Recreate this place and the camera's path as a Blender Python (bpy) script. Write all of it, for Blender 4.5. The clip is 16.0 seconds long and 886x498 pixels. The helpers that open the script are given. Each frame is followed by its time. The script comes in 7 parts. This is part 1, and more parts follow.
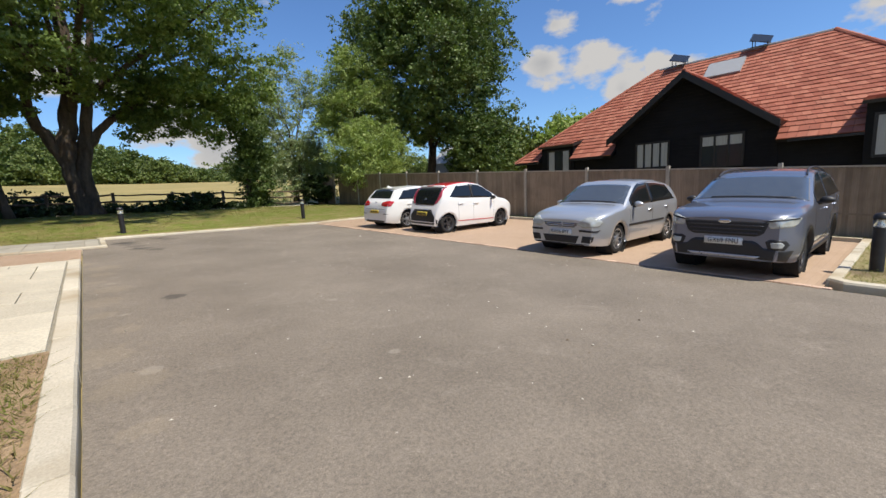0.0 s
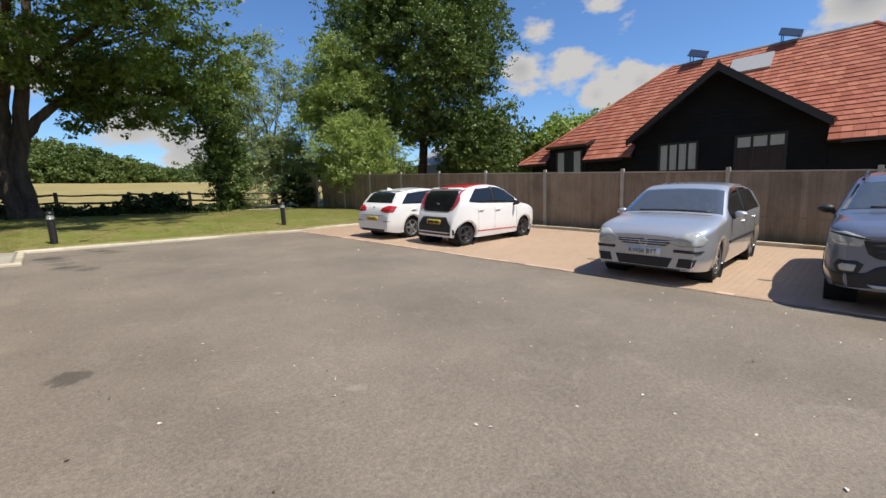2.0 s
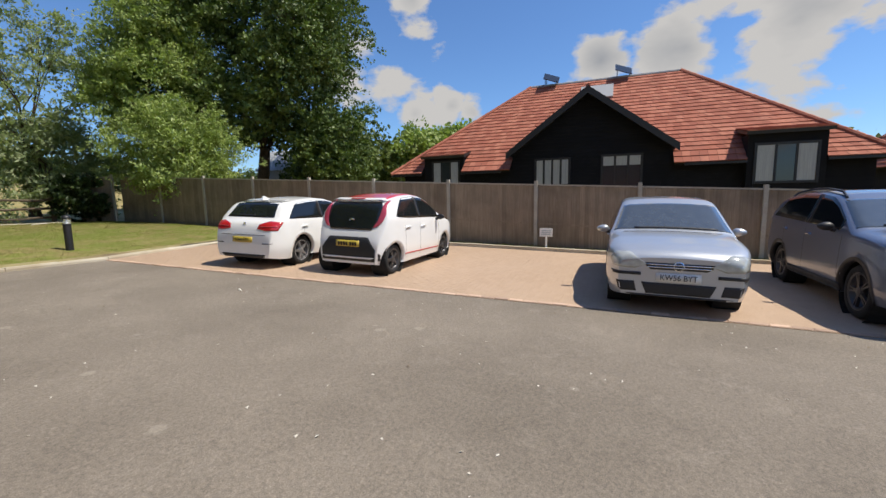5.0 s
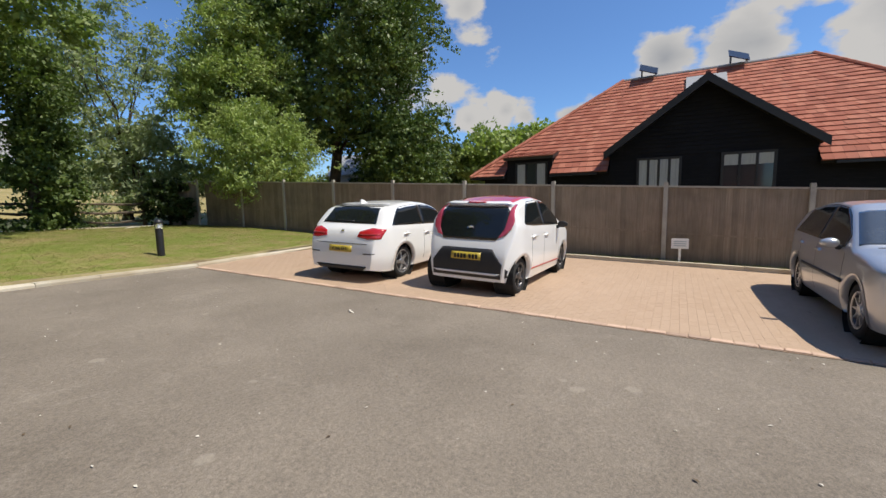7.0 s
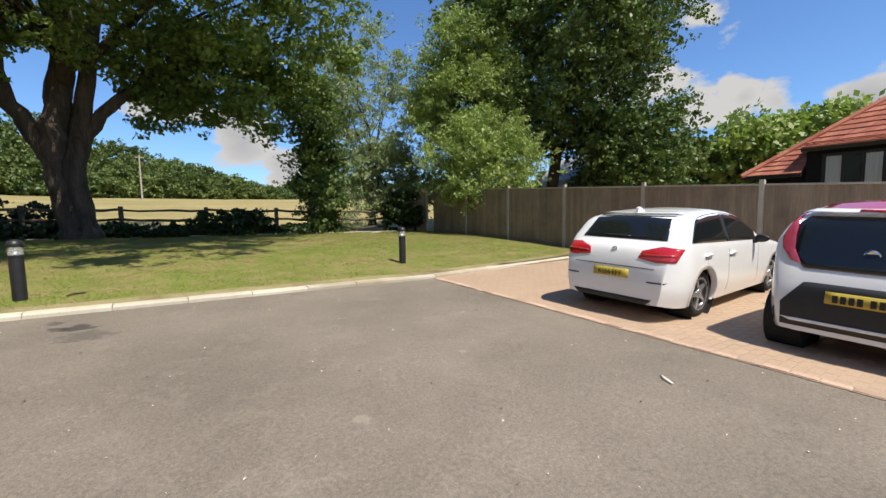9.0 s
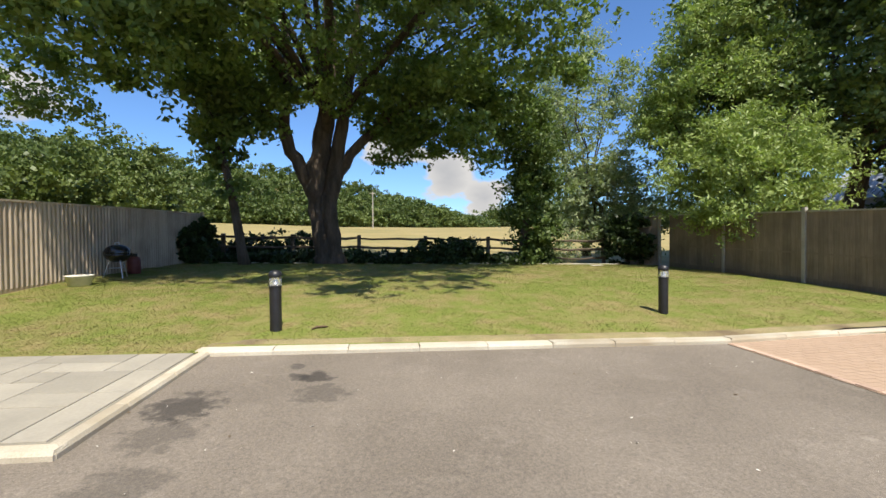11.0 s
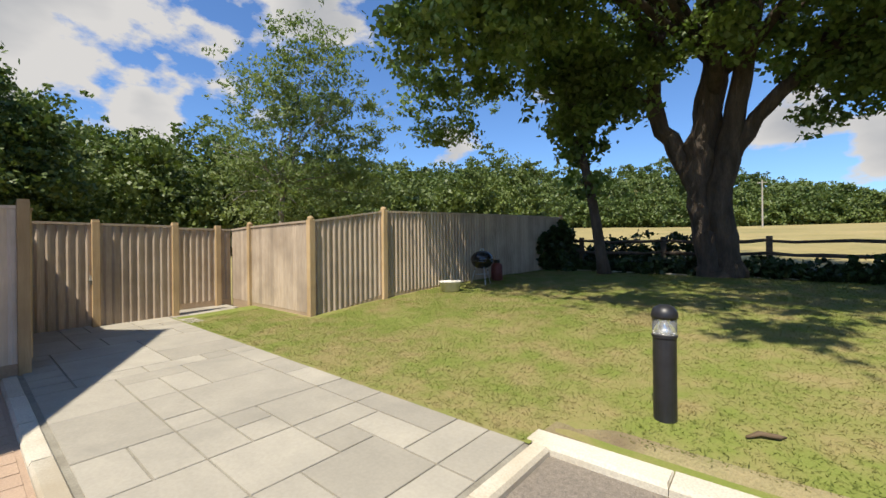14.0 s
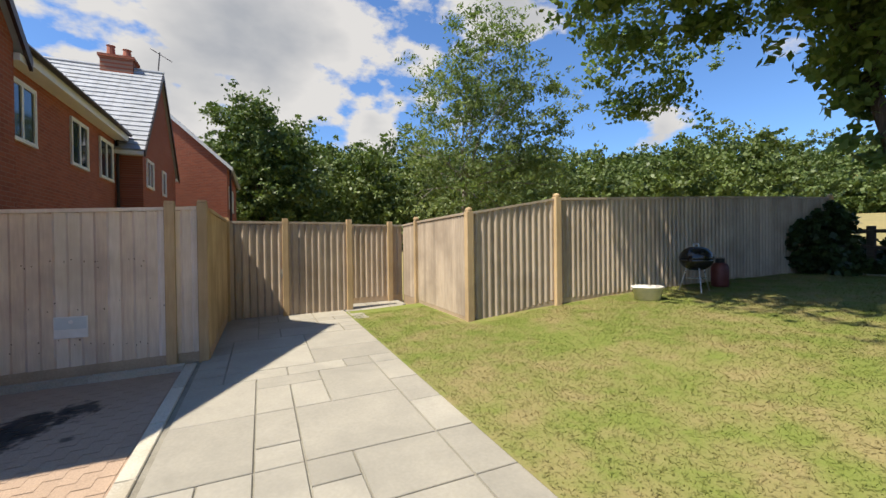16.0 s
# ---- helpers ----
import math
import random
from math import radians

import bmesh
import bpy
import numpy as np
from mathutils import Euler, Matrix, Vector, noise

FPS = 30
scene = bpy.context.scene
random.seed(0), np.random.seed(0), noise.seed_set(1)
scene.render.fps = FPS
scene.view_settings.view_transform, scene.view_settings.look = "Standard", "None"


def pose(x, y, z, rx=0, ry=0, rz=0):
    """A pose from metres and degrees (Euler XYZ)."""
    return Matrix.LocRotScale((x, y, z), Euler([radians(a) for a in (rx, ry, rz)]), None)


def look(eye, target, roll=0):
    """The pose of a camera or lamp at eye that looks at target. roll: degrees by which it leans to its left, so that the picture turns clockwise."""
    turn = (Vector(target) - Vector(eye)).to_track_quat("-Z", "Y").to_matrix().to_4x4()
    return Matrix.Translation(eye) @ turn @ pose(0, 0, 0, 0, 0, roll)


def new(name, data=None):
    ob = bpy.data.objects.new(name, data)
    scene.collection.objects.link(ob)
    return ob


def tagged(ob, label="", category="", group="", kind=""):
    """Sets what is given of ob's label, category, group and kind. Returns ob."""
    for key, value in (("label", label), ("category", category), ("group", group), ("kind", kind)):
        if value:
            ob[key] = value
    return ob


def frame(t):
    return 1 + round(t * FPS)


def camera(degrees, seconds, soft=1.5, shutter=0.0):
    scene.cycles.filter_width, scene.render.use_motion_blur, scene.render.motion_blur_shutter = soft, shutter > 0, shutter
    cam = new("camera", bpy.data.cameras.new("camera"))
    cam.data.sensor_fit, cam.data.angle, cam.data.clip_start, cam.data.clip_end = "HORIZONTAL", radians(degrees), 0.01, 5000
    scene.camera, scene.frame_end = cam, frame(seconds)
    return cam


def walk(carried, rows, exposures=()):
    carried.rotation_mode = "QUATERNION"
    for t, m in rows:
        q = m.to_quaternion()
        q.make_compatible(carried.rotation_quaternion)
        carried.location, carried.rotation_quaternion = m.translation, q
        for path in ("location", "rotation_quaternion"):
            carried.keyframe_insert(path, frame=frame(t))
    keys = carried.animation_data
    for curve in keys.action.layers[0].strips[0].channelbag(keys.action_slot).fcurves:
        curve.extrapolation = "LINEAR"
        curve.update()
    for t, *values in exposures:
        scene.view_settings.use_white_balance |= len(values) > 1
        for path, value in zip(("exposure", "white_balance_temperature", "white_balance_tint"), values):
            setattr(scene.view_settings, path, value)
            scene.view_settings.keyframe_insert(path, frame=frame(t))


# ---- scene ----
cam = camera(94.3, 16.0)
METRES, EYE, TILT, LEAN, TURN = 16.7, 1.5, 0.0, 0.0, -40.6
ROWS = [
    (0.0, 0.0, 0.0, 0.0, -0.39, -8.41, 2.65),
    (0.5, -0.0087, 0.0407, -0.0, 2.33, -8.87, 3.11),
    (1.0, -0.0244, 0.0766, 0.0016, 3.48, -9.1, 3.25),
    (1.5, -0.0395, 0.1144, 0.0017, 0.81, -8.59, 2.53),
    (2.0, -0.0604, 0.148, 0.0025, -3.36, -8.13, 2.09),
    (2.5, -0.0783, 0.1813, 0.0021, -8.6, -7.8, 2.14),
    (3.0, -0.0963, 0.2138, 0.0029, -14.43, -7.37, 2.15),
    (3.5, -0.1138, 0.2452, 0.0041, -20.56, -7.08, 2.11),
    (6.0, -0.1784, 0.3833, 0.0059, -27.44, -7.31, 0.99),
    (6.5, -0.1874, 0.4133, 0.0048, -23.93, -6.78, 1.05),
    (7.0, -0.1962, 0.4389, 0.0055, -19.79, -6.42, 1.02),
    (7.5, -0.2073, 0.466, 0.0064, -14.76, -6.24, 1.02),
    (8.0, -0.2174, 0.4956, 0.0061, -8.43, -6.18, 1.1),
    (8.5, -0.2309, 0.5242, 0.0058, -0.85, -5.88, 1.13),
    (9.0, -0.2478, 0.5516, 0.0088, 7.27, -5.02, 0.98),
    (9.5, -0.269, 0.5762, 0.0091, 15.29, -3.79, 0.71),
    (10.0, -0.2939, 0.5982, 0.0134, 22.83, -2.33, 0.44),
    (12.5, -0.4093, 0.6925, 0.0159, 49.79, 0.1, 1.15),
    (13.0, -0.4368, 0.7076, 0.0147, 58.61, -0.01, 1.19),
    (13.5, -0.4634, 0.7193, 0.0173, 69.3, -0.06, 1.03),
    (14.0, -0.4918, 0.7257, 0.0194, 80.6, 0.0, 0.59),
    (14.5, -0.5131, 0.7318, 0.0196, 90.77, -0.17, 0.22),
    (15.0, -0.5329, 0.7383, 0.0198, 97.9, -0.56, 0.21),
    (15.5, -0.5561, 0.7421, 0.0213, 102.83, -0.62, 0.41),
    (16.0, -0.575, 0.7477, 0.0207, 106.82, -0.5, 0.73),
]
walk(cam, [(t, pose(0, 0, EYE, TILT, LEAN, TURN) @ pose(METRES * x, METRES * y, METRES * z, 90 + pitch, roll, yaw)) for t, x, y, z, yaw, pitch, roll in ROWS],
     [(0.0, 0.56), (7.0, 0.5), (9.0, 0.68), (10.0, 0.86), (12.5, 0.84), (14.5, 0.78), (16.0, 0.90)])

# ---- light ----
SUN = Vector((0.13, -0.56, 1.0)).normalized()
sun = new("sun", bpy.data.lights.new("sun", "SUN"))
sun.data.energy, sun.data.angle, sun.data.color = 4.2, radians(0.53), (1.0, 0.925, 0.79)
sun.matrix_basis = look(SUN * 80, (0, 0, 0))

world = bpy.data.worlds.new("world")
scene.world = world
world.use_nodes = True


def way(yaw, elev):
    """A direction from its turn to the left of +y and its height, in degrees."""
    a, e = radians(yaw), radians(elev)
    return Vector((-math.sin(a) * math.cos(e), math.cos(a) * math.cos(e), math.sin(e)))


# banks of summer cloud: direction, reach, weight
CLOUDS = [(way(-56, 19), 0.09, 1.0), (way(-55, 15), 0.10, 1.0), (way(-60, 14), 0.10, 0.95), (way(-64, 11), 0.08, 0.9), (way(-69, 12), 0.07, 0.8), (way(-64, 24), 0.09, 0.95), (way(-72, 11), 0.08, 0.85), (way(-78, 10), 0.09, 0.85),
          (way(-88, 16), 0.10, 0.95), (way(-97, 16), 0.16, 0.95), (way(-107, 17), 0.24, 1.0), (way(92, 27), 0.46, 1.25), (way(76, 17), 0.12, 1.05), (way(58, 30), 0.17, 1.05), (way(108, 14), 0.22, 1.0),
          (way(38, 14), 0.12, 0.9), (way(-1, 12), 0.12, 0.9), (way(-8, 9), 0.13, 0.9), (way(-13, 6), 0.14, 0.9), (way(170, 35), 0.5, 1.0)]


def sky_nodes(nt):
    N, L = nt.nodes, nt.links

    def math_node(op, a, b):
        n = N.new("ShaderNodeMath")
        n.operation = op
        for k, v in ((0, a), (1, b)):
            if isinstance(v, (int, float)):
                n.inputs[k].default_value = v
            else:
                L.new(v, n.inputs[k])
        return n.outputs[0]
    bg = N["Background"]
    sky = N.new("ShaderNodeTexSky")
    sky.sky_type, sky.sun_disc = "NISHITA", False
    sky.sun_elevation = math.asin(SUN.z)
    sky.sun_rotation = math.atan2(SUN.x, SUN.y)
    sky.air_density, sky.dust_density, sky.ozone_density = 1.0, 0.3, 3.0
    tc = N.new("ShaderNodeTexCoord")
    best = None
    for c, r, k in CLOUDS:
        d = N.new("ShaderNodeVectorMath")
        d.operation = "DISTANCE"
        L.new(tc.outputs["Generated"], d.inputs[0])
        d.inputs[1].default_value = c
        m = N.new("ShaderNodeMapRange")
        m.inputs["From Min"].default_value, m.inputs["From Max"].default_value = r, 0.0
        m.inputs["To Min"].default_value, m.inputs["To Max"].default_value = 0.0, k
        L.new(d.outputs["Value"], m.inputs["Value"])
        best = m.outputs[0] if best is None else math_node("MAXIMUM", best, m.outputs[0])
    puff, fine = N.new("ShaderNodeTexNoise"), N.new("ShaderNodeTexNoise")
    flat = N.new("ShaderNodeMapping")
    flat.inputs["Scale"].default_value = (1.0, 1.0, 1.9)
    L.new(tc.outputs["Generated"], flat.inputs[0])
    puff.inputs["Scale"].default_value, puff.inputs["Detail"].default_value, puff.inputs["Roughness"].default_value = 6.5, 9.0, 0.55
    fine.inputs["Scale"].default_value, fine.inputs["Detail"].default_value = 3.2, 5.0
    L.new(flat.outputs[0], puff.inputs["Vector"])
    L.new(flat.outputs[0], fine.inputs["Vector"])
    body = math_node("ADD", math_node("MULTIPLY", best, 0.62), math_node("MULTIPLY", math_node("SUBTRACT", puff.outputs[0], 0.5), 1.5))
    cover = N.new("ShaderNodeValToRGB")
    cover.color_ramp.elements[0].position, cover.color_ramp.elements[1].position = 0.25, 0.38
    L.new(body, cover.inputs[0])
    # grey undersides where a bank is thick
    deep = math_node("ADD", math_node("MULTIPLY", best, 0.7), math_node("MULTIPLY", math_node("SUBTRACT", fine.outputs[0], 0.5), 1.6))
    tone = N.new("ShaderNodeValToRGB")
    tone.color_ramp.elements[0].position, tone.color_ramp.elements[1].position = 0.42, 0.86
    tone.color_ramp.elements[0].color = (4.2, 4.1, 4.0, 1)
    tone.color_ramp.elements[1].color = (2.4, 2.5, 2.7, 1)
    L.new(deep, tone.inputs[0])
    mix = N.new("ShaderNodeMixRGB")
    L.new(cover.outputs[0], mix.inputs[0])
    deep_blue = N.new("ShaderNodeMixRGB")
    deep_blue.blend_type = "MULTIPLY"
    deep_blue.inputs[0].default_value = 1.0
    deep_blue.inputs[2].default_value = (0.66, 0.86, 1.1, 1)
    L.new(sky.outputs[0], deep_blue.inputs[1])
    L.new(deep_blue.outputs[0], mix.inputs[1])
    L.new(tone.outputs[0], mix.inputs[2])
    L.new(mix.outputs[0], bg.inputs["Color"])
    bg.inputs["Strength"].default_value = 0.097


sky_nodes(world.node_tree)


# ---- materials ----
class Mat:
    """Small builder for node materials."""

    def __init__(self, name, rough=0.6, metal=0.0, spec=0.5):
        self.m = bpy.data.materials.new(name)
        self.m.use_nodes = True
        self.N, self.L = self.m.node_tree.nodes, self.m.node_tree.links
        self.b = self.N["Principled BSDF"]
        self.b.inputs["Roughness"].default_value = rough
        self.b.inputs["Metallic"].default_value = metal
        self.b.inputs["Specular IOR Level"].default_value = spec
        self.tc = self.N.new("ShaderNodeTexCoord")
        self.h = None

    def noise(self, scale, detail=3.0, rough=0.55, stretch=None, world=True, distort=0.0):
        n = self.N.new("ShaderNodeTexNoise")
        n.inputs["Scale"].default_value, n.inputs["Detail"].default_value = scale, detail
        n.inputs["Roughness"].default_value, n.inputs["Distortion"].default_value = rough, distort
        if world:
            g = self.N.new("ShaderNodeNewGeometry")
            src = g.outputs["Position"]
        else:
            src = self.tc.outputs["Object"]
        if stretch:
            mp = self.N.new("ShaderNodeMapping")
            mp.inputs["Scale"].default_value = stretch
            self.L.new(src, mp.inputs[0])
            src = mp.outputs[0]
        self.L.new(src, n.inputs["Vector"])
        return n.outputs[0]

    def ramp(self, fac, stops):
        r = self.N.new("ShaderNodeValToRGB")
        els = r.color_ramp.elements
        while len(els) < len(stops):
            els.new(0.5)
        for e, (p, c) in zip(els, stops):
            e.position = p
            e.color = (*c, 1) if len(c) == 3 else c
        self.L.new(fac, r.inputs[0])
        return r.outputs[0]

    def mix(self, fac, a, b, mode="MIX"):
        x = self.N.new("ShaderNodeMixRGB")
        x.blend_type = mode
        for k, v in ((0, fac), (1, a), (2, b)):
            if isinstance(v, (int, float)):
                x.inputs[k].default_value = v
            elif isinstance(v, tuple):
                x.inputs[k].default_value = (*v, 1)
            else:
                self.L.new(v, x.inputs[k])
        return x.outputs[0]

    def value(self, src, lo, hi, a, b):
        r = self.N.new("ShaderNodeMapRange")
        r.inputs["From Min"].default_value, r.inputs["From Max"].default_value = lo, hi
        r.inputs["To Min"].default_value, r.inputs["To Max"].default_value = a, b
        self.L.new(src, r.inputs["Value"])
        return r.outputs[0]

    def spot(self, c, r, amount):
        """A ragged spot round a place, as a mask."""
        g = self.N.new("ShaderNodeNewGeometry")
        d = self.N.new("ShaderNodeVectorMath")
        d.operation = "DISTANCE"
        self.L.new(g.outputs["Position"], d.inputs[0])
        d.inputs[1].default_value = c
        a = self.N.new("ShaderNodeMath")
        a.operation = "MULTIPLY_ADD"
        self.L.new(self.noise(7.0, 4, 0.6), a.inputs[0])
        a.inputs[1].default_value = r * 2.2
        self.L.new(d.outputs["Value"], a.inputs[2])
        return self.value(a.outputs[0], r * 1.75, r * 2.15, amount, 0.0)

    def island(self):
        return self.N.new("ShaderNodeNewGeometry").outputs["Random Per Island"]

    def each(self):
        return self.N.new("ShaderNodeObjectInfo").outputs["Random"]

    def color(self, c):
        if isinstance(c, tuple):
            self.b.inputs["Base Color"].default_value = (*c, 1)
        else:
            self.L.new(c, self.b.inputs["Base Color"])
        return self

    def rough(self, src):
        self.L.new(src, self.b.inputs["Roughness"])
        return self

    def bump(self, src, strength=0.3, dist=0.01):
        n = self.N.new("ShaderNodeBump")
        n.inputs["Strength"].default_value, n.inputs["Distance"].default_value = strength, dist
        self.L.new(src, n.inputs["Height"])
        if self.h:
            self.L.new(self.h, n.inputs["Normal"])
        self.h = n.outputs[0]
        self.L.new(self.h, self.b.inputs["Normal"])
        return self


def mottled(name, a, b, scale=3.0, fine=60.0, rough=0.8, bump=0.3, dist=0.004, c=None, vary=0.0, world=True, stretch=None):
    """A surface of two colours mixed at a coarse scale, with fine grain and relief."""
    k = Mat(name, rough, spec=0.3)
    coarse, grain = k.noise(scale, 4, world=world, stretch=stretch), k.noise(fine, 3, world=world, stretch=stretch)
    col = k.ramp(coarse, [(0.32, a), (0.68, b)])
    col = k.mix(0.35, col, k.ramp(grain, [(0.3, (0.3, 0.3, 0.3)), (0.7, (0.75, 0.75, 0.75))]), "OVERLAY")
    if c:
        col = k.mix(k.ramp(k.noise(scale * 0.37, 3, world=world), [(0.5, (0, 0, 0)), (0.66, (1, 1, 1))]), col, c)
    if vary:
        col = k.mix(vary, col, k.ramp(k.each(), [(0, (0.2, 0.2, 0.2)), (1, (0.8, 0.8, 0.8))]), "OVERLAY")
    k.color(col).bump(grain, bump, dist)
    return k.m


def plain(name, c, rough=0.5, metal=0.0, dirt=0.12, spec=0.5, coat=0.0):
    """A smooth made surface with a little unevenness and dust."""
    k = Mat(name, rough, metal, spec)
    n = k.noise(9.0, 4, world=False)
    k.color(k.mix(dirt, c, k.ramp(n, [(0.35, tuple(x * 0.55 for x in c)), (0.7, tuple(min(1, x * 1.15 + 0.02) for x in c))])))
    k.rough(k.value(k.noise(25.0, 2, world=False), 0.3, 0.7, max(0.02, rough - 0.05), min(1, rough + 0.08)))
    k.b.inputs["Coat Weight"].default_value = coat
    k.b.inputs["Coat Roughness"].default_value = 0.04
    return k.m


def leafy(name, dark, mid, light, thin=0.35, spread=0.5):
    k = Mat(name, 0.5, spec=0.35)
    col = k.ramp(k.island(), [(0.0, dark), (0.5, mid), (1.0, light)])
    col = k.mix(0.5, col, k.ramp(k.noise(spread, 3), [(0.35, dark), (0.65, light)]))
    k.color(col)
    tr = k.N.new("ShaderNodeBsdfTranslucent")
    k.L.new(k.mix(1.0, col, (0.85, 1.0, 0.5), "MULTIPLY"), tr.inputs[0])
    ms = k.N.new("ShaderNodeMixShader")
    ms.inputs[0].default_value = thin
    k.L.new(k.b.outputs[0], ms.inputs[1])
    k.L.new(tr.outputs[0], ms.inputs[2])
    k.L.new(ms.outputs[0], k.N["Material Output"].inputs[0])
    return k.m


def timber(name, a, b, grain=(14, 14, 1.2), rough=0.8, vary=0.5):
    k = Mat(name, rough, spec=0.2)
    g = k.noise(3.0, 5, 0.6, stretch=grain)
    col = k.ramp(g, [(0.3, a), (0.7, b)])
    col = k.mix(k.ramp(k.noise(1.1, 4), [(0.45, (0, 0, 0)), (0.7, (0.6, 0.6, 0.6))]), col, tuple(x * 0.62 for x in a))
    tone = k.ramp(k.each(), [(0, (0.28, 0.28, 0.28)), (1, (0.72, 0.72, 0.72))])
    col = k.mix(vary, col, tone, "OVERLAY")
    k.color(col).bump(g, 0.35, 0.006)
    return k.m


# ---- mesh helpers ----
def mesh_of(name, verts, faces, mat=None, smooth=False):
    me = bpy.data.meshes.new(name)
    me.from_pydata([tuple(v) for v in verts], [], [tuple(f) for f in faces])
    if mat:
        me.materials.append(mat)
    if smooth:
        me.polygons.foreach_set("use_smooth", [True] * len(me.polygons))
    me.update()
    return me


def fast_mesh(name, verts, n, mat):
    """Separate n-cornered faces from an array (faces, n, 3)."""
    f = len(verts)
    me = bpy.data.meshes.new(name)
    me.vertices.add(f * n)
    me.vertices.foreach_set("co", np.asarray(verts, dtype=np.float32).ravel())
    me.loops.add(f * n)
    me.loops.foreach_set("vertex_index", np.arange(f * n, dtype=np.int32))
    me.polygons.add(f)
    me.polygons.foreach_set("loop_start", np.arange(0, f * n, n, dtype=np.int32))
    me.materials.append(mat)
    me.update(calc_edges=True)
    return me


def thing(name, m=None, label="", category="", group="", kind=""):
    ob = new(name)
    ob.empty_display_size = 0.2
    if m:
        ob.matrix_basis = m
    return tagged(ob, label, category, group, kind)


def part(name, bm, mat, parent=None, label="", smooth=False, at=None):
    """Links a bmesh, or a mesh, as one object under a thing or a part."""
    if isinstance(bm, bmesh.types.BMesh):
        me = bpy.data.meshes.new(name)
        bmesh.ops.recalc_face_normals(bm, faces=bm.faces)
        bm.to_mesh(me)
        bm.free()
    else:
        me = bm
    if mat and not me.materials:
        me.materials.append(mat)
    if smooth:
        me.polygons.foreach_set("use_smooth", [True] * len(me.polygons))
    ob = new(name, me)
    if parent:
        ob.parent = parent
    if at:
        ob.matrix_basis = at
    if label:
        tagged(ob, label)
    return ob


def setting(name, bm, mat, label, category, smooth=False):
    return tagged(part(name, bm, mat, None, "", smooth), label, category, "", "structure")


def box(bm, x0, x1, y0, y1, z0, z1, bev=0.0, m=None):
    vs = [bm.verts.new((x, y, z)) for x in (x0, x1) for y in (y0, y1) for z in (z0, z1)]
    fs = [bm.faces.new([vs[i] for i in q]) for q in ((0, 1, 3, 2), (4, 6, 7, 5), (0, 4, 5, 1), (2, 3, 7, 6), (0, 2, 6, 4), (1, 5, 7, 3))]
    if bev:
        es = list({e for f in fs for e in f.edges})
        r = bmesh.ops.bevel(bm, geom=es, offset=bev, segments=1, affect="EDGES", profile=0.5)
        vs = list({v for f in r["faces"] for v in f.verts} | {v for v in vs if v.is_valid})
    if m:
        for v in vs:
            v.co = m @ v.co
    return vs


def boxes(*args, bev=0.0):
    bm = bmesh.new()
    for a in args:
        box(bm, *a, bev=bev)
    return bm


def prism(bm, poly, lo, hi, axis=2):
    """A solid from a polygon (pairs) pushed from lo to hi along an axis."""
    def put(p, h):
        q = [p[0], p[1]]
        q.insert(axis, h)
        return bm.verts.new(q)
    a, b = [put(p, lo) for p in poly], [put(p, hi) for p in poly]
    n = len(poly)
    bm.faces.new(a[::-1])
    bm.faces.new(b)
    for i in range(n):
        bm.faces.new((a[i], a[(i + 1) % n], b[(i + 1) % n], b[i]))
    return a + b


def lathe(bm, prof, seg=24, m=None, caps=True):
    """A turned solid round z from (radius, height) pairs."""
    rings = []
    for r, z in prof:
        rings.append([bm.verts.new((r * math.cos(2 * math.pi * i / seg), r * math.sin(2 * math.pi * i / seg), z)) for i in range(seg)])
    for a, b in zip(rings, rings[1:]):
        for i in range(seg):
            bm.faces.new((a[i], a[(i + 1) % seg], b[(i + 1) % seg], b[i]))
    if caps and prof[0][0] > 1e-4:
        bm.faces.new(rings[0][::-1])
    if caps and prof[-1][0] > 1e-4:
        bm.faces.new(rings[-1])
    vs = [v for r in rings for v in r]
    if m:
        for v in vs:
            v.co = m @ v.co
    return vs


def tube(bm, pts, radii, seg=8):
    """A tapered tube along points."""
    pts = [Vector(p) for p in pts]
    if not hasattr(radii, "__len__"):
        radii = [radii] * len(pts)
    rings = []
    for i, p in enumerate(pts):
        d = (pts[min(i + 1, len(pts) - 1)] - pts[max(i - 1, 0)]).normalized()
        a = d.orthogonal().normalized() if i == 0 else (a - d * a.dot(d)).normalized()
        b = d.cross(a)
        rings.append([bm.verts.new(p + radii[i] * (a * math.cos(2 * math.pi * k / seg) + b * math.sin(2 * math.pi * k / seg))) for k in range(seg)])
    for r, s in zip(rings, rings[1:]):
        for k in range(seg):
            bm.faces.new((r[k], r[(k + 1) % seg], s[(k + 1) % seg], s[k]))
    bm.faces.new(rings[0][::-1])
    bm.faces.new(rings[-1])


# ---- the lie of the land ----
KERB_Y, BAY_X, FENCE_X = 17.62, 7.62, 13.85


def plane_z(x, y):
    return -0.02 * x + 0.02 * y


def land(x, y):
    """Height of the walked ground: a tilted yard, level bays, a lawn that climbs to the field."""
    xs = min(x, BAY_X)
    z = plane_z(xs, y)
    if x > BAY_X:
        z += (min(x, 16) - BAY_X) / 5.6 * (-0.01 + 0.008 * (min(y, KERB_Y) - 5.7))
    if y > KERB_Y:
        z0 = z - 0.02 * (y - KERB_Y) + 0.06
        z1 = 0.96 - 0.017 * x
        t = min(1, (y - KERB_Y) / 10.7)
        z = z0 + (z1 - z0) * (1 - (1 - t) ** 2.0)
    return z

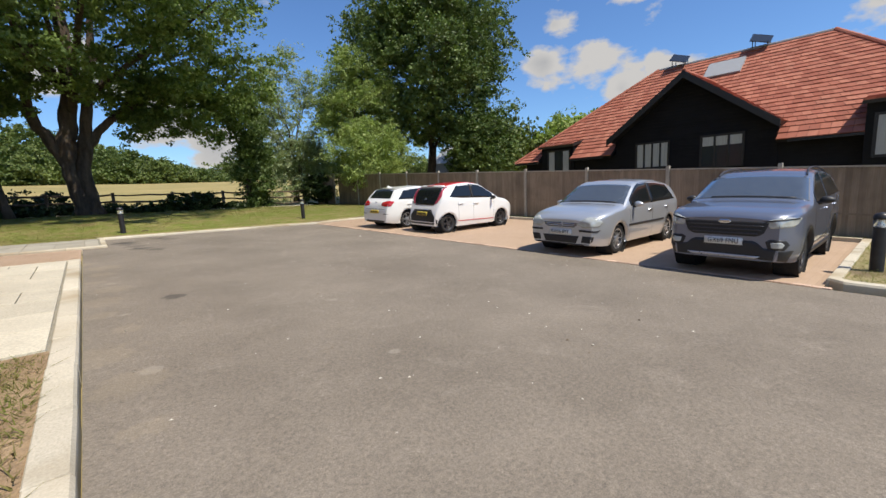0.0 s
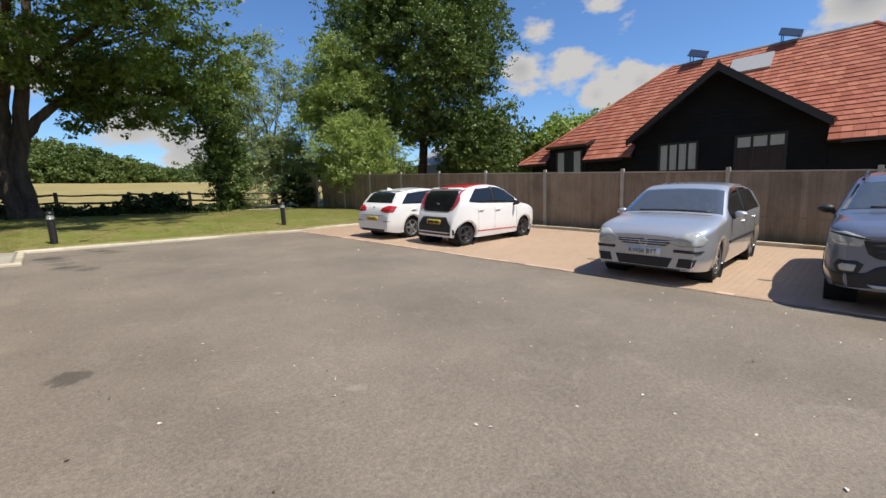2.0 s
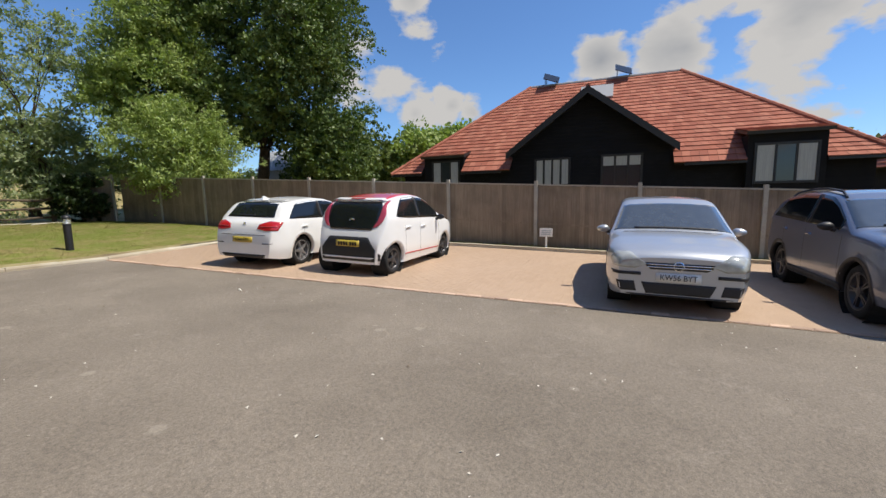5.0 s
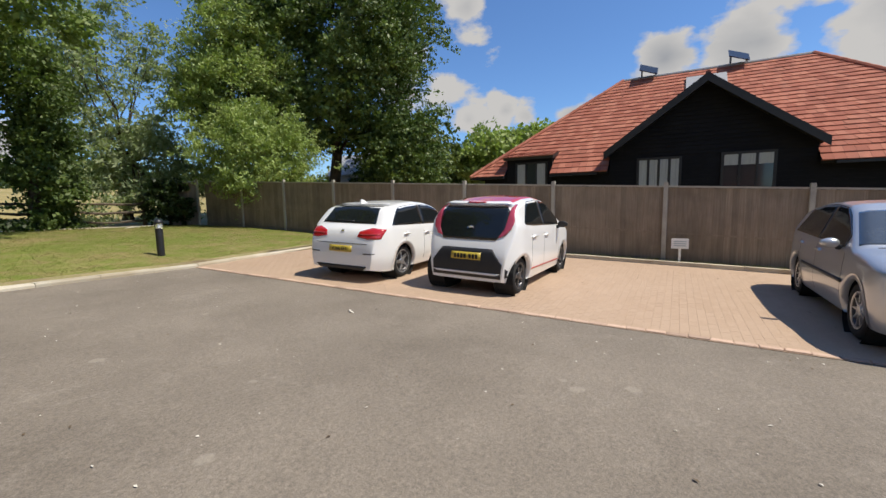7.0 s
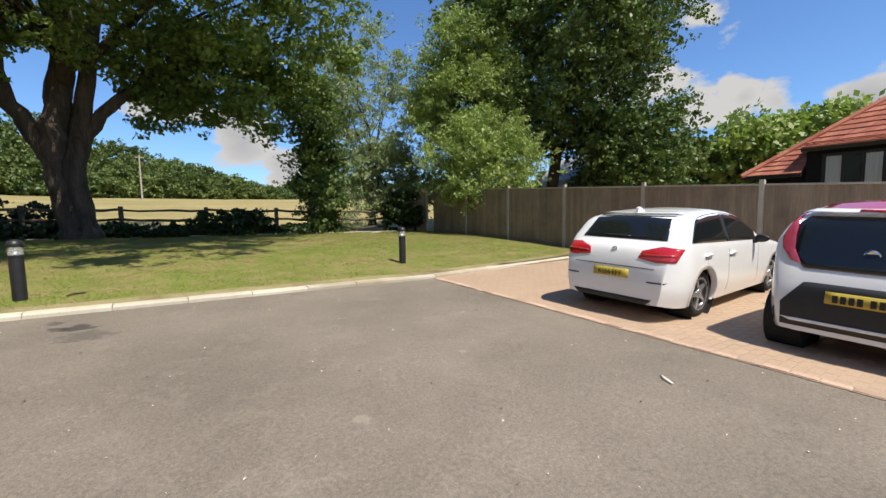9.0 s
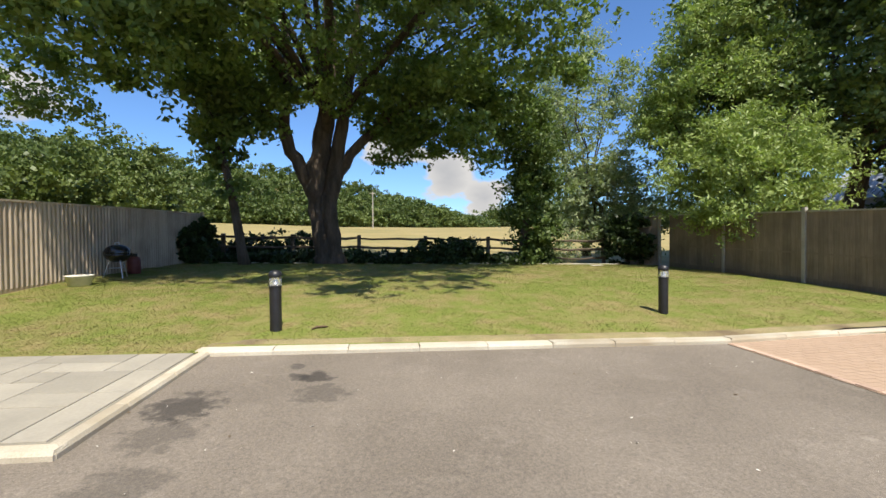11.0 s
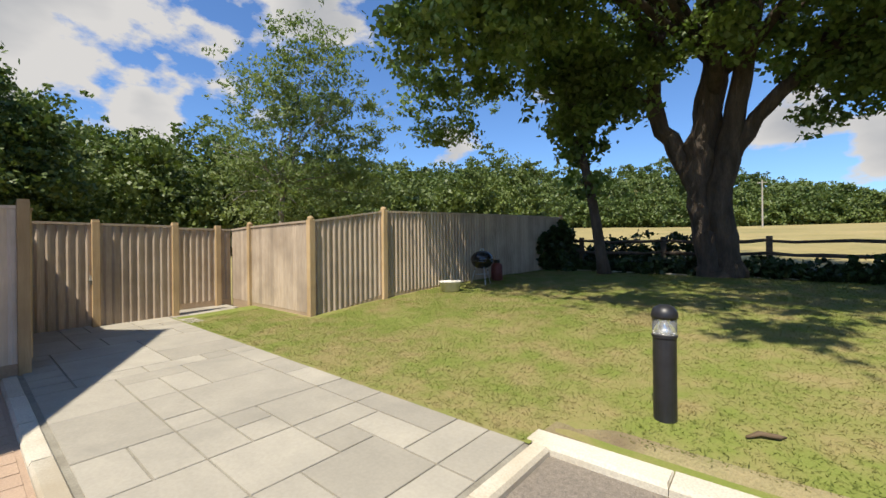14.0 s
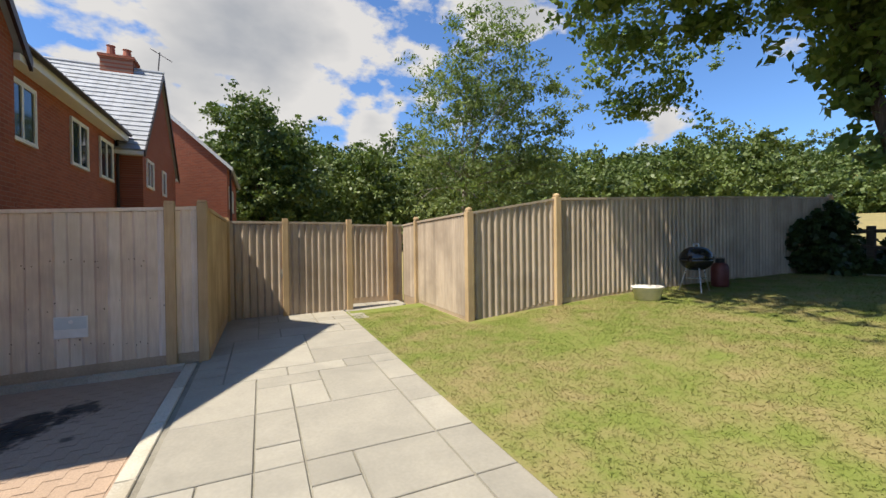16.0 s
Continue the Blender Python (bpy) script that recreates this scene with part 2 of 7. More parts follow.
# ---- ground ----
def skyline(az):
    """How high the wooded rise stands against the sky, by its turn to the left."""
    return float(np.interp(az, [-13, -11, -8, -4, 0, 5, 11, 20, 32, 38, 44, 57, 72, 80, 90],
                           [0.05, 0.056, 0.08, 0.103, 0.123, 0.146, 0.18, 0.19, 0.195, 0.21, 0.21, 0.21, 0.222, 0.25, 0.26]))


def wood_edge(az):
    """Distance of the wood's near edge, by its turn to the left."""
    return float(np.interp(az, [-13, 5, 25, 45, 90], [150, 132, 112, 84, 72]))


def field_z(x, y):
    z = land(max(-9, min(16, x)), max(-6, min(29, y))) - 0.16
    if y > 29:
        z += 0.052 * min(y - 29, 135) + 0.02 * max(0, min(y - 164, 300))
    if x < -12:
        z += 0.05 * min(-12 - x, 120) * max(0, min(1, (y - 10) / 60))
    return z


def far_land(x, y):
    """The wider land: a field that climbs, and a wooded hill beyond its edge."""
    z = field_z(x, y)
    d, az = math.hypot(x - 2, y - 14), math.degrees(math.atan2(2 - x, y - 14))
    if d > 60 and -14 < az < 100:
        r = wood_edge(az)
        lift = max(0, 1.8 + skyline(az) * (r + 46) - 8.5 - z)
        side = max(0, min(1, (100 - az) / 8, (az + 14) / 3))
        z += lift * side * max(0, min(1, (d - r - 2) / 46)) ** 1.1
    return z


def axis_steps():
    near = [i * 1.0 for i in range(-14, 40)]
    return [-1500, -700, -350, -260] + list(range(-210, -16, 8)) + near + list(range(44, 216, 8)) + [230, 290, 380, 520, 800, 1500]


def grid_mesh(name, xs, ys, fz, mat):
    v = [(x, y, fz(x, y)) for y in ys for x in xs]
    n = len(xs)
    f = [(j * n + i, j * n + i + 1, (j + 1) * n + i + 1, (j + 1) * n + i) for j in range(len(ys) - 1) for i in range(n - 1)]
    return mesh_of(name, v, f, mat, True)


def span(a, b, step):
    n = max(1, round((b - a) / step))
    return [a + (b - a) * i / n for i in range(n + 1)]


m_field = mottled("dry_field_grass", (0.32, 0.25, 0.105), (0.22, 0.19, 0.07), 0.12, 2.0, 0.95, 0.6, 0.05)
tagged(new("ground", grid_mesh("ground", axis_steps(), axis_steps(), far_land, m_field)),
       "dry straw-coloured field sloping up to woods", "ground", "", "structure")


def asphalt():
    k = Mat("asphalt", 0.9, spec=0.25)
    chips, coarse, stain = k.noise(140, 3, 0.7), k.noise(0.55, 5, 0.6), k.noise(2.6, 5, 0.65, distort=1.0)
    col = k.ramp(coarse, [(0.3, (0.15, 0.129, 0.107)), (0.7, (0.216, 0.187, 0.156))])
    col = k.mix(k.ramp(stain, [(0.55, (0, 0, 0)), (0.8, (0.5, 0.5, 0.5))]), col, (0.27, 0.238, 0.203))
    mid = k.noise(38, 4, 0.75)
    col = k.mix(0.5, col, k.ramp(mid, [(0.36, (0.3, 0.3, 0.3)), (0.64, (0.7, 0.69, 0.67))]), "OVERLAY")
    col = k.mix(0.6, col, k.ramp(chips, [(0.3, (0.22, 0.22, 0.22)), (0.7, (0.8, 0.79, 0.76))]), "OVERLAY")
    for (x, y), r, amt in (((1.8, 16.42), 0.19, 0.75), ((1.6, 16.44), 0.12, 0.6), ((1.92, 15.95), 0.28, 0.4), ((0.75, 15.75), 0.33, 0.45), ((0.85, 15.2), 0.3, 0.4), ((0.95, 14.5), 0.28, 0.4), ((1.0, 13.8), 0.3, 0.45),
                            ((1.5, 16.8), 0.1, 0.5), ((0.75, 15.67), 0.3, 0.5), ((1.3, 13.3), 0.25, 0.45), ((0.96, 13.9), 0.2, 0.4), ((0.8, 7.0), 0.16, 0.55)):
        col = k.mix(k.spot((x, y, 0.02 * (y - x)), r, amt), col, (0.035, 0.032, 0.03))
    for (x, y), r in (((4.36, 10.74), 0.07), ((5.83, 7.96), 0.12), ((5.6, 8.35), 0.1), ((5.72, 8.5), 0.06), ((3.54, 10.04), 0.1), ((3.2, 8.6), 0.12), ((2.4, 5.2), 0.13), ((4.9, 6.1), 0.09), ((3.9, 12.4), 0.12),
                      ((5.4, 13.2), 0.1), ((0.25, 4.2), 0.14), ((0.2, 6.4), 0.12), ((0.15, 8.8), 0.14), ((6.4, 14.6), 0.1), ((2.0, 3.1), 0.1)):
        col = k.mix(k.spot((x, y, 0.02 * (y - x)), r * 0.6, 0.3), col, (0.38, 0.34, 0.28))
    for i in range(14):
        y = 0.6 + 0.85 * i
        col = k.mix(k.spot((0.05 + 0.12 * math.sin(i * 2.3), y, 0.02 * y), 0.24 + 0.1 * math.sin(i * 1.7), 0.18), col, (0.33, 0.27, 0.185))
    k.color(col).bump(chips, 0.5, 0.006).bump(mid, 0.4, 0.012)
    return k.m


def paving_blocks():
    """Small buff and pink paving blocks, weathered, each a little different."""
    k = Mat("block_paving", 0.88, spec=0.25)
    grain, stain = k.noise(90, 3), k.noise(0.9, 5, 0.6)
    col = k.ramp(k.island(), [(0.0, (0.365, 0.262, 0.185)), (1.0, (0.39, 0.283, 0.202))])
    col = k.mix(0.3, col, k.ramp(k.each(), [(0, (0.42, 0.42, 0.42)), (1, (0.58, 0.58, 0.58))]), "OVERLAY")
    col = k.mix(0.4, col, k.ramp(grain, [(0.3, (0.3, 0.3, 0.3)), (0.7, (0.75, 0.75, 0.75))]), "OVERLAY")
    col = k.mix(k.ramp(stain, [(0.4, (0, 0, 0)), (0.75, (0.5, 0.5, 0.5))]), col, (0.42, 0.31, 0.225))
    for (x, y), r, amt in (((-3.8, 13.9), 0.33, 0.9), ((-4.0, 14.12), 0.22, 0.8), ((-3.5, 13.75), 0.3, 0.9), ((-3.3, 14.3), 0.07, 0.7)):
        col = k.mix(k.spot((x, y, 0.02 * (y - x)), r, amt), col, (0.03, 0.026, 0.024))
    k.color(col).bump(grain, 0.3, 0.004)
    return k.m


def sandstone():
    """Smooth pale sandstone with soft clouding and a few darker stains."""
    k = Mat("sandstone_slab", 0.8, spec=0.3)
    cloud, grain, blot = k.noise(2.2, 5, 0.6), k.noise(38, 3), k.noise(0.8, 4, 0.6, distort=0.8)
    col = k.ramp(cloud, [(0.3, (0.285, 0.262, 0.215)), (0.7, (0.345, 0.315, 0.255))])
    col = k.mix(0.13, col, k.ramp(grain, [(0.3, (0.3, 0.3, 0.3)), (0.7, (0.75, 0.75, 0.75))]), "OVERLAY")
    col = k.mix(k.ramp(blot, [(0.55, (0, 0, 0)), (0.75, (0.55, 0.55, 0.55))]), col, (0.225, 0.21, 0.175))
    col = k.mix(0.22, col, k.ramp(k.each(), [(0, (0.22, 0.22, 0.22)), (1, (0.78, 0.78, 0.78))]), "OVERLAY")
    k.color(col).bump(cloud, 0.25, 0.01)
    return k.m


m_asphalt, m_blocks = asphalt(), paving_blocks()
m_kerb = mottled("kerb_concrete", (0.52, 0.475, 0.385), (0.43, 0.39, 0.31), 1.7, 70, 0.9, 0.4, 0.004, c=(0.35, 0.29, 0.20), vary=0.2)
m_slab = sandstone()
m_slab_pale = mottled("cream_slab", (0.50, 0.46, 0.37), (0.42, 0.385, 0.31), 1.5, 40, 0.85, 0.2, 0.004, vary=0.15)
m_sand = mottled("jointing_sand", (0.36, 0.262, 0.187), (0.335, 0.242, 0.172), 3, 90, 0.95, 0.3, 0.003)
m_joint = mottled("slab_joint_mortar", (0.20, 0.18, 0.14), (0.27, 0.25, 0.2), 6, 80, 0.95)
m_soil = mottled("dry_soil", (0.22, 0.15, 0.09), (0.32, 0.23, 0.14), 3.0, 40, 0.95, 0.8, 0.03)


def lawn_ground():
    k = Mat("lawn_turf", 0.95, spec=0.15)
    fine, blade = k.noise(7, 4, 0.6), k.noise(60, 3, 0.7)
    patch = k.mix(0.5, k.noise(0.55, 5, 0.6), k.noise(2.2, 3, 0.6))
    col = k.mix(k.ramp(patch, [(0.43, (0.08, 0.08, 0.08)), (0.63, (0.95, 0.95, 0.95))]), (0.15, 0.185, 0.037), (0.25, 0.205, 0.09))
    col = k.mix(k.ramp(fine, [(0.45, (0, 0, 0)), (0.72, (0.35, 0.35, 0.35))]), col, (0.21, 0.195, 0.07))
    col = k.mix(0.25, col, k.ramp(blade, [(0.3, (0.3, 0.3, 0.3)), (0.7, (0.72, 0.72, 0.72))]), "OVERLAY")
    k.color(col).bump(blade, 0.35, 0.012)
    return k.m


m_lawn = lawn_ground()
m_dry = mottled("dry_verge", (0.30, 0.24, 0.13), (0.22, 0.20, 0.09), 2.5, 50, 0.95, 0.8, 0.02, c=(0.16, 0.12, 0.07))
setting("road", grid_mesh("road", span(-0.2, BAY_X, 0.8), span(-14, KERB_Y, 0.8), land, m_asphalt), None, "grey weathered asphalt yard with pale scuffs and stains", "road")
setting("road_approach", grid_mesh("road_approach", span(BAY_X, 16, 1), span(-14, -2.2, 1), land, m_asphalt), None, "grey asphalt continuing beside the bays", "road")
setting("pavement_bays", grid_mesh("pavement_bays", span(BAY_X + 0.02, 13.35, 0.8), span(0.8, KERB_Y, 0.8), lambda x, y: land(x, y) + 0.001, m_sand), None,
        "buff pink block-paved parking bays", "pavement")
setting("pavement_bay_left", grid_mesh("pavement_bay_left", span(-5.0, -0.22, 0.8), span(12.15, 14.9, 0.7), lambda x, y: land(x, y) + 0.001, m_sand), None,
        "buff pink block-paved parking bay with oil stains", "pavement")


def lawn_z(x, y):
    return land(x, max(y, KERB_Y)) + 0.03 * max(0, 1 - abs(y - 17.5) / 1.2) + 0.02 * noise.noise((x * 0.9, y * 0.9, 0))


def path_z(x, y):
    return plane_z(x, y) + 0.062


def left_lawn_z(x, y):
    t = max(0, min(1, (y - 17.4) / 3))
    return path_z(x, y) * (1 - t) + lawn_z(x, y) * t


def all_lawn(x, y):
    t = max(0.0, min(1.0, (x - 0.2) / 0.5))
    return left_lawn_z(x, y) * (1 - t) + lawn_z(x, y) * t


ys_lawn = span(17.225, 28.6, 0.5)
setting("lawn", grid_mesh("lawn", span(-7.4, 0.2, 0.5), ys_lawn, left_lawn_z, m_lawn), None, "mown lawn with green and straw-dry patches", "lawn")
setting("lawn_middle", grid_mesh("lawn_middle", span(0.2, 13.8, 0.5), span(17.44, 28.6, 0.5), all_lawn, m_lawn), None, "mown lawn with green and straw-dry patches", "lawn")
setting("lawn_edge", grid_mesh("lawn_edge", span(0.2, 13.4, 0.5), span(0, 0.3, 0.1), lambda x, y: all_lawn(x, 17.46 + 0.017 * x + y) + 0.012 - 0.02 * (y / 0.3) ** 2, m_dry), None, "bare dry strip of turf behind the kerb", "lawn").matrix_basis = Matrix(
    ((1, 0, 0, 0), (0.017, 1, 0, 17.46), (0, 0, 1, 0), (0, 0, 0, 1)))
setting("verge_back", grid_mesh("verge_back", span(13.45, 13.8, 0.35), span(-1, 17.8, 1), lambda x, y: land(x, y) + 0.05, m_lawn), None, "thin strip of dry grass along the fence", "lawn")
setting("verge_front", grid_mesh("verge_front", span(8.0, 13.4, 0.6), span(-2.2, 0.66, 0.5), lambda x, y: land(x, y) + 0.07, m_dry), None, "small dry grass verge with a kerb", "lawn")
setting("bed_soil", grid_mesh("bed_soil", span(-3.0, -0.42, 0.4), span(-14, 5.15, 0.6), lambda x, y: land(x, y) + 0.06 + 0.03 * noise.noise((x * 3, y * 3, 1)), m_soil), None, "dry brown soil bed with sparse grass", "soil")
setting("path_side_base", grid_mesh("path_side_base", span(-3.0, -0.42, 0.5), span(5.15, 12.0, 0.6), lambda x, y: land(x, y) + 0.06, m_joint), None, "mortar bed of the side path", "pavement")
setting("path_base", grid_mesh("path_base", span(-8.6, 0.205, 0.6), span(14.93, 17.24, 0.5), lambda x, y: path_z(x, y) - 0.012, m_joint), None, "mortar bed of the slab path", "pavement")

# ---- fences ----
m_board_old = timber("grey_brown_fence_board", (0.20, 0.152, 0.108), (0.285, 0.225, 0.165), grain=(14, 14, 0.7), vary=0.34)
m_board_new = timber("weathered_softwood_board", (0.39, 0.305, 0.225), (0.51, 0.415, 0.31), vary=0.35)
# softwood with its colour raised to offset the house's shade on the near panels
m_board_shade_lift = timber("shade_lifted_softwood_board", (0.68, 0.56, 0.43), (0.80, 0.68, 0.54), vary=0.35)
m_post_new = timber("softwood_post", (0.46, 0.32, 0.17), (0.56, 0.41, 0.235), vary=0.2)
m_post_conc = mottled("concrete_post", (0.40, 0.37, 0.31), (0.33, 0.30, 0.25), 3, 60, 0.9)
m_gravel_board = timber("gravel_board", (0.40, 0.30, 0.20), (0.50, 0.38, 0.26), grain=(1.2, 14, 14), vary=0.2)

board_mesh = {}


def board(w, mat, t=0.034):
    """A feather-edge board one metre high, thick on one edge; scaled to length by its object."""
    key = (round(w, 3), mat.name, t)
    if key not in board_mesh:
        bm = bmesh.new()
        prism(bm, [(0, 0), (w + 0.015, 0), (w + 0.015, 0.008), (w * 0.86, t), (w * 0.6, t - 0.004), (0.004, 0.007)], 0, 1)
        me = bpy.data.meshes.new("board")
        bmesh.ops.recalc_face_normals(bm, faces=bm.faces)
        bm.to_mesh(me)
        bm.free()
        me.materials.append(mat)
        board_mesh[key] = me
    return board_mesh[key]


def fence_run(fence, a, b, za, zb, ta, tb, mat, pitch=0.115, cap=True, gravel=0.15, m_gb=None, flip=False):
    """One bay of boards from a to b (plan points); z of foot and top at both ends; boards face the left of a to b unless flipped."""
    a, b = Vector(a), Vector(b)
    d = b - a
    ln = d.length
    ang = math.atan2(d.y, d.x)
    n = max(2, round(ln / pitch))
    w = ln / n
    for i in range(n):
        s = (i + 0.5) / n
        z0, z1 = za + (zb - za) * s + gravel, ta + (tb - ta) * s - random.uniform(0.0, 0.008) - 0.03
        p = a + d * (i / n)
        ob = new("board", board(w, mat, 0.013 if mat is m_board_old else 0.034))
        ob.parent = fence
        base = Matrix.Translation((p.x, p.y, z0)) @ Matrix.Rotation(ang, 4, "Z")
        if flip:
            base = base @ Matrix.Translation((w, 0, 0)) @ Matrix.Rotation(math.pi, 4, "Z")
        ob.matrix_basis = fence.matrix_basis.inverted() @ base @ Matrix.Diagonal((1, 1, z1 - z0, 1))
    side = -1 if flip else 1
    def strip(name, lo, hi, t0, t1, m, base_a, base_b):
        bm = bmesh.new()
        nn = Vector((-d.y, d.x)).normalized() * side
        vs = []
        for p, bz in ((a, base_a), (b, base_b)):
            for off in (t0, t1):
                for h in (lo, hi):
                    q = p + nn * off
                    vs.append(bm.verts.new(fence.matrix_basis.inverted() @ Vector((q.x, q.y, bz + h))))
        for q in ((0, 1, 3, 2), (4, 6, 7, 5), (0, 4, 5, 1), (2, 3, 7, 6), (0, 2, 6, 4), (1, 5, 7, 3)):
            bm.faces.new([vs[k] for k in q])
        part(name, bm, m, fence)
    if cap:
        strip("capping", -0.03, 0.01, -0.03, 0.045, m_post_conc if mat is m_board_old else mat, ta, tb)
    if gravel:
        strip("gravel_board", -0.05, gravel, -0.005, 0.022, m_gb or m_gravel_board, za, zb)
    if mat is m_board_old:
        strip("mid_batten", 0.82, 0.86, 0.004, 0.02, mat, za, zb)
    for h in (0.3, 0.95, 1.55):
        strip("rail", h, h + 0.08, -0.06, -0.004, mat, za, zb)


def post(fence, x, y, z0, z1, mat, s=0.10, round_top=False):
    bm = bmesh.new()
    h = s / 2
    box(bm, -h, h, -h, h, z0 - 0.1, z1 - (0.03 if round_top else 0), 0.006)
    if round_top:
        lathe(bm, [(0.058, z1 - 0.028), (0.062, z1 + 0.0), (0.05, z1 + 0.028), (0.0, z1 + 0.045)], 12)
    else:
        prism(bm, [(-h * 0.9, -h * 0.9), (h * 0.9, -h * 0.9), (h * 0.9, h * 0.9), (-h * 0.9, h * 0.9)], z1, z1 + 0.03)
    part("post", bm, mat, fence, at=fence.matrix_basis.inverted() @ Matrix.Translation((x, y, 0)))


def right_top(y):
    return 1.565 + 0.0472 * y


def right_foot(y):
    return right_top(y) - 2.02 if y < 18.7 else max(land(FENCE_X, y), right_top(y) - 2.1) - 0.02


fence_r = thing("close_board_fence", Matrix.Translation((FENCE_X, 10, 0)), "weathered grey-brown close-board fence behind the parking bays", "fence", "", "structure")
ys_posts = [-8.56 + 2.755 * i for i in range(14)]
for i, (ya, yb) in enumerate(zip(ys_posts, ys_posts[1:])):
    yb = min(yb, 27.9)
    fence_run(fence_r, (FENCE_X, ya), (FENCE_X, yb), right_foot(ya), right_foot(yb), right_top(ya) - 0.04, right_top(yb) - 0.04, m_board_old, 0.125, m_gb=m_board_old)
for y in ys_posts[:-1] + [27.9]:
    post(fence_r, FENCE_X - 0.01, y, right_foot(y), right_top(y) + 0.03, m_post_conc, 0.1)

fence_s = thing("close_board_fence", Matrix.Translation((13, 28, 0)), "dark weathered short return of the close-board fence", "fence", "", "structure")
fence_run(fence_s, (FENCE_X, 27.95), (13.1, 29.1), 0.66, 0.66, 2.84, 2.75, m_board_old, 0.125, m_gb=m_board_old)
post(fence_s, 13.1, 29.1, 0.5, 2.8, m_board_old, 0.12)

# the new fence beside the slab path
FL = [(-5.05, 10.9, 0.36, 2.2), (-5.05, 12.9, 0.37, 2.26), (-5.05, 14.72, 0.42, 2.34), (-5.05, 15.06, 0.43, 2.36)]
fence_l = thing("close_board_fence", Matrix.Translation((-5, 14, 0)), "pale softwood close-board fence beside the slab path", "fence", "", "structure")
for p, q in zip(FL, FL[1:]):
    fence_run(fence_l, p[:2], q[:2], p[2], q[2], p[3], q[3], m_board_shade_lift, 0.118, flip=True)
for x, y, z, t in FL[1:]:
    post(fence_l, x + 0.03, y, z, t + 0.05, m_post_new, 0.11)
fence_run(fence_l, (-5.05, 15.10), (-7.62, 15.12), 0.46, 0.52, 2.34, 2.34, m_post_new, 0.118, flip=True)
FB = [(-7.62, 15.14), (-7.62, 16.14), (-7.65, 17.36)]
for p, q in zip(FB, FB[1:]):
    fence_run(fence_l, p, q, 0.53, 0.56, 2.33, 2.33, m_board_new, 0.118, flip=True, gravel=0.0)
for p in FB:
    post(fence_l, p[0] + 0.03, p[1], 0.5, 2.37, m_post_new, 0.11)
fence_run(fence_l, (-8.35, 17.38), (-8.35, 18.72), 0.55, 0.57, 2.33, 2.33, m_board_new, 0.118, flip=True)
post(fence_l, -8.3, 18.42, 0.5, 2.38, m_post_new, 0.11)
fence_run(fence_l, (-8.35, 18.78), (-7.45, 18.8), 0.57, 0.55, 2.33, 2.36, m_board_new, 0.118, flip=True)
fence_run(fence_l, (-7.45, 18.8), (-5.28, 18.85), 0.55, 0.50, 2.36, 2.38, m_board_new, 0.118, flip=True)
post(fence_l, -7.45, 18.76, 0.5, 2.42, m_post_new, 0.1, True)

m_knot = plain("dark_knot_stain", (0.13, 0.09, 0.06), 0.8)
knot_mesh = mesh_of("knot", [(0.0, 0.007 * math.cos(k), 0.007 * math.sin(k)) for k in (0, 1.05, 2.1, 3.14, 4.19, 5.24)] + [(0.004, 0, 0)], [(k, (k + 1) % 6, 6) for k in range(6)], m_knot)
for row, z in enumerate((1.72, 1.69, 1.22, 0.80, 0.76)):
    for k in range(9):
        ob = new("knot", knot_mesh)
        ob.parent = fence_l
        ob.matrix_basis = fence_l.matrix_basis.inverted() @ Matrix.Translation((-5.015, 13.15 + 0.19 * k + random.uniform(-0.09, 0.09), z + random.uniform(-0.05, 0.05))) @ Matrix.Diagonal((1, random.uniform(0.6, 1.2), random.uniform(0.8, 1.7), 1))
for y, z in ((15.3, 1.3), (16.05, 1.35)):
    part("gate_latch", boxes((-7.575, -7.555, y, y + 0.04, z - 0.08, z + 0.08), (-7.57, -7.54, y - 0.03, y + 0.09, z - 0.012, z + 0.012)), m_post_conc, fence_l, at=fence_l.matrix_basis.inverted())
fence_g = thing("close_board_fence", Matrix.Translation((-5.1, 24, 0)), "pale softwood fence climbing the edge of the lawn", "fence", "", "structure")
FG = [(-5.25, 18.87, 0.48, 2.38), (-5.1, 20.56, 0.82, 2.66), (-5.05, 22.8, 0.9, 2.75), (-5.0, 25.1, 0.93, 2.84), (-5.0, 27.4, 0.96, 2.92), (-5.0, 29.45, 0.96, 2.98)]
for i, (p, q) in enumerate(zip(FG, FG[1:])):
    fence_run(fence_g, p[:2], q[:2], p[2], q[2], p[3], q[3], m_board_new, 0.118, flip=True, gravel=0.04)
for i, (x, y, z, t) in enumerate(FG[:2] + FG[-1:]):
    post(fence_g, x + 0.03, y, z, t + 0.05, m_post_new, 0.12, True)

# post and rail fence along the field
m_rail = timber("dark_oak_rail", (0.07, 0.055, 0.04), (0.13, 0.10, 0.075), grain=(1.5, 10, 10))
RAIL_Y = 29.4
fence_f = thing("post_and_rail_fence", Matrix.Translation((4, RAIL_Y, 0)), "dark wooden post and rail fence along the field", "fence", "", "structure")


def rail_foot(x):
    return 0.92 - 0.017 * x


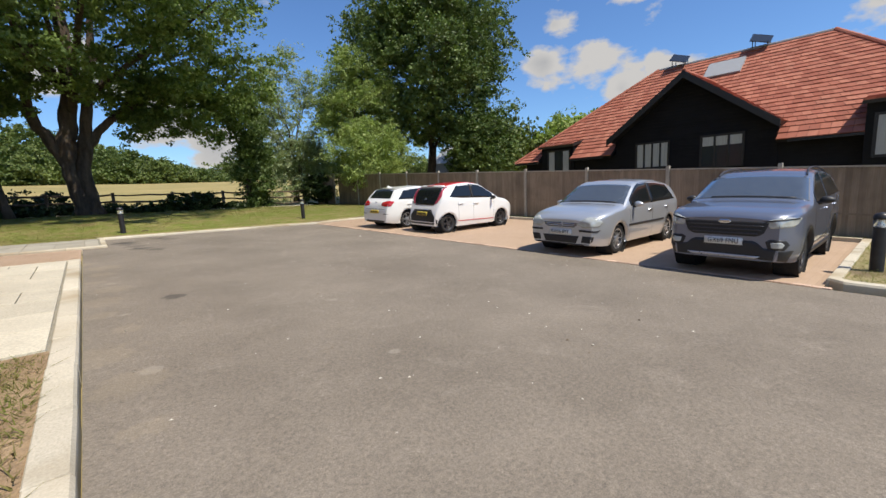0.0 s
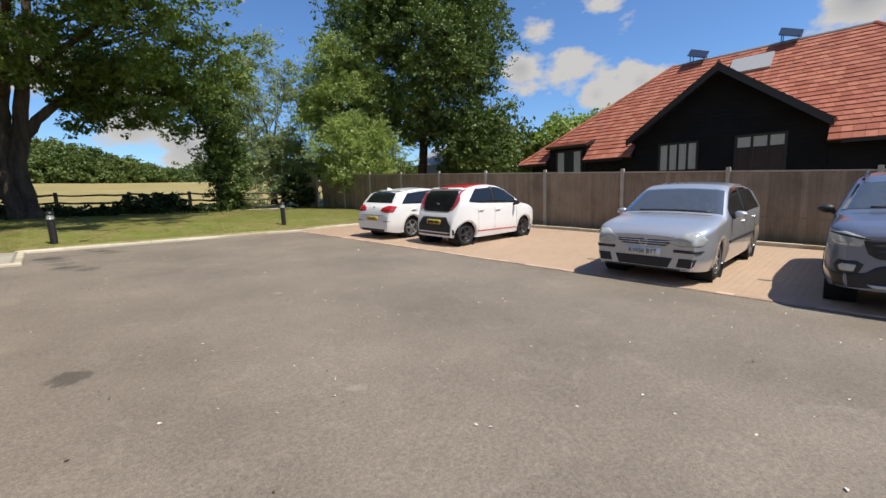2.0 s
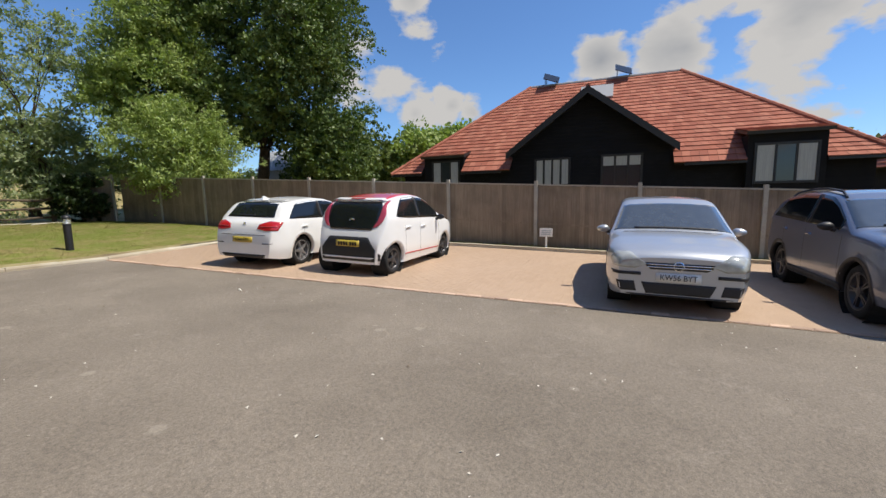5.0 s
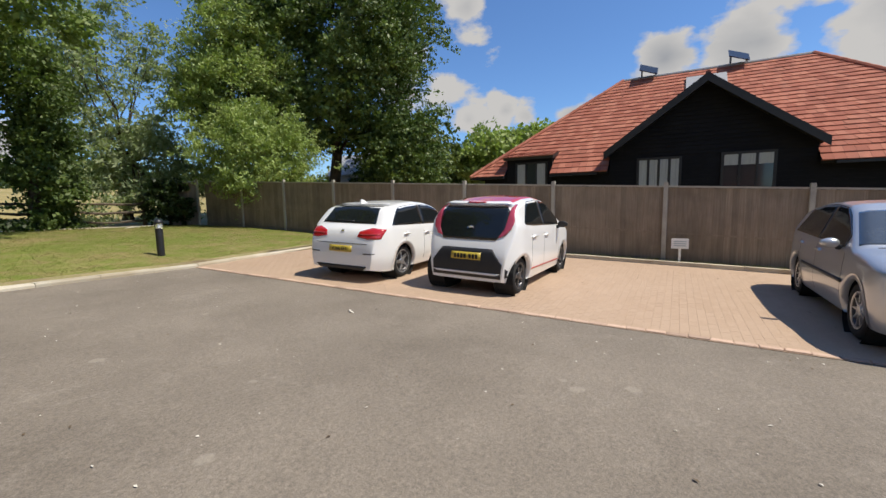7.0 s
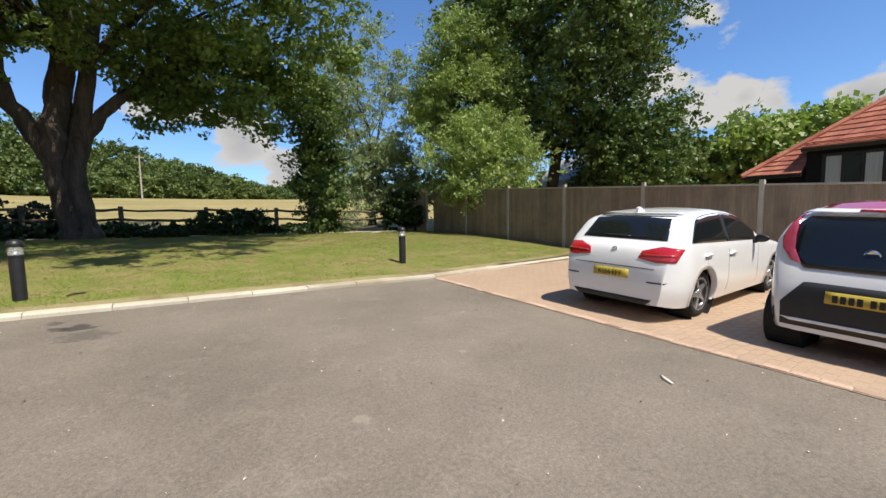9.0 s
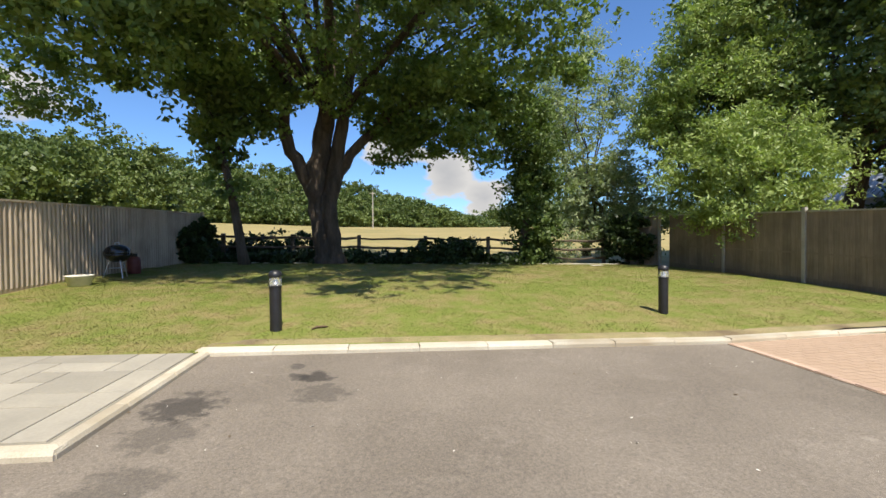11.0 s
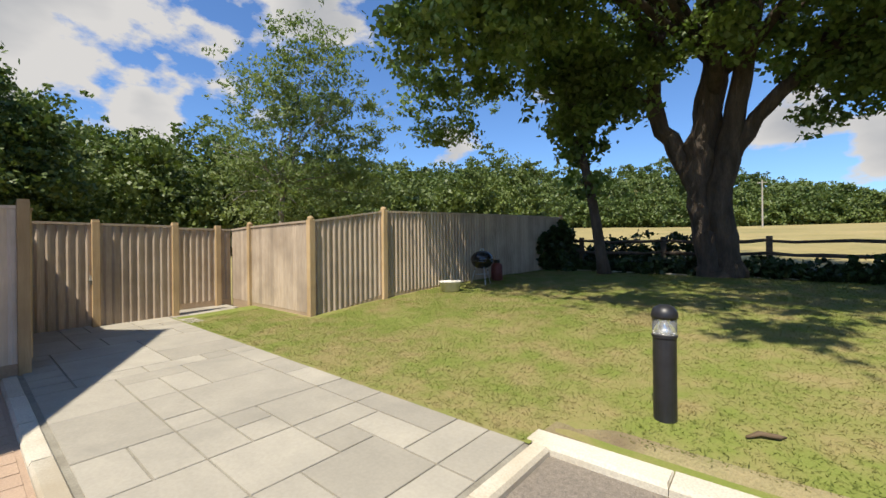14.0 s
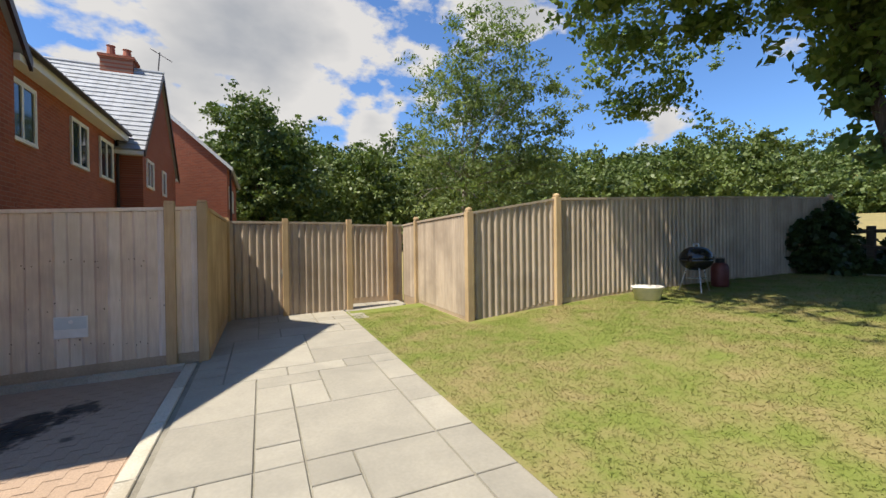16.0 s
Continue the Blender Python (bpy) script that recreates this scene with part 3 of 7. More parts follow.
xs_rail = [-7.5, -4.15, -1.45, 1.25, 4.05, 6.8, 9.5, 12.15]
for x in xs_rail:
    bm = bmesh.new()
    box(bm, -0.075, 0.075, -0.06, 0.06, rail_foot(x) - 0.2, rail_foot(x) + 1.2, 0.01)
    part("post", bm, m_rail, fence_f, at=Matrix.Translation((x - 4, 0, 0)))
for xa, xb in zip(xs_rail, xs_rail[1:]):
    for h in (0.30, 0.70, 1.08):
        bm = bmesh.new()
        pts, rad = [], []
        for k in range(6):
            s = k / 5
            pts.append((xa - 4 + (xb - xa) * s, -0.03 + random.uniform(-0.015, 0.015), rail_foot(xa + (xb - xa) * s) + h + random.uniform(-0.03, 0.03) - 0.05 * math.sin(math.pi * s)))
            rad.append(0.05 + random.uniform(-0.01, 0.01))
        tube(bm, pts, rad, 6)
        part("rail", bm, m_rail, fence_f)

# ---- buildings ----
def clay_tiles():
    k = Mat("red_clay_tile", 0.85, spec=0.2)
    g = k.N.new("ShaderNodeNewGeometry")
    tone = k.ramp(k.island(), [(0.0, (0.27, 0.09, 0.06)), (0.5, (0.34, 0.12, 0.08)), (1.0, (0.41, 0.165, 0.11))])
    w, fine = k.noise(1.3, 5, 0.65), k.noise(30, 3)
    col = k.mix(k.ramp(w, [(0.5, (0, 0, 0)), (0.75, (0.6, 0.6, 0.6))]), tone, (0.24, 0.10, 0.07))
    col = k.mix(0.3, col, k.ramp(fine, [(0.3, (0.3, 0.3, 0.3)), (0.7, (0.7, 0.7, 0.7))]), "OVERLAY")
    k.color(col).bump(fine, 0.3, 0.01)
    return k.m


m_tile = clay_tiles()
m_black = timber("black_weatherboard", (0.006, 0.006, 0.008), (0.012, 0.012, 0.014), grain=(10, 1, 10), vary=0.2)
m_blackframe = plain("black_stained_frame", (0.012, 0.012, 0.014), 0.5)
m_glass = plain("window_glass", (0.03, 0.035, 0.04), 0.04, 0.0, 0.05, 0.8)
m_curtain = mottled("pale_curtain", (0.42, 0.43, 0.42), (0.30, 0.31, 0.31), 5, 60, 0.9, stretch=(1, 8, 0.2))
m_white = plain("white_frame_paint", (0.78, 0.77, 0.74), 0.4)
m_lead = plain("grey_lead_sheet", (0.30, 0.31, 0.33), 0.55)
m_solar = plain("dark_solar_glass", (0.02, 0.025, 0.035), 0.12)


def courses(name, quad, mat, parent, step=0.30, tile=0.28, label=""):
    """A roof slope as overlapping tile courses. quad: eave left, eave right, ridge right, ridge left."""
    a, b, c, d = [Vector(p) for p in quad]
    nrm = (b - a).cross(d - a).normalized()
    if nrm.z < 0:
        nrm = -nrm
    rows = max(2, round(((d + c) / 2 - (a + b) / 2).length / step))
    vs, fs = [], []
    for r in range(rows):
        s0, s1 = r / rows, min(1.0, (r + 1.12) / rows)
        l0, r0, l1, r1 = a.lerp(d, s0), b.lerp(c, s0), a.lerp(d, s1), b.lerp(c, s1)
        wid = (r0 - l0).length
        n = max(1, round(wid / tile))
        for i in range(n):
            u0, u1 = i / n, (i + 0.975) / n
            lift = 0.045 + random.uniform(-0.006, 0.008)
            p = [l0.lerp(r0, u0) + nrm * lift, l0.lerp(r0, u1) + nrm * lift, l1.lerp(r1, u1) + nrm * 0.012, l1.lerp(r1, u0) + nrm * 0.012]
            q = [l0.lerp(r0, u0), l0.lerp(r0, u1)]
            o = len(vs)
            vs += p + q
            fs += [(o, o + 1, o + 2, o + 3), (o + 4, o + 5, o + 1, o)]
    ob = part(name, mesh_of(name, vs, fs, mat), None, parent, label)
    tagged(ob, kind="stuff")
    return ob


def slab_between(bm, quad, t):
    """A thin solid under a sloping quad."""
    a = [Vector(p) for p in quad]
    n = (a[1] - a[0]).cross(a[3] - a[0]).normalized()
    if n.z < 0:
        n = -n
    top, bot = [bm.verts.new(p - n * 0.004) for p in a], [bm.verts.new(p - n * t) for p in a]
    bm.faces.new(top)
    bm.faces.new(bot[::-1])
    for i in range(4):
        bm.faces.new((top[i], bot[i], bot[(i + 1) % 4], top[(i + 1) % 4]))


def window(parent, y0, y1, z0, z1, x, lights, frame_mat, curtain=None, out=-1, axis="y", blind=0.0, drawn=None):
    """A window in a wall across x (axis y) or across y (axis x); out is the way it faces."""
    def bx(u0, u1, z0, z1, d0, d1):
        d0, d1 = sorted((x + out * d0, x + out * d1))
        return (d0, d1, u0, u1, z0, z1) if axis == "y" else (u0, u1, d0, d1, z0, z1)
    w = part("window", boxes(bx(y0 - 0.05, y1 + 0.05, z0 - 0.05, z0, 0.0, 0.06), bx(y0 - 0.05, y1 + 0.05, z1, z1 + 0.05, 0.0, 0.05),
                             bx(y0 - 0.05, y0, z0, z1, 0.0, 0.05), bx(y1, y1 + 0.05, z0, z1, 0.0, 0.05)), frame_mat, parent)
    for i in range(lights):
        u0, u1 = y0 + (y1 - y0) * i / lights, y0 + (y1 - y0) * (i + 1) / lights
        part("pane", boxes(bx(u0 + 0.03, u1 - 0.03, z0 + 0.03, z1 - 0.03, 0.006, 0.016)), m_glass, w)
        part("casement", boxes(bx(u0, u0 + 0.035, z0, z1, 0.0, 0.04), bx(u1 - 0.035, u1, z0, z1, 0.0, 0.04),
                               bx(u0 + 0.035, u1 - 0.035, z0, z0 + 0.035, 0.0, 0.04), bx(u0 + 0.035, u1 - 0.035, z1 - 0.035, z1, 0.0, 0.04)), frame_mat, w)
        if curtain and (drawn is None or i in drawn):
            lo = z1 - 0.035 - (z1 - z0) * blind if blind else z0 + 0.04
            part("curtain", boxes(bx(u0 + 0.045, u1 - 0.045, lo, z1 - 0.04, 0.0165, 0.02)), curtain, w)
    return w


def weatherboards(parent, x, y0, y1, z0, z1, top=None):
    """Black boards, each lapped over the next, on a wall that faces -x; top(y) trims them under a gable."""
    z = z0
    while z < z1:
        a, b = y0, y1
        if top:
            while a < b and top(a) < z + 0.05:
                a += 0.05
            while b > a and top(b) < z + 0.05:
                b -= 0.05
        if b - a > 0.1:
            bm = bmesh.new()
            prism(bm, [(x - 0.035, z), (x - 0.008, z + 0.17), (x, z + 0.17), (x, z)], a, b, 1)
            part("board", bm, m_black, parent)
        z += 0.155


barn = thing("black_barn_house", Matrix.Translation((0, 0, 0)), "black weatherboarded single-storey barn with red tiled hipped roof", "building")
EV, RG, EX, RX = 2.72, 7.55, 19.95, 25.7
YL, YR = 16.2, -2.9
HL, HR = 10.35, 3.0
part("wall", boxes((20.45, 31.0, YR + 0.5, YL - 0.5, -0.5, EV + 0.05)), m_black, barn)
weatherboards(barn, 20.45, YR + 0.5, YL - 0.5, 0.9, EV)
front = ((EX, YR, EV), (EX, YL, EV), (RX, HL, RG), (RX, HR, RG))
bm = bmesh.new()
for q in (((EX, YR, EV), (EX, -0.9, EV), (20.6, -0.9, EV + 0.55), (20.6, YR + 0.6, EV + 0.55)), ((EX, 1.4, EV), (EX, 3.75, EV), (20.6, 3.75, EV + 0.55), (20.6, 1.4, EV + 0.55)),
          ((EX, 10.2, EV), (EX, 12.5, EV), (20.6, 12.5, EV + 0.55), (20.6, 10.2, EV + 0.55)), ((EX, 14.55, EV), (EX, YL, EV), (20.6, YL - 0.6, EV + 0.55), (20.6, 14.55, EV + 0.55))):
    slab_between(bm, q, 0.12)
for q in (((20.55, YR, EV), (20.55, YL, EV), (RX, HL, RG), (RX, HR, RG)), ((EX, YL, EV), (31.4, YL, EV), (RX, HL, RG), (RX, HL, RG - 0.001)), ((31.4, YR, EV), (EX, YR, EV), (RX, HR, RG - 0.001), (RX, HR, RG)),
          ((31.4, YL, EV), (31.4, YR, EV), (RX, HR, RG), (RX, HL, RG))):
    slab_between(bm, q, 0.12)
roof = part("roof", bm, m_black, barn)
ZC = 3.2
XC = EX + (ZC - EV) / (RG - EV) * (RX - EX)
UR, UL = YR + (HR - YR) * (ZC - EV) / (RG - EV), YL + (HL - YL) * (ZC - EV) / (RG - EV)
courses("tile_covering", ((XC, UR, ZC), (XC, UL, ZC), (RX, HL, RG), (RX, HR, RG)), m_tile, roof, label="red clay tile courses")
for ya, yb, ua, ub in ((YR, -0.9, UR, -0.9), (1.4, 3.75, 1.4, 3.75), (10.2, 12.5, 10.2, 12.5), (14.55, YL, 14.55, UL)):
    courses("tile_covering", ((EX, ya, EV), (EX, yb, EV), (XC, ub, ZC), (XC, ua, ZC)), m_tile, roof)
courses("tile_covering", ((31.4, YL, EV), (EX, YL, EV), (RX, HL, RG), (RX + 0.01, HL, RG)), m_tile, roof)
courses("tile_covering", ((EX, YR, EV), (31.4, YR, EV), (RX + 0.01, HR, RG), (RX, HR, RG)), m_tile, roof)


def ridge_tiles(parent, p, q, mat, r=0.11, n=None):
    p, q = Vector(p), Vector(q)
    n = n or max(2, round((q - p).length / 0.4))
    bm = bmesh.new()
    for i in range(n):
        a, b = p.lerp(q, i / n), p.lerp(q, (i + 1.05) / n)
        tube(bm, [a, b], [r, r * 0.88], 8)
    return part("ridge_tile_line", bm, mat, parent)


ridge_tiles(roof, (RX, HR, RG), (RX, HL, RG), m_lead, 0.09)
ridge_tiles(roof, (RX, HL, RG), (EX, YL, EV + 0.03), m_tile)
ridge_tiles(roof, (RX, HR, RG), (EX, YR, EV + 0.03), m_tile)
for ya, yb in ((YR, -0.9), (1.4, 3.4), (10.6, 12.5), (14.55, YL)):
    part("gutter", boxes((EX - 0.09, EX + 0.02, ya, yb, EV - 0.1, EV - 0.02)), m_blackframe, roof)


def roof_x(z):
    return EX + (z - EV) / (RG - EV) * (RX - EX)


# gable that stands forward of the roof
GY, GZ, GE, GW = 6.96, 5.9, 3.42, 3.36
bm = bmesh.new()
prism(bm, [(GY - GW + 0.15, 0.5), (GY + GW - 0.15, 0.5), (GY + GW - 0.15, GE), (GY, GZ - 0.12), (GY - GW + 0.15, GE)], 20.4, 21.5, 0)
gable = part("gable", bm, m_black, barn, "black boarded gable with small windows")
weatherboards(gable, 20.4, GY - GW + 0.15, GY + GW - 0.15, 0.9, GZ - 0.2, lambda y: GZ - 0.12 - (GZ - GE) / GW * abs(y - GY))
for s in (-1, 1):
    quad = ((19.75, GY + s * GW, GE), (roof_x(GE) + 0.1, GY + s * GW, GE), (roof_x(GZ) + 0.1, GY, GZ), (19.75, GY, GZ))
    bm = bmesh.new()
    slab_between(bm, quad, 0.14)
    g = part("gable_roof", bm, m_blackframe, barn)
    courses("tile_covering", quad, m_tile, g)
    bm = bmesh.new()
    d = Vector((0, s * GW, GE - GZ)).normalized()
    o = Vector((19.72, GY, GZ))
    nn = Vector((0, -d.z * s, abs(d.y)))
    vs = []
    for x in (19.70, 19.745):
        for t in (0, (GW * GW + (GZ - GE) ** 2) ** 0.5):
            for h in (-0.26, 0.03):
                vs.append(bm.verts.new((x, GY + d.y * t, GZ + d.z * t + h)))
    for q in ((0, 1, 3, 2), (4, 6, 7, 5), (0, 4, 5, 1), (2, 3, 7, 6), (0, 2, 6, 4), (1, 5, 7, 3)):
        bm.faces.new([vs[k] for k in q])
    part("bargeboard", bm, m_blackframe, barn)
ridge_tiles(barn, (19.75, GY, GZ + 0.02), (roof_x(GZ), GY, GZ + 0.02), m_tile, 0.09)
window(barn, 7.68, 9.12, 2.0, 3.13, 20.36, 4, m_blackframe, m_curtain)
window(barn, 4.86, 6.36, 1.9, 3.16, 20.36, 3, m_blackframe, m_curtain, blind=0.3)


def dormer(y0, y1, top, x, wy0, wy1, lights, blind=0.0, gap=0.5):
    dm = part("dormer", boxes((x, roof_x(top) + 0.3, y0 + 0.1, y1 - 0.1, 1.2, top - 0.12)), m_black, barn)
    xr = roof_x(top + 0.28) + 0.05
    quad = ((x - 0.25, y0, top - 0.03), (x - 0.25, y1, top - 0.03), (xr, y1, top + 0.28), (xr, y0, top + 0.28))
    bm = bmesh.new()
    slab_between(bm, quad, 0.12)
    part("dormer_roof", bm, m_blackframe, dm)
    courses("tile_covering", quad, m_tile, dm)
    window(dm, wy0, wy1, 1.9, top - gap, x - 0.002, lights, m_blackframe, m_curtain, blind=blind, drawn=(0, lights - 1))


dormer(12.4, 14.65, 3.56, 20.35, 12.75, 14.1, 3, gap=0.3)
dormer(-1.0, 1.5, 3.75, 20.0, -0.65, 1.15, 3)
dormer(-9.0, -6.5, 3.75, 20.0, -8.6, -6.9, 3)

# rooflight box and tilted panels on the ridge
for y0, y1, zlo, zhi in ((6.05, 7.6, 6.25, 7.05),):
    bm = bmesh.new()
    slab_between(bm, [Vector((roof_x(z) - 0.09, y, z + 0.09)) for z, y in ((zlo, y0), (zlo, y1), (zhi, y1), (zhi, y0))], 0.12)
    part("rooflight", bm, m_lead, barn, "grey roof box near the ridge")
for y in (5.6, 9.2):
    pn = thing("solar_panel", pose(25.5, y, RG + 0.1), "small dark tilted panel on a frame on the roof ridge", "solar panel", "panels on the ridge")
    bm = bmesh.new()
    box(bm, -0.36, 0.36, -0.42, 0.42, -0.02, 0.02, 0.005, m=pose(0, 0, 0.24, 22, -36, 0))
    part("panel", bm, m_solar, pn)
    for sx in (-0.2, 0.3):
        for sy, st in ((-0.3, 0.12 + sx * 0.6), (0.3, 0.34 + sx * 0.6)):
            bm = bmesh.new()
            tube(bm, [(sx, sy, -0.15), (sx, sy, st)], 0.02, 6)
            part("leg", bm, m_blackframe, pn)

wing = thing("red_roofed_wing", Matrix.Translation((30, -12, 0)), "red tiled roof of a further barn wing with brick chimney", "building")
part("wall", boxes((-3, 9, -9, 3.5, -0.5, 2.8)), m_black, wing)
q = ((-3.6, -9.5, 2.75), (-3.6, 4.2, 2.75), (2.5, 1.5, 6.6), (2.5, -9.5, 6.6))
bm = bmesh.new()
slab_between(bm, q, 0.12)
r2 = part("roof", bm, m_black, wing)
courses("tile_covering", q, m_tile, r2)
q = ((9.2, 4.2, 2.75), (-3.6, 4.2, 2.75), (2.5, 1.5, 6.6), (2.51, 1.5, 6.6))
bm = bmesh.new()
slab_between(bm, q, 0.12)
r2 = part("roof", bm, m_black, wing)
courses("tile_covering", q, m_tile, r2)


# ---- brick houses ----
def brickwork(name, across):
    k = Mat(name, 0.9, spec=0.2)
    br = k.N.new("ShaderNodeTexBrick")
    g = k.N.new("ShaderNodeNewGeometry")
    sep, com = k.N.new("ShaderNodeSeparateXYZ"), k.N.new("ShaderNodeCombineXYZ")
    k.L.new(g.outputs["Position"], sep.inputs[0])
    k.L.new(sep.outputs[across], com.inputs[0])
    k.L.new(sep.outputs["Z"], com.inputs[1])
    k.L.new(com.outputs[0], br.inputs["Vector"])
    br.inputs["Scale"].default_value = 1.0
    br.inputs["Brick Width"].default_value, br.inputs["Row Height"].default_value = 0.225, 0.075
    br.inputs["Mortar Size"].default_value = 0.006
    br.inputs["Color1"].default_value, br.inputs["Color2"].default_value = (0.34, 0.10, 0.055, 1), (0.25, 0.075, 0.045, 1)
    br.inputs["Mortar"].default_value = (0.30, 0.17, 0.12, 1)
    grain, stain = k.noise(60, 3), k.noise(0.8, 4)
    col = k.mix(0.35, br.outputs[0], k.ramp(grain, [(0.3, (0.3, 0.3, 0.3)), (0.7, (0.7, 0.7, 0.7))]), "OVERLAY")
    col = k.mix(k.ramp(stain, [(0.45, (0, 0, 0)), (0.75, (0.35, 0.35, 0.35))]), col, (0.36, 0.15, 0.10))
    k.color(col).bump(grain, 0.3, 0.005)
    inv = k.N.new("ShaderNodeInvert")
    k.L.new(br.outputs["Fac"], inv.inputs["Color"])
    k.bump(inv.outputs[0], 0.4, 0.008)
    return k.m


m_brick_x, m_brick_y = brickwork("red_brick_front", "X"), brickwork("red_brick_side", "Y")
m_slate = mottled("grey_slate", (0.29, 0.30, 0.315), (0.35, 0.36, 0.38), 2, 30, 0.6, 0.3, 0.004, vary=0.2)
m_pot = plain("terracotta_pot", (0.36, 0.12, 0.07), 0.8)
m_pipe = plain("brown_downpipe", (0.035, 0.02, 0.018), 0.4)


def gable_wing(house, xl, xr, yf, yb, ev, rz, over=0.12):
    """A wing with its gable facing +y, eaves along y."""
    xm = (xl + xr) / 2
    bm = bmesh.new()
    prism(bm, [(xl, -0.3), (xr, -0.3), (xr, ev), (xm, rz - 0.1), (xl, ev)], yb, yf, 1)
    part("wall", bm, m_brick_x, house)
    for s, xe in ((-1, xl), (1, xr)):
        quad = ((xe + s * 0.25, yb, ev - 0.22), (xe + s * 0.25, yf + over, ev - 0.22), (xm, yf + over, rz), (xm, yb, rz))
        bm = bmesh.new()
        slab_between(bm, quad, 0.1)
        rf = part("roof", bm, m_lead, house)
        courses("slate_covering", quad, m_slate, rf, 0.25, 0.3)
        vs, b2 = [], bmesh.new()
        for y in (yf + over - 0.03, yf + over + 0.02):
            for px, pz in ((xe + s * 0.27, ev - 0.25), (xm, rz)):
                for h in (-0.18, 0.03):
                    vs.append(b2.verts.new((px, y, pz + h)))
        for q in ((0, 1, 3, 2), (4, 6, 7, 5), (0, 4, 5, 1), (2, 3, 7, 6), (0, 2, 6, 4), (1, 5, 7, 3)):
            b2.faces.new([vs[k] for k in q])
        part("bargeboard", b2, m_pipe, house)
        part("soffit", boxes((min(xe, xe + s * 0.25), max(xe, xe + s * 0.25), yb, yf + over - 0.04, ev - 0.36, ev - 0.24)), m_white, house)
    ridge_tiles(house, (xm, yb, rz + 0.02), (xm, yf + over, rz + 0.02), m_slate, 0.08)


house = thing("brick_terrace_house", Matrix.Translation((0, 0, 0)), "red brick two-storey terrace with slate roof and white windows", "house")
HY = 11.5
part("wall", boxes((-15.4, -8.0, 5.0, HY, -0.3, 5.5)), m_brick_x, house)
quad = ((-15.5, HY + 0.35, 5.55), (-8.0, HY + 0.35, 5.55), (-8.0, 7.6, 7.4), (-15.5, 7.6, 7.4))
bm = bmesh.new()
slab_between(bm, quad, 0.1)
rf = part("roof", bm, m_lead, house)
courses("slate_covering", quad, m_slate, rf, 0.25, 0.3)
part("soffit", boxes((-15.4, -8.0, HY, HY + 0.34, 5.32, 5.5)), m_white, house)
bm = bmesh.new()
tube(bm, [(-15.4, HY + 0.4, 5.53), (-8.0, HY + 0.4, 5.53)], 0.06, 8)
part("gutter", bm, m_pipe, house)
bm = bmesh.new()
tube(bm, [(-15.28, HY + 0.08, 5.45), (-15.28, HY + 0.08, 0.3)], 0.045, 8)
part("downpipe", bm, m_pipe, house)
gable_wing(house, -21.0, -15.45, 12.2, 5.0, 5.25, 8.65)
gable_wing(house, -8.05, -2.43, 12.1, 2.0, 5.3, 8.7)
for x0, x1, n in ((-10.2, -9.25, 2), (-12.97, -12.0, 2), (-14.97, -13.95, 2)):
    window(house, x0, x1, 3.98, 5.06, HY + 0.002, n, m_white, out=1, axis="x")
window(house, -16.75, -15.9, 3.98, 4.85, 12.202, 2, m_white, out=1, axis="x")
window(house, -18.8, -18.3, 3.98, 4.85, 12.202, 1, m_white, out=1, axis="x")
chim = part("chimney", boxes((-18.7, -18.0, 10.4, 11.4, 8.0, 8.95), (-18.76, -17.94, 10.34, 11.46, 8.95, 9.05)), m_brick_x, house)
for y, h in ((10.65, 0.42), (11.15, 0.34)):
    bm = bmesh.new()
    lathe(bm, [(0.15, 9.05), (0.12, 9.05 + h), (0.15, 9.07 + h), (0.1, 9.09 + h)], 12, m=Matrix.Translation((-18.35, y, 0)))
    part("chimney_pot", bm, m_pot, chim)
bm = bmesh.new()
tube(bm, [(-18.3, 12.1, 8.3), (-18.3, 12.2, 9.5)], 0.02, 6)
tube(bm, [(-18.3, 11.9, 9.6), (-18.3, 12.6, 9.2)], 0.015, 6)
part("tv_aerial", bm, m_pipe, house, "thin television aerial on the gable")

house2 = thing("brick_house", Matrix.Translation((0, 0, 0)), "further red brick house with white verge", "house")
bm = bmesh.new()
prism(bm, [(6.0, -0.3), (14.2, -0.3), (14.2, 6.0), (10.1, 9.7), (6.0, 6.0)], -30.0, -22.0, 0)
part("wall", bm, m_brick_y, house2)
for s, ye in ((-1, 6.0), (1, 14.2)):
    quad = ((-30, ye + s * 0.25, 5.8), (-21.9, ye + s * 0.25, 5.8), (-21.9, 10.1, 9.75), (-30, 10.1, 9.75))
    bm = bmesh.new()
    slab_between(bm, quad, 0.1)
    rf = part("roof", bm, m_lead, house2)
    courses("slate_covering", quad, m_slate, rf, 0.25, 0.3)
    bm = bmesh.new()
    vs = []
    for x in (-21.93, -21.87):
        for py, pz in ((ye + s * 0.27, 5.78), (10.1, 9.77)):
            for h in (-0.16, 0.03):
                vs.append(bm.verts.new((x, py, pz + h)))
    for q in ((0, 1, 3, 2), (4, 6, 7, 5), (0, 4, 5, 1), (2, 3, 7, 6), (0, 2, 6, 4), (1, 5, 7, 3)):
        bm.faces.new([vs[k] for k in q])
    part("bargeboard", bm, m_white, house2)
bm = bmesh.new()
tube(bm, [(-22.1, 14.35, 5.7), (-22.1, 14.35, 0.3)], 0.05, 8)
part("downpipe", bm, m_pipe, house2)
for x in (-23.6, -25.6):
    window(house2, x - 0.5, x + 0.5, 3.9, 5.0, 14.202, 2, m_white, out=1, axis="x")

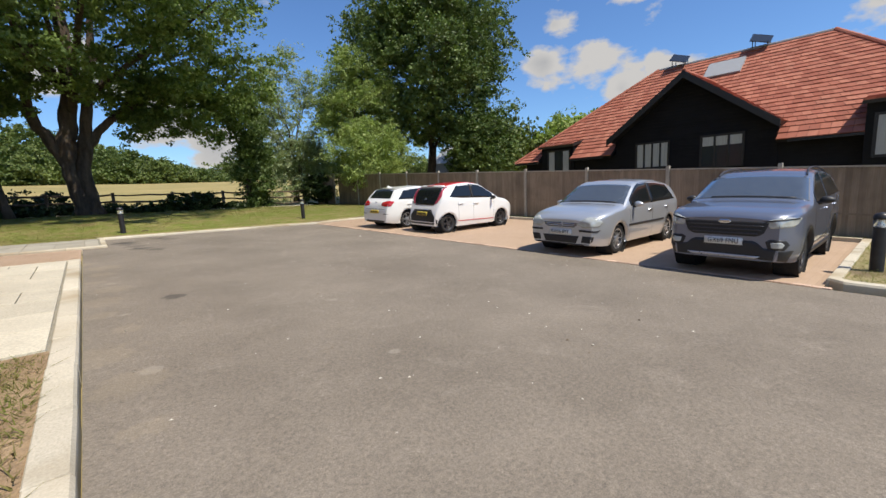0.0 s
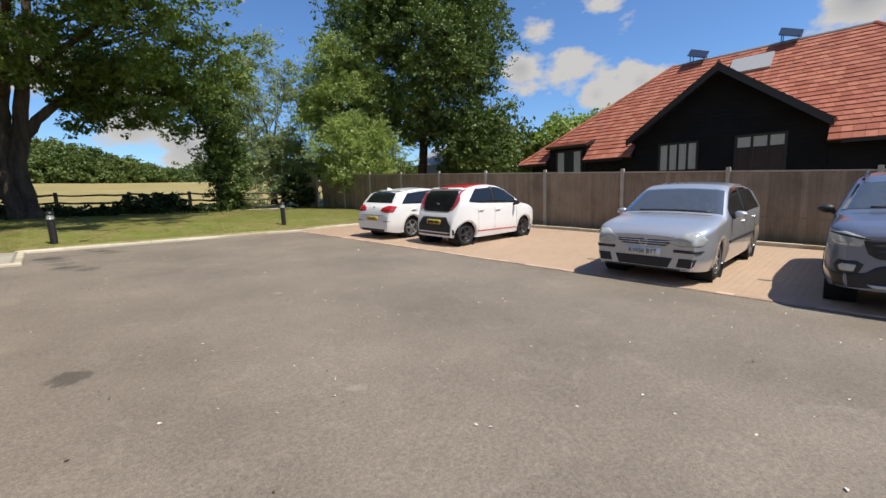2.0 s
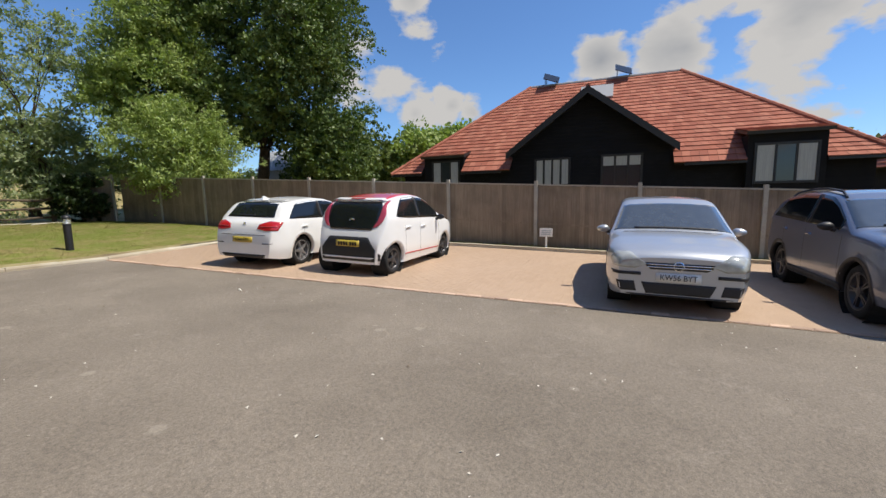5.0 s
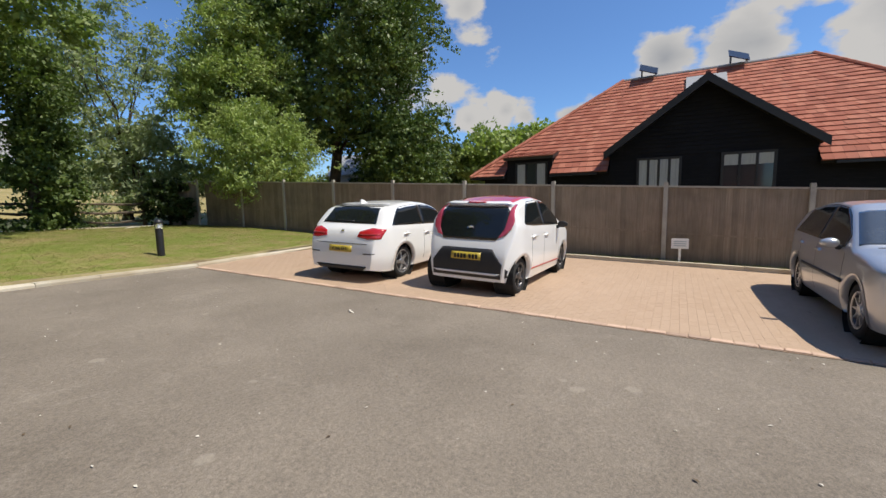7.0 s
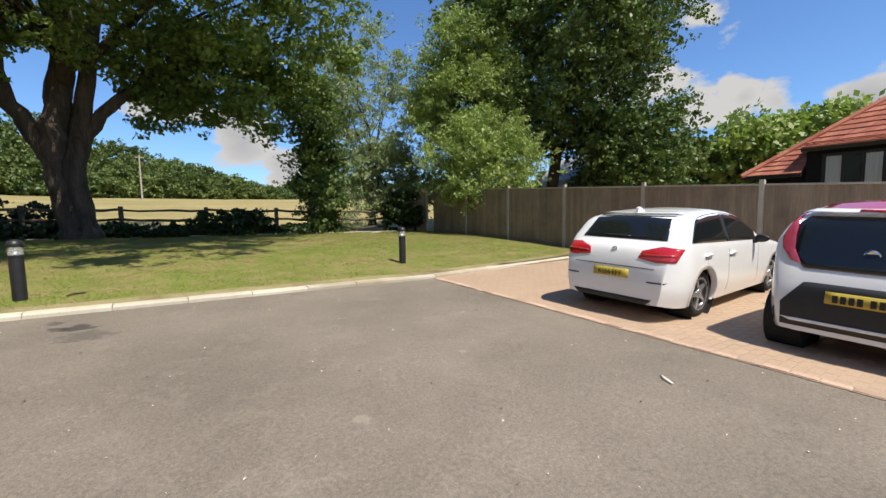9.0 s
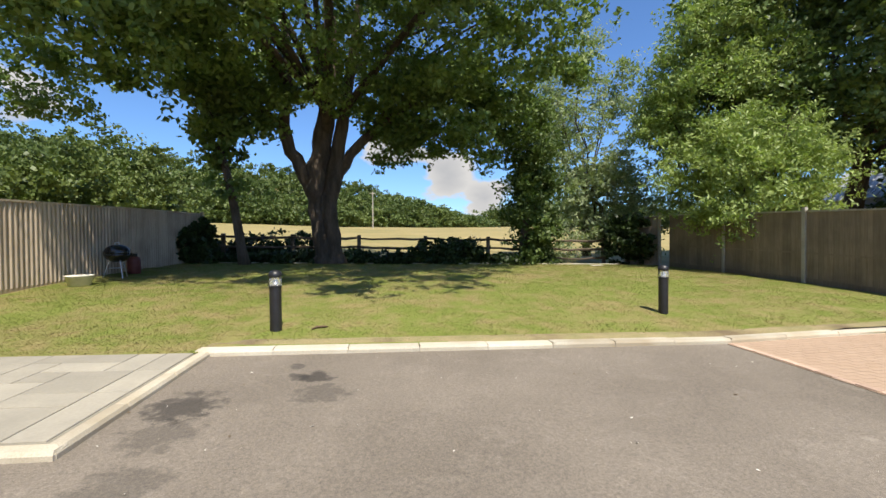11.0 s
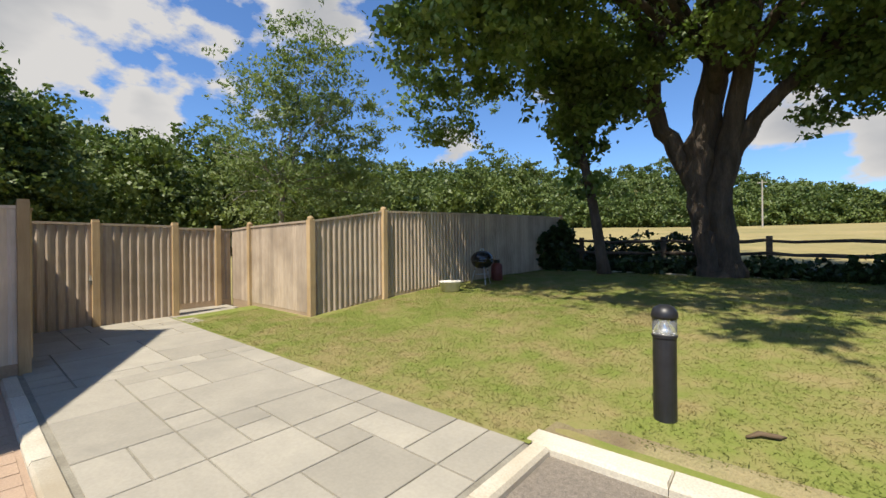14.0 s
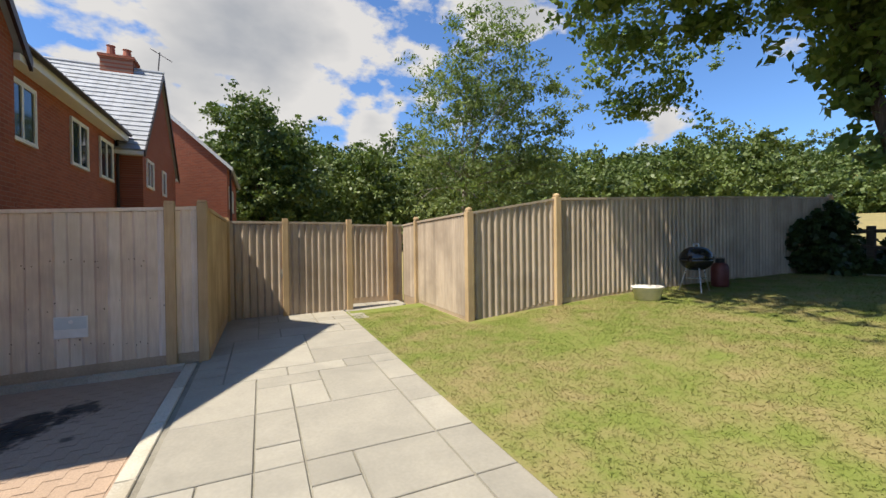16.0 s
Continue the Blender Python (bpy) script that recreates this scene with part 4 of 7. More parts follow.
# pale sheet-roofed shed far beyond the fence
shed = thing("metal_roofed_shed", Matrix.Translation((28.6, 30.6, field_z(28.6, 30.6))), "pale sheet-roofed shed glimpsed through the trees", "shed")
sz = 4.0 - field_z(28.6, 30.6)
part("body", boxes((-1.6, 1.6, -1.7, 1.7, -0.2, sz)), m_lead, shed)
m_sheet = plain("pale_sheet_metal", (0.52, 0.54, 0.56), 0.35, 0.2, 0.4)
bm = bmesh.new()
prism(bm, [(-1.8, sz - 0.1), (-1.75, sz - 0.16), (0.0, sz + 1.5), (1.75, sz - 0.16), (1.8, sz - 0.1), (0.0, sz + 1.62)], -1.9, 1.9, 1)
sroof = part("roof", bm, m_sheet, shed)
for i in range(9):
    bm = bmesh.new()
    y = -1.8 + i * 0.45
    tube(bm, [(-1.78, y, sz - 0.08), (0.0, y, sz + 1.64)], 0.03, 5)
    part("sheet_rib", bm, m_sheet, sroof)

# ---- trees ----
rng = np.random.default_rng(7)


def leaves(centers, radii, per, size, flat=0.75, aspect=0.62, rise=0.75, on_twig=16):
    """Leaf quads in flat twig pads round cluster centres: array (n, 4, 3)."""
    centers, radii = np.asarray(centers), np.asarray(radii)
    twigs = max(2, round(per / on_twig))
    idx = np.repeat(np.arange(len(centers)), twigs)
    k = len(idx)
    tw = centers[idx] + rng.normal(size=(k, 3)) * radii[idx][:, None] * np.array([0.6, 0.6, 0.6 * flat])
    pad = np.minimum(size * rng.uniform(1.0, 2.1, k), radii[idx] * 0.5)
    lie = rng.normal(size=(k, 3)) * 0.55 + np.array([0, 0, rise])
    j = np.repeat(np.arange(k), max(1, round(per / twigs)))
    n = len(j)
    p = tw[j] + rng.normal(size=(n, 3)) * pad[j][:, None] * np.array([1.0, 1.0, 0.55])
    u = rng.normal(size=(n, 3))
    u /= np.linalg.norm(u, axis=1)[:, None]
    w = rng.normal(size=(n, 3)) * 0.6 + lie[j]
    v = np.cross(w, u)
    v /= np.linalg.norm(v, axis=1)[:, None] + 1e-9
    s = size * rng.uniform(0.6, 1.35, n)[:, None]
    a, b = u * s, v * s * aspect
    return np.stack([p - a, p - 0.1 * a - b, p + a, p - 0.1 * a + b], axis=1)


def crown_points(n, center, r, lower=0.0, hollow=0.45, lump=0.35):
    """Cluster centres in an uneven ellipsoid shell; lower cuts the underside."""
    out = []
    c, r = np.array(center), np.array(r)
    while len(out) < n:
        d = rng.normal(size=3)
        d /= np.linalg.norm(d)
        k = 1 + lump * noise.noise(Vector(d * 2.1) + Vector(center)) + 0.5 * lump * noise.noise(Vector(d * 5.0) + Vector(center))
        rad = (hollow + (1 - hollow) * rng.random() ** 0.6) * k
        if d[2] * rad < -1 + lower:
            continue
        out.append(c + d * r * rad)
    return np.array(out)


def limb_paths(base, top, spread, n, r0, wob=0.4):
    """A trunk that divides, with limbs that reach towards points of the crown."""
    paths = []
    base, top = Vector(base), Vector(top)
    trunk = [base.lerp(top, s) + Vector((random.uniform(-1, 1), random.uniform(-1, 1), 0)) * wob * 0.3 * s for s in (0, 0.15, 0.4, 0.7, 1)]
    paths.append((trunk, [r0 * 1.35, r0, r0 * 0.88, r0 * 0.8, r0 * 0.7]))
    for i in range(n):
        g = spread[i % len(spread)]
        s0 = top.lerp(base, random.uniform(0, 0.15))
        e = Vector(g)
        mid = s0.lerp(e, 0.45) + Vector((random.uniform(-1, 1), random.uniform(-1, 1), random.uniform(0.2, 1.2))) * wob
        pts = [s0, s0.lerp(mid, 0.5) + Vector((0, 0, 0.3)) * wob, mid, mid.lerp(e, 0.55) + Vector((random.uniform(-1, 1), random.uniform(-1, 1), random.uniform(-.5, .5))) * wob * 0.6, e]
        r = r0 * random.uniform(0.22, 0.36)
        paths.append((pts, [r, r * 0.85, r * 0.6, r * 0.35, r * 0.1]))
        for _ in range(2):
            k = random.choice((2, 3))
            q = pts[k]
            f = e + Vector((random.uniform(-1, 1), random.uniform(-1, 1), random.uniform(-0.6, 0.8))) * (e - s0).length * 0.2
            paths.append(([q, q.lerp(f, 0.5) + Vector((0, 0, 0.2)), f], [r * 0.42, r * 0.28, r * 0.06]))
    return paths


def limb(knots, steps=4):
    """A limb through knots (x, y, z, radius), rounded off between them."""
    pts, rad = [], []
    k = [np.array(q, dtype=float) for q in knots]
    for i in range(len(k) - 1):
        a, b, c, d = k[max(i - 1, 0)], k[i], k[i + 1], k[min(i + 2, len(k) - 1)]
        for j in range(steps):
            t = j / steps
            q = 0.5 * (2 * b + (c - a) * t + (2 * a - 5 * b + 4 * c - d) * t * t + (3 * b - a - 3 * c + d) * t ** 3)
            q[:3] += rng.normal(size=3) * 0.12 * b[3]
            pts.append(Vector(q[:3]))
            rad.append(float(max(0.012, q[3] * rng.uniform(0.94, 1.07))))
    pts.append(Vector(k[-1][:3]))
    rad.append(float(k[-1][3]))
    return pts, rad


def tree(name, label, base, trunk_top, r0, crowns, mat_leaf, mat_bark, per, size, nlimb=9, category="tree", wob=0.5, flat=0.75, aspect=0.62, limb_z=0.0, stems=(), trunk=True):
    """crowns: (clusters, centre, radii, cluster radius, lower cut)."""
    t = thing(name, Matrix.Translation(base), label, category)
    inv = Vector(base)
    cl, rd = [], []
    for n, c, r, cr, low in crowns:
        pts = crown_points(n, c, r, low)
        cl.append(pts)
        rd.append(rng.uniform(0.6, 1.3, n) * cr)
    cl, rd = np.concatenate(cl), np.concatenate(rd)
    high = cl[cl[:, 2] > limb_z]
    ends = [high[i] for i in rng.choice(len(high), min(len(high), max(nlimb, 1) + 6), replace=False)]
    bm = bmesh.new()
    for pts, rr in limb_paths(base, trunk_top, ends, nlimb, r0, wob)[0 if trunk else 1:] + list(stems):
        tube(bm, [Vector(p) - inv for p in pts], rr, 9)
    part("trunk", bm, mat_bark, t, smooth=True)
    q = leaves(cl, rd, per, size, flat, aspect) - np.array(base)[None, None, :]
    ob = part("crown", fast_mesh("crown", q, 4, mat_leaf), None, t)
    return t


m_bark = mottled("oak_bark", (0.06, 0.045, 0.034), (0.13, 0.098, 0.072), 5, 30, 0.95, 1.0, 0.05, stretch=(1, 1, 0.25))
m_bark_pale = mottled("birch_bark", (0.35, 0.32, 0.28), (0.18, 0.15, 0.12), 4, 30, 0.9, 0.6, 0.02)
m_oakleaf = leafy("oak_leaf", (0.085, 0.14, 0.028), (0.15, 0.22, 0.05), (0.245, 0.32, 0.092), 0.32)
m_darkleaf = leafy("dark_oak_leaf", (0.055, 0.09, 0.024), (0.10, 0.155, 0.04), (0.17, 0.23, 0.065), 0.25)
m_bright = leafy("willow_leaf", (0.20, 0.265, 0.065), (0.29, 0.37, 0.10), (0.38, 0.45, 0.16), 0.35)
m_pale = leafy("silver_willow_leaf", (0.20, 0.255, 0.12), (0.30, 0.355, 0.185), (0.42, 0.46, 0.29), 0.45)
m_birch = leafy("birch_leaf", (0.11, 0.155, 0.05), (0.18, 0.23, 0.08), (0.27, 0.31, 0.13), 0.45)
m_ivyleaf = leafy("tree_ivy_leaf", (0.055, 0.09, 0.024), (0.095, 0.15, 0.04), (0.17, 0.225, 0.065), 0.35)
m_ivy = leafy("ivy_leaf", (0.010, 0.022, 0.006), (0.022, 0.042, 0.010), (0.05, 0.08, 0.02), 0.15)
m_wood = leafy("woodland_leaf", (0.045, 0.075, 0.018), (0.095, 0.14, 0.032), (0.175, 0.215, 0.058), 0.25, 0.07)

tree("oak_tree", "broad mature oak at the lawn's far edge, heavy dark limbs", (0.15, 28.6, 0.85), (0.1, 28.5, 7.2), 0.42,
     [(270, (-1.0, 27.0, 12.6), (9.3, 8.8, 6.7), 0.9, 0.45), (26, (0.4, 28.2, 8.8), (6.0, 4.6, 2.3), 0.7, 0.0), (26, (-3.0, 21.9, 7.3), (3.3, 1.9, 1.6), 0.55, 0.0), (84, (1.4, 19.9, 10.6), (6.6, 3.9, 2.4), 0.85, 0.0), (36, (1.2, 22.6, 8.6), (6.4, 2.8, 1.7), 0.75, 0.0), (20, (6.2, 25.6, 7.8), (3.4, 2.4, 1.2), 0.55, 0.0), (20, (0.3, 26.0, 8.1), (5.0, 1.8, 2.0), 0.6, 0.0), (22, (-5.0, 24.6, 7.7), (3.4, 3.0, 1.4), 0.6, 0.0), (30, (5.6, 27.5, 6.8), (2.8, 2.6, 1.9), 0.65, 0.0), (36, (-4.2, 21.0, 9.8), (2.4, 3.2, 1.5), 0.7, 0.0), (12, (-9.0, 27.4, 8.2), (2.2, 2.0, 2.0), 0.65, 0.0),
      (34, (4.4, 27.6, 6.7), (3.0, 1.4, 1.5), 0.5, 0.0), (30, (-2.9, 27.9, 7.2), (2.4, 1.5, 1.3), 0.5, 0.0), (12, (2.9, 28.6, 5.9), (1.1, 0.9, 0.9), 0.42, 0.0)],
     m_oakleaf, m_bark, 290, 0.088, 9, wob=0.9, limb_z=9.5, trunk=False,
     stems=[limb(((0.2, 28.6, 0.4, 0.8), (0.17, 28.6, 0.95, 0.6), (0.1, 28.6, 1.6, 0.53), (-0.08, 28.6, 2.7, 0.50), (-0.25, 28.6, 4.1, 0.46), (-0.15, 28.6, 5.4, 0.40), (0.1, 28.6, 7.0, 0.33), (0.3, 28.4, 10.0, 0.24), (0.2, 28.2, 14.0, 0.08))),
            limb(((0.45, 28.4, 0.6, 0.4), (0.36, 28.35, 1.7, 0.32), (0.22, 28.3, 3.2, 0.31), (0.45, 28.35, 4.6, 0.30), (0.8, 28.3, 7.0, 0.23), (1.4, 28.0, 10.5, 0.15), (1.8, 27.5, 14.0, 0.04))),
            limb(((-0.35, 28.6, 3.7, 0.32), (-0.85, 28.5, 4.7, 0.27), (-1.45, 28.4, 6.3, 0.22), (-1.25, 28.2, 9.2, 0.17), (-1.9, 27.6, 12.5, 0.06))),
            limb(((-1.4, 28.4, 6.0, 0.15), (-3.0, 27.2, 7.6, 0.12), (-5.0, 25.6, 8.6, 0.07), (-7.0, 24.3, 9.0, 0.02))),
            limb(((0.45, 28.4, 4.3, 0.24), (1.3, 28.3, 5.5, 0.19), (2.2, 28.0, 6.3, 0.16), (4.2, 27.2, 7.4, 0.1), (6.6, 26.4, 8.3, 0.03))),
            limb(((2.2, 28.0, 6.3, 0.11), (3.0, 28.2, 8.0, 0.09), (4.6, 28.4, 10.5, 0.03))),
            limb(((0.1, 28.5, 6.2, 0.2), (0.6, 26.0, 8.4, 0.15), (1.0, 23.0, 9.8, 0.1), (1.3, 19.8, 10.8, 0.03))),
            limb(((0.75, 28.2, 6.8, 0.15), (2.4, 26.4, 8.2, 0.12), (4.4, 23.6, 9.4, 0.08), (5.6, 21.0, 10.2, 0.02))),
            limb(((-1.3, 28.2, 8.0, 0.15), (-2.2, 25.5, 9.0, 0.12), (-3.3, 22.2, 8.6, 0.03)))])
tree("ivy_clad_tree", "slim leaning trunk wrapped in ivy beside the fence", (-2.65, 27.4, 0.9), (-3.4, 27.3, 5.2), 0.17,
     [(26, (-3.2, 27.3, 5.4), (0.6, 0.6, 2.2), 0.35, 0.0), (20, (-3.4, 27.3, 7.0), (2.2, 1.6, 1.4), 0.6, 0.0)], m_oakleaf, m_bark, 90, 0.12, 4)
tree("ivy_covered_tree", "dense dark ivy-covered tree by the field fence", (8.3, 29.0, 0.8), (8.4, 29.0, 4.0), 0.22,
     [(52, (8.6, 28.9, 2.9), (1.0, 0.8, 2.3), 0.42, 0.0), (44, (8.4, 29.2, 6.2), (1.3, 1.2, 2.4), 0.55, 0.0)], m_ivyleaf, m_bark, 230, 0.085, 6)
tree("silver_willow_tree", "loose silvery green willow behind the fence corner", (12.6, 32.0, 1.0), (12.6, 32.0, 4.2), 0.2,
     [(105, (12.6, 31.8, 7.0), (3.2, 2.6, 4.9), 0.6, 0.0), (45, (13.6, 30.6, 3.6), (2.4, 1.6, 2.6), 0.6, 0.0), (50, (10.6, 31.0, 4.2), (2.2, 1.4, 3.6), 0.6, 0.0)], m_pale, m_bark, 210, 0.1, 16, aspect=0.38)
tree("bright_willow_tree", "tall bright green willow behind the fence", (16.6, 28.4, 0.6), (16.4, 28.0, 4.5), 0.22,
     [(220, (15.9, 27.3, 7.4), (2.9, 2.7, 4.2), 0.66, 0.0)], m_bright, m_bark, 250, 0.085, 10, aspect=0.36)
tree("willow_bush", "rounded light green bush over the fence", (15.6, 25.8, 0.5), (15.6, 25.8, 2.2), 0.14,
     [(170, (15.15, 24.8, 3.9), (2.6, 2.4, 2.5), 0.52, 0.0)], m_bright, m_bark, 230, 0.08, 8, "bush", aspect=0.34)
tree("large_oak_tree", "tall dense dark green tree beyond the fence", (22.7, 28.0, 0.3), (22.6, 27.2, 5.0), 0.45,
     [(430, (22.0, 26.6, 10.8), (6.3, 6.4, 8.2), 0.95, 0.34), (60, (23.6, 22.4, 4.2), (2.6, 2.0, 2.6), 0.8, 0.0)], m_darkleaf, m_bark, 380, 0.098, 10, wob=0.7)
tree("green_tree", "green tree behind the barn", (30, 26, 0.3), (30, 26, 4), 0.3,
     [(110, (29, 25.5, 4.4), (4.5, 4.2, 2.8), 0.9, 0.0)], m_wood, m_bark, 130, 0.17, 6)
tree("green_tree", "green tree behind the barn roof", (33, 17.5, 0.3), (33, 17.5, 4), 0.3,
     [(120, (33, 19.0, 4.4), (3.4, 5.0, 3.0), 0.9, 0.0)], m_bright, m_bark, 120, 0.19, 6)
tree("birch_tree", "airy silver birch behind the pale fence", (-17.5, 25.0, 0.8), (-17.3, 24.9, 5.0), 0.16,
     [(110, (-18.0, 25.2, 7.6), (3.6, 3.0, 3.8), 0.8, 0.0), (50, (-15.2, 25.0, 9.2), (2.2, 2.0, 3.6), 0.6, 0.0), (60, (-17.0, 25.0, 4.8), (3.2, 2.4, 2.4), 0.7, 0.0), (46, (-15.8, 28.0, 7.6), (1.8, 2.0, 3.6), 0.6, 0.0), (24, (-15.6, 28.6, 4.6), (1.6, 2.0, 2.0), 0.55, 0.0)], m_birch, m_bark_pale, 100, 0.1, 26, aspect=0.4)
tree("dark_conifer_tree", "dense dark green tree behind the brick house", (-36, 15.8, 0.5), (-36, 15.8, 5), 0.3,
     [(170, (-36, 15.8, 7.8), (4.6, 4.2, 6.2), 0.9, 0.0)], m_wood, m_bark, 170, 0.17, 6)


def wood(name, label, spots, per, size, mat, n=34):
    """A stand of far trees as one sheet of leaf clumps and trunks."""
    cl, rd = [], []
    for x, y, z, r, h in spots:
        c = crown_points(n, (x, y, z + h * 0.52), (r, r, h * 0.5), 0.0, 0.6, 0.3)
        cl.append(c)
        rd.append(rng.uniform(0.7, 1.3, n) * r * 0.27)
    q = leaves(np.concatenate(cl), np.concatenate(rd), per, size, 0.8, 0.8)
    ob = new(name, fast_mesh(name, q, 4, mat))
    tagged(ob, label, "woodland", "", "stuff")


def wood_line(pts, n, r, h, jit):
    out = []
    for i in range(n):
        s = i / (n - 1) * (len(pts) - 1)
        k = min(int(s), len(pts) - 2)
        p = Vector(pts[k]).lerp(Vector(pts[k + 1]), s - k)
        x, y = p.x + random.uniform(-jit, jit), p.y + random.uniform(-jit, jit)
        out.append((x, y, far_land(x, y), r * random.uniform(0.7, 1.45), h * random.uniform(0.65, 1.2)))
    return out


wood("near_woods", "belt of green trees behind the houses and fence", wood_line([(-44, 14), (-40, 26), (-36, 38), (-30, 50), (-24, 62)], 26, 3.6, 9.4, 5), 130, 0.175, m_wood)
hill = []
for row, (back, tall) in enumerate(((-3, 0.42), (0, 0.9), (7, 1.0), (15, 1.0), (24, 1.05), (34, 1.05), (45, 1.1))):
    az = 92.0
    while az > -13:
        d = wood_edge(az) + back + random.uniform(-2, 2)
        az -= math.degrees((3.2 if row == 0 else 4.4) / d) * random.uniform(0.7, 1.3)
        x, y = 2 - math.sin(radians(az)) * d, 14 + math.cos(radians(az)) * d
        h = 8.8 * tall * random.uniform(0.75, 1.2) * min(1, (az + 17) / 12)
        hill.append((x, y, far_land(x, y) - 0.06 * h, (2.6 if row == 0 else 3.7) * random.uniform(0.8, 1.25), h))
wood("hill_woods", "wooded hillside of rounded trees beyond the field", hill, 60, 0.34, m_wood, 20)
wood("far_woods", "distant trees at the field's end", wood_line([(60, 270), (90, 260), (140, 250), (200, 200)], 22, 11, 13, 10), 110, 0.55, m_wood)
wood("side_woods", "trees beyond the barn", wood_line([(60, 60), (62, 20), (60, -20)], 16, 5, 6, 5), 150, 0.3, m_wood)

hedge = [(x, 29.0 + random.uniform(-0.25, 0.1), rail_foot(x) - 0.05, 0.45 + 0.2 * random.random(), 0.3 + 0.25 * random.random()) for x in np.arange(-4.2, 9.4, 0.9)]
hedge += [(x, 30.5 + random.uniform(-0.3, 0.5), rail_foot(x) - 0.1, 0.8 * random.uniform(0.7, 1.2), 1.15 * random.uniform(0.6, 1.25)) for x in np.arange(-12.5, -0.6, 0.8)]
hedge += [(x, 28.9, rail_foot(x), 0.75, 1.0) for x in (4.4, 5.1, 5.8)]
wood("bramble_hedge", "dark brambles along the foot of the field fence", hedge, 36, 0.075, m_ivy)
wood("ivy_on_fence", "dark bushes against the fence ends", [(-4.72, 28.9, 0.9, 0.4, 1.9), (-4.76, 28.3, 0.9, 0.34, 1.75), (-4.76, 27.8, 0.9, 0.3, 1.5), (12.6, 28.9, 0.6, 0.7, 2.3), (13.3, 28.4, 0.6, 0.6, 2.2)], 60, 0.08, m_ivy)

# ---- cars ----
from mathutils.bvhtree import BVHTree

m_tyre = mottled("tyre_rubber", (0.018, 0.018, 0.018), (0.03, 0.03, 0.03), 8, 60, 0.85, world=False)
m_alloy = plain("silver_alloy", (0.55, 0.56, 0.58), 0.3, 0.85)
m_darkalloy = plain("dark_alloy", (0.07, 0.07, 0.075), 0.35, 0.6)
m_trim = plain("black_plastic_trim", (0.018, 0.018, 0.02), 0.5)
m_carglass = plain("dark_car_glass", (0.010, 0.012, 0.013), 0.03, 0.0, 0.05, 0.6, 0.0)
# base colour and slight metal raised to imitate bright sky reflected in the screens
m_windscreen = plain("windscreen_glass", (0.075, 0.085, 0.092), 0.02, 0.15, 0.3, 1.0, 1.0)
m_redlens = plain("red_lamp_lens", (0.45, 0.012, 0.015), 0.08, 0, 0.2, 0.6, 1.0)
m_clearlens = plain("clear_lamp_lens", (0.48, 0.50, 0.48), 0.1, 0.2, 0.5, 0.5, 0.6)
m_pinklens = plain("faded_red_lamp_lens", (0.42, 0.05, 0.085), 0.1, 0, 0.3, 0.6, 0.8)
m_chrome = plain("chrome", (0.72, 0.73, 0.75), 0.1, 1.0)
m_plate_w = plain("white_plate", (0.72, 0.72, 0.70), 0.35)
m_plate_y = plain("yellow_plate", (0.46, 0.35, 0.05), 0.35)
m_ink = plain("black_lettering", (0.01, 0.01, 0.01), 0.5)
m_arch = plain("arch_liner", (0.008, 0.008, 0.008), 0.9)


def smooth_line(pts, k=0.05):
    xs, zs = np.array([p[0] for p in pts]), np.array([p[1] for p in pts])

    def f(x):
        o = np.linspace(-k, k, 9)
        e = min(1.0, max(0.0, min(x - xs[0], xs[-1] - x) / k))
        return float(np.mean(np.interp(x + o * e, xs, zs)))
    return f


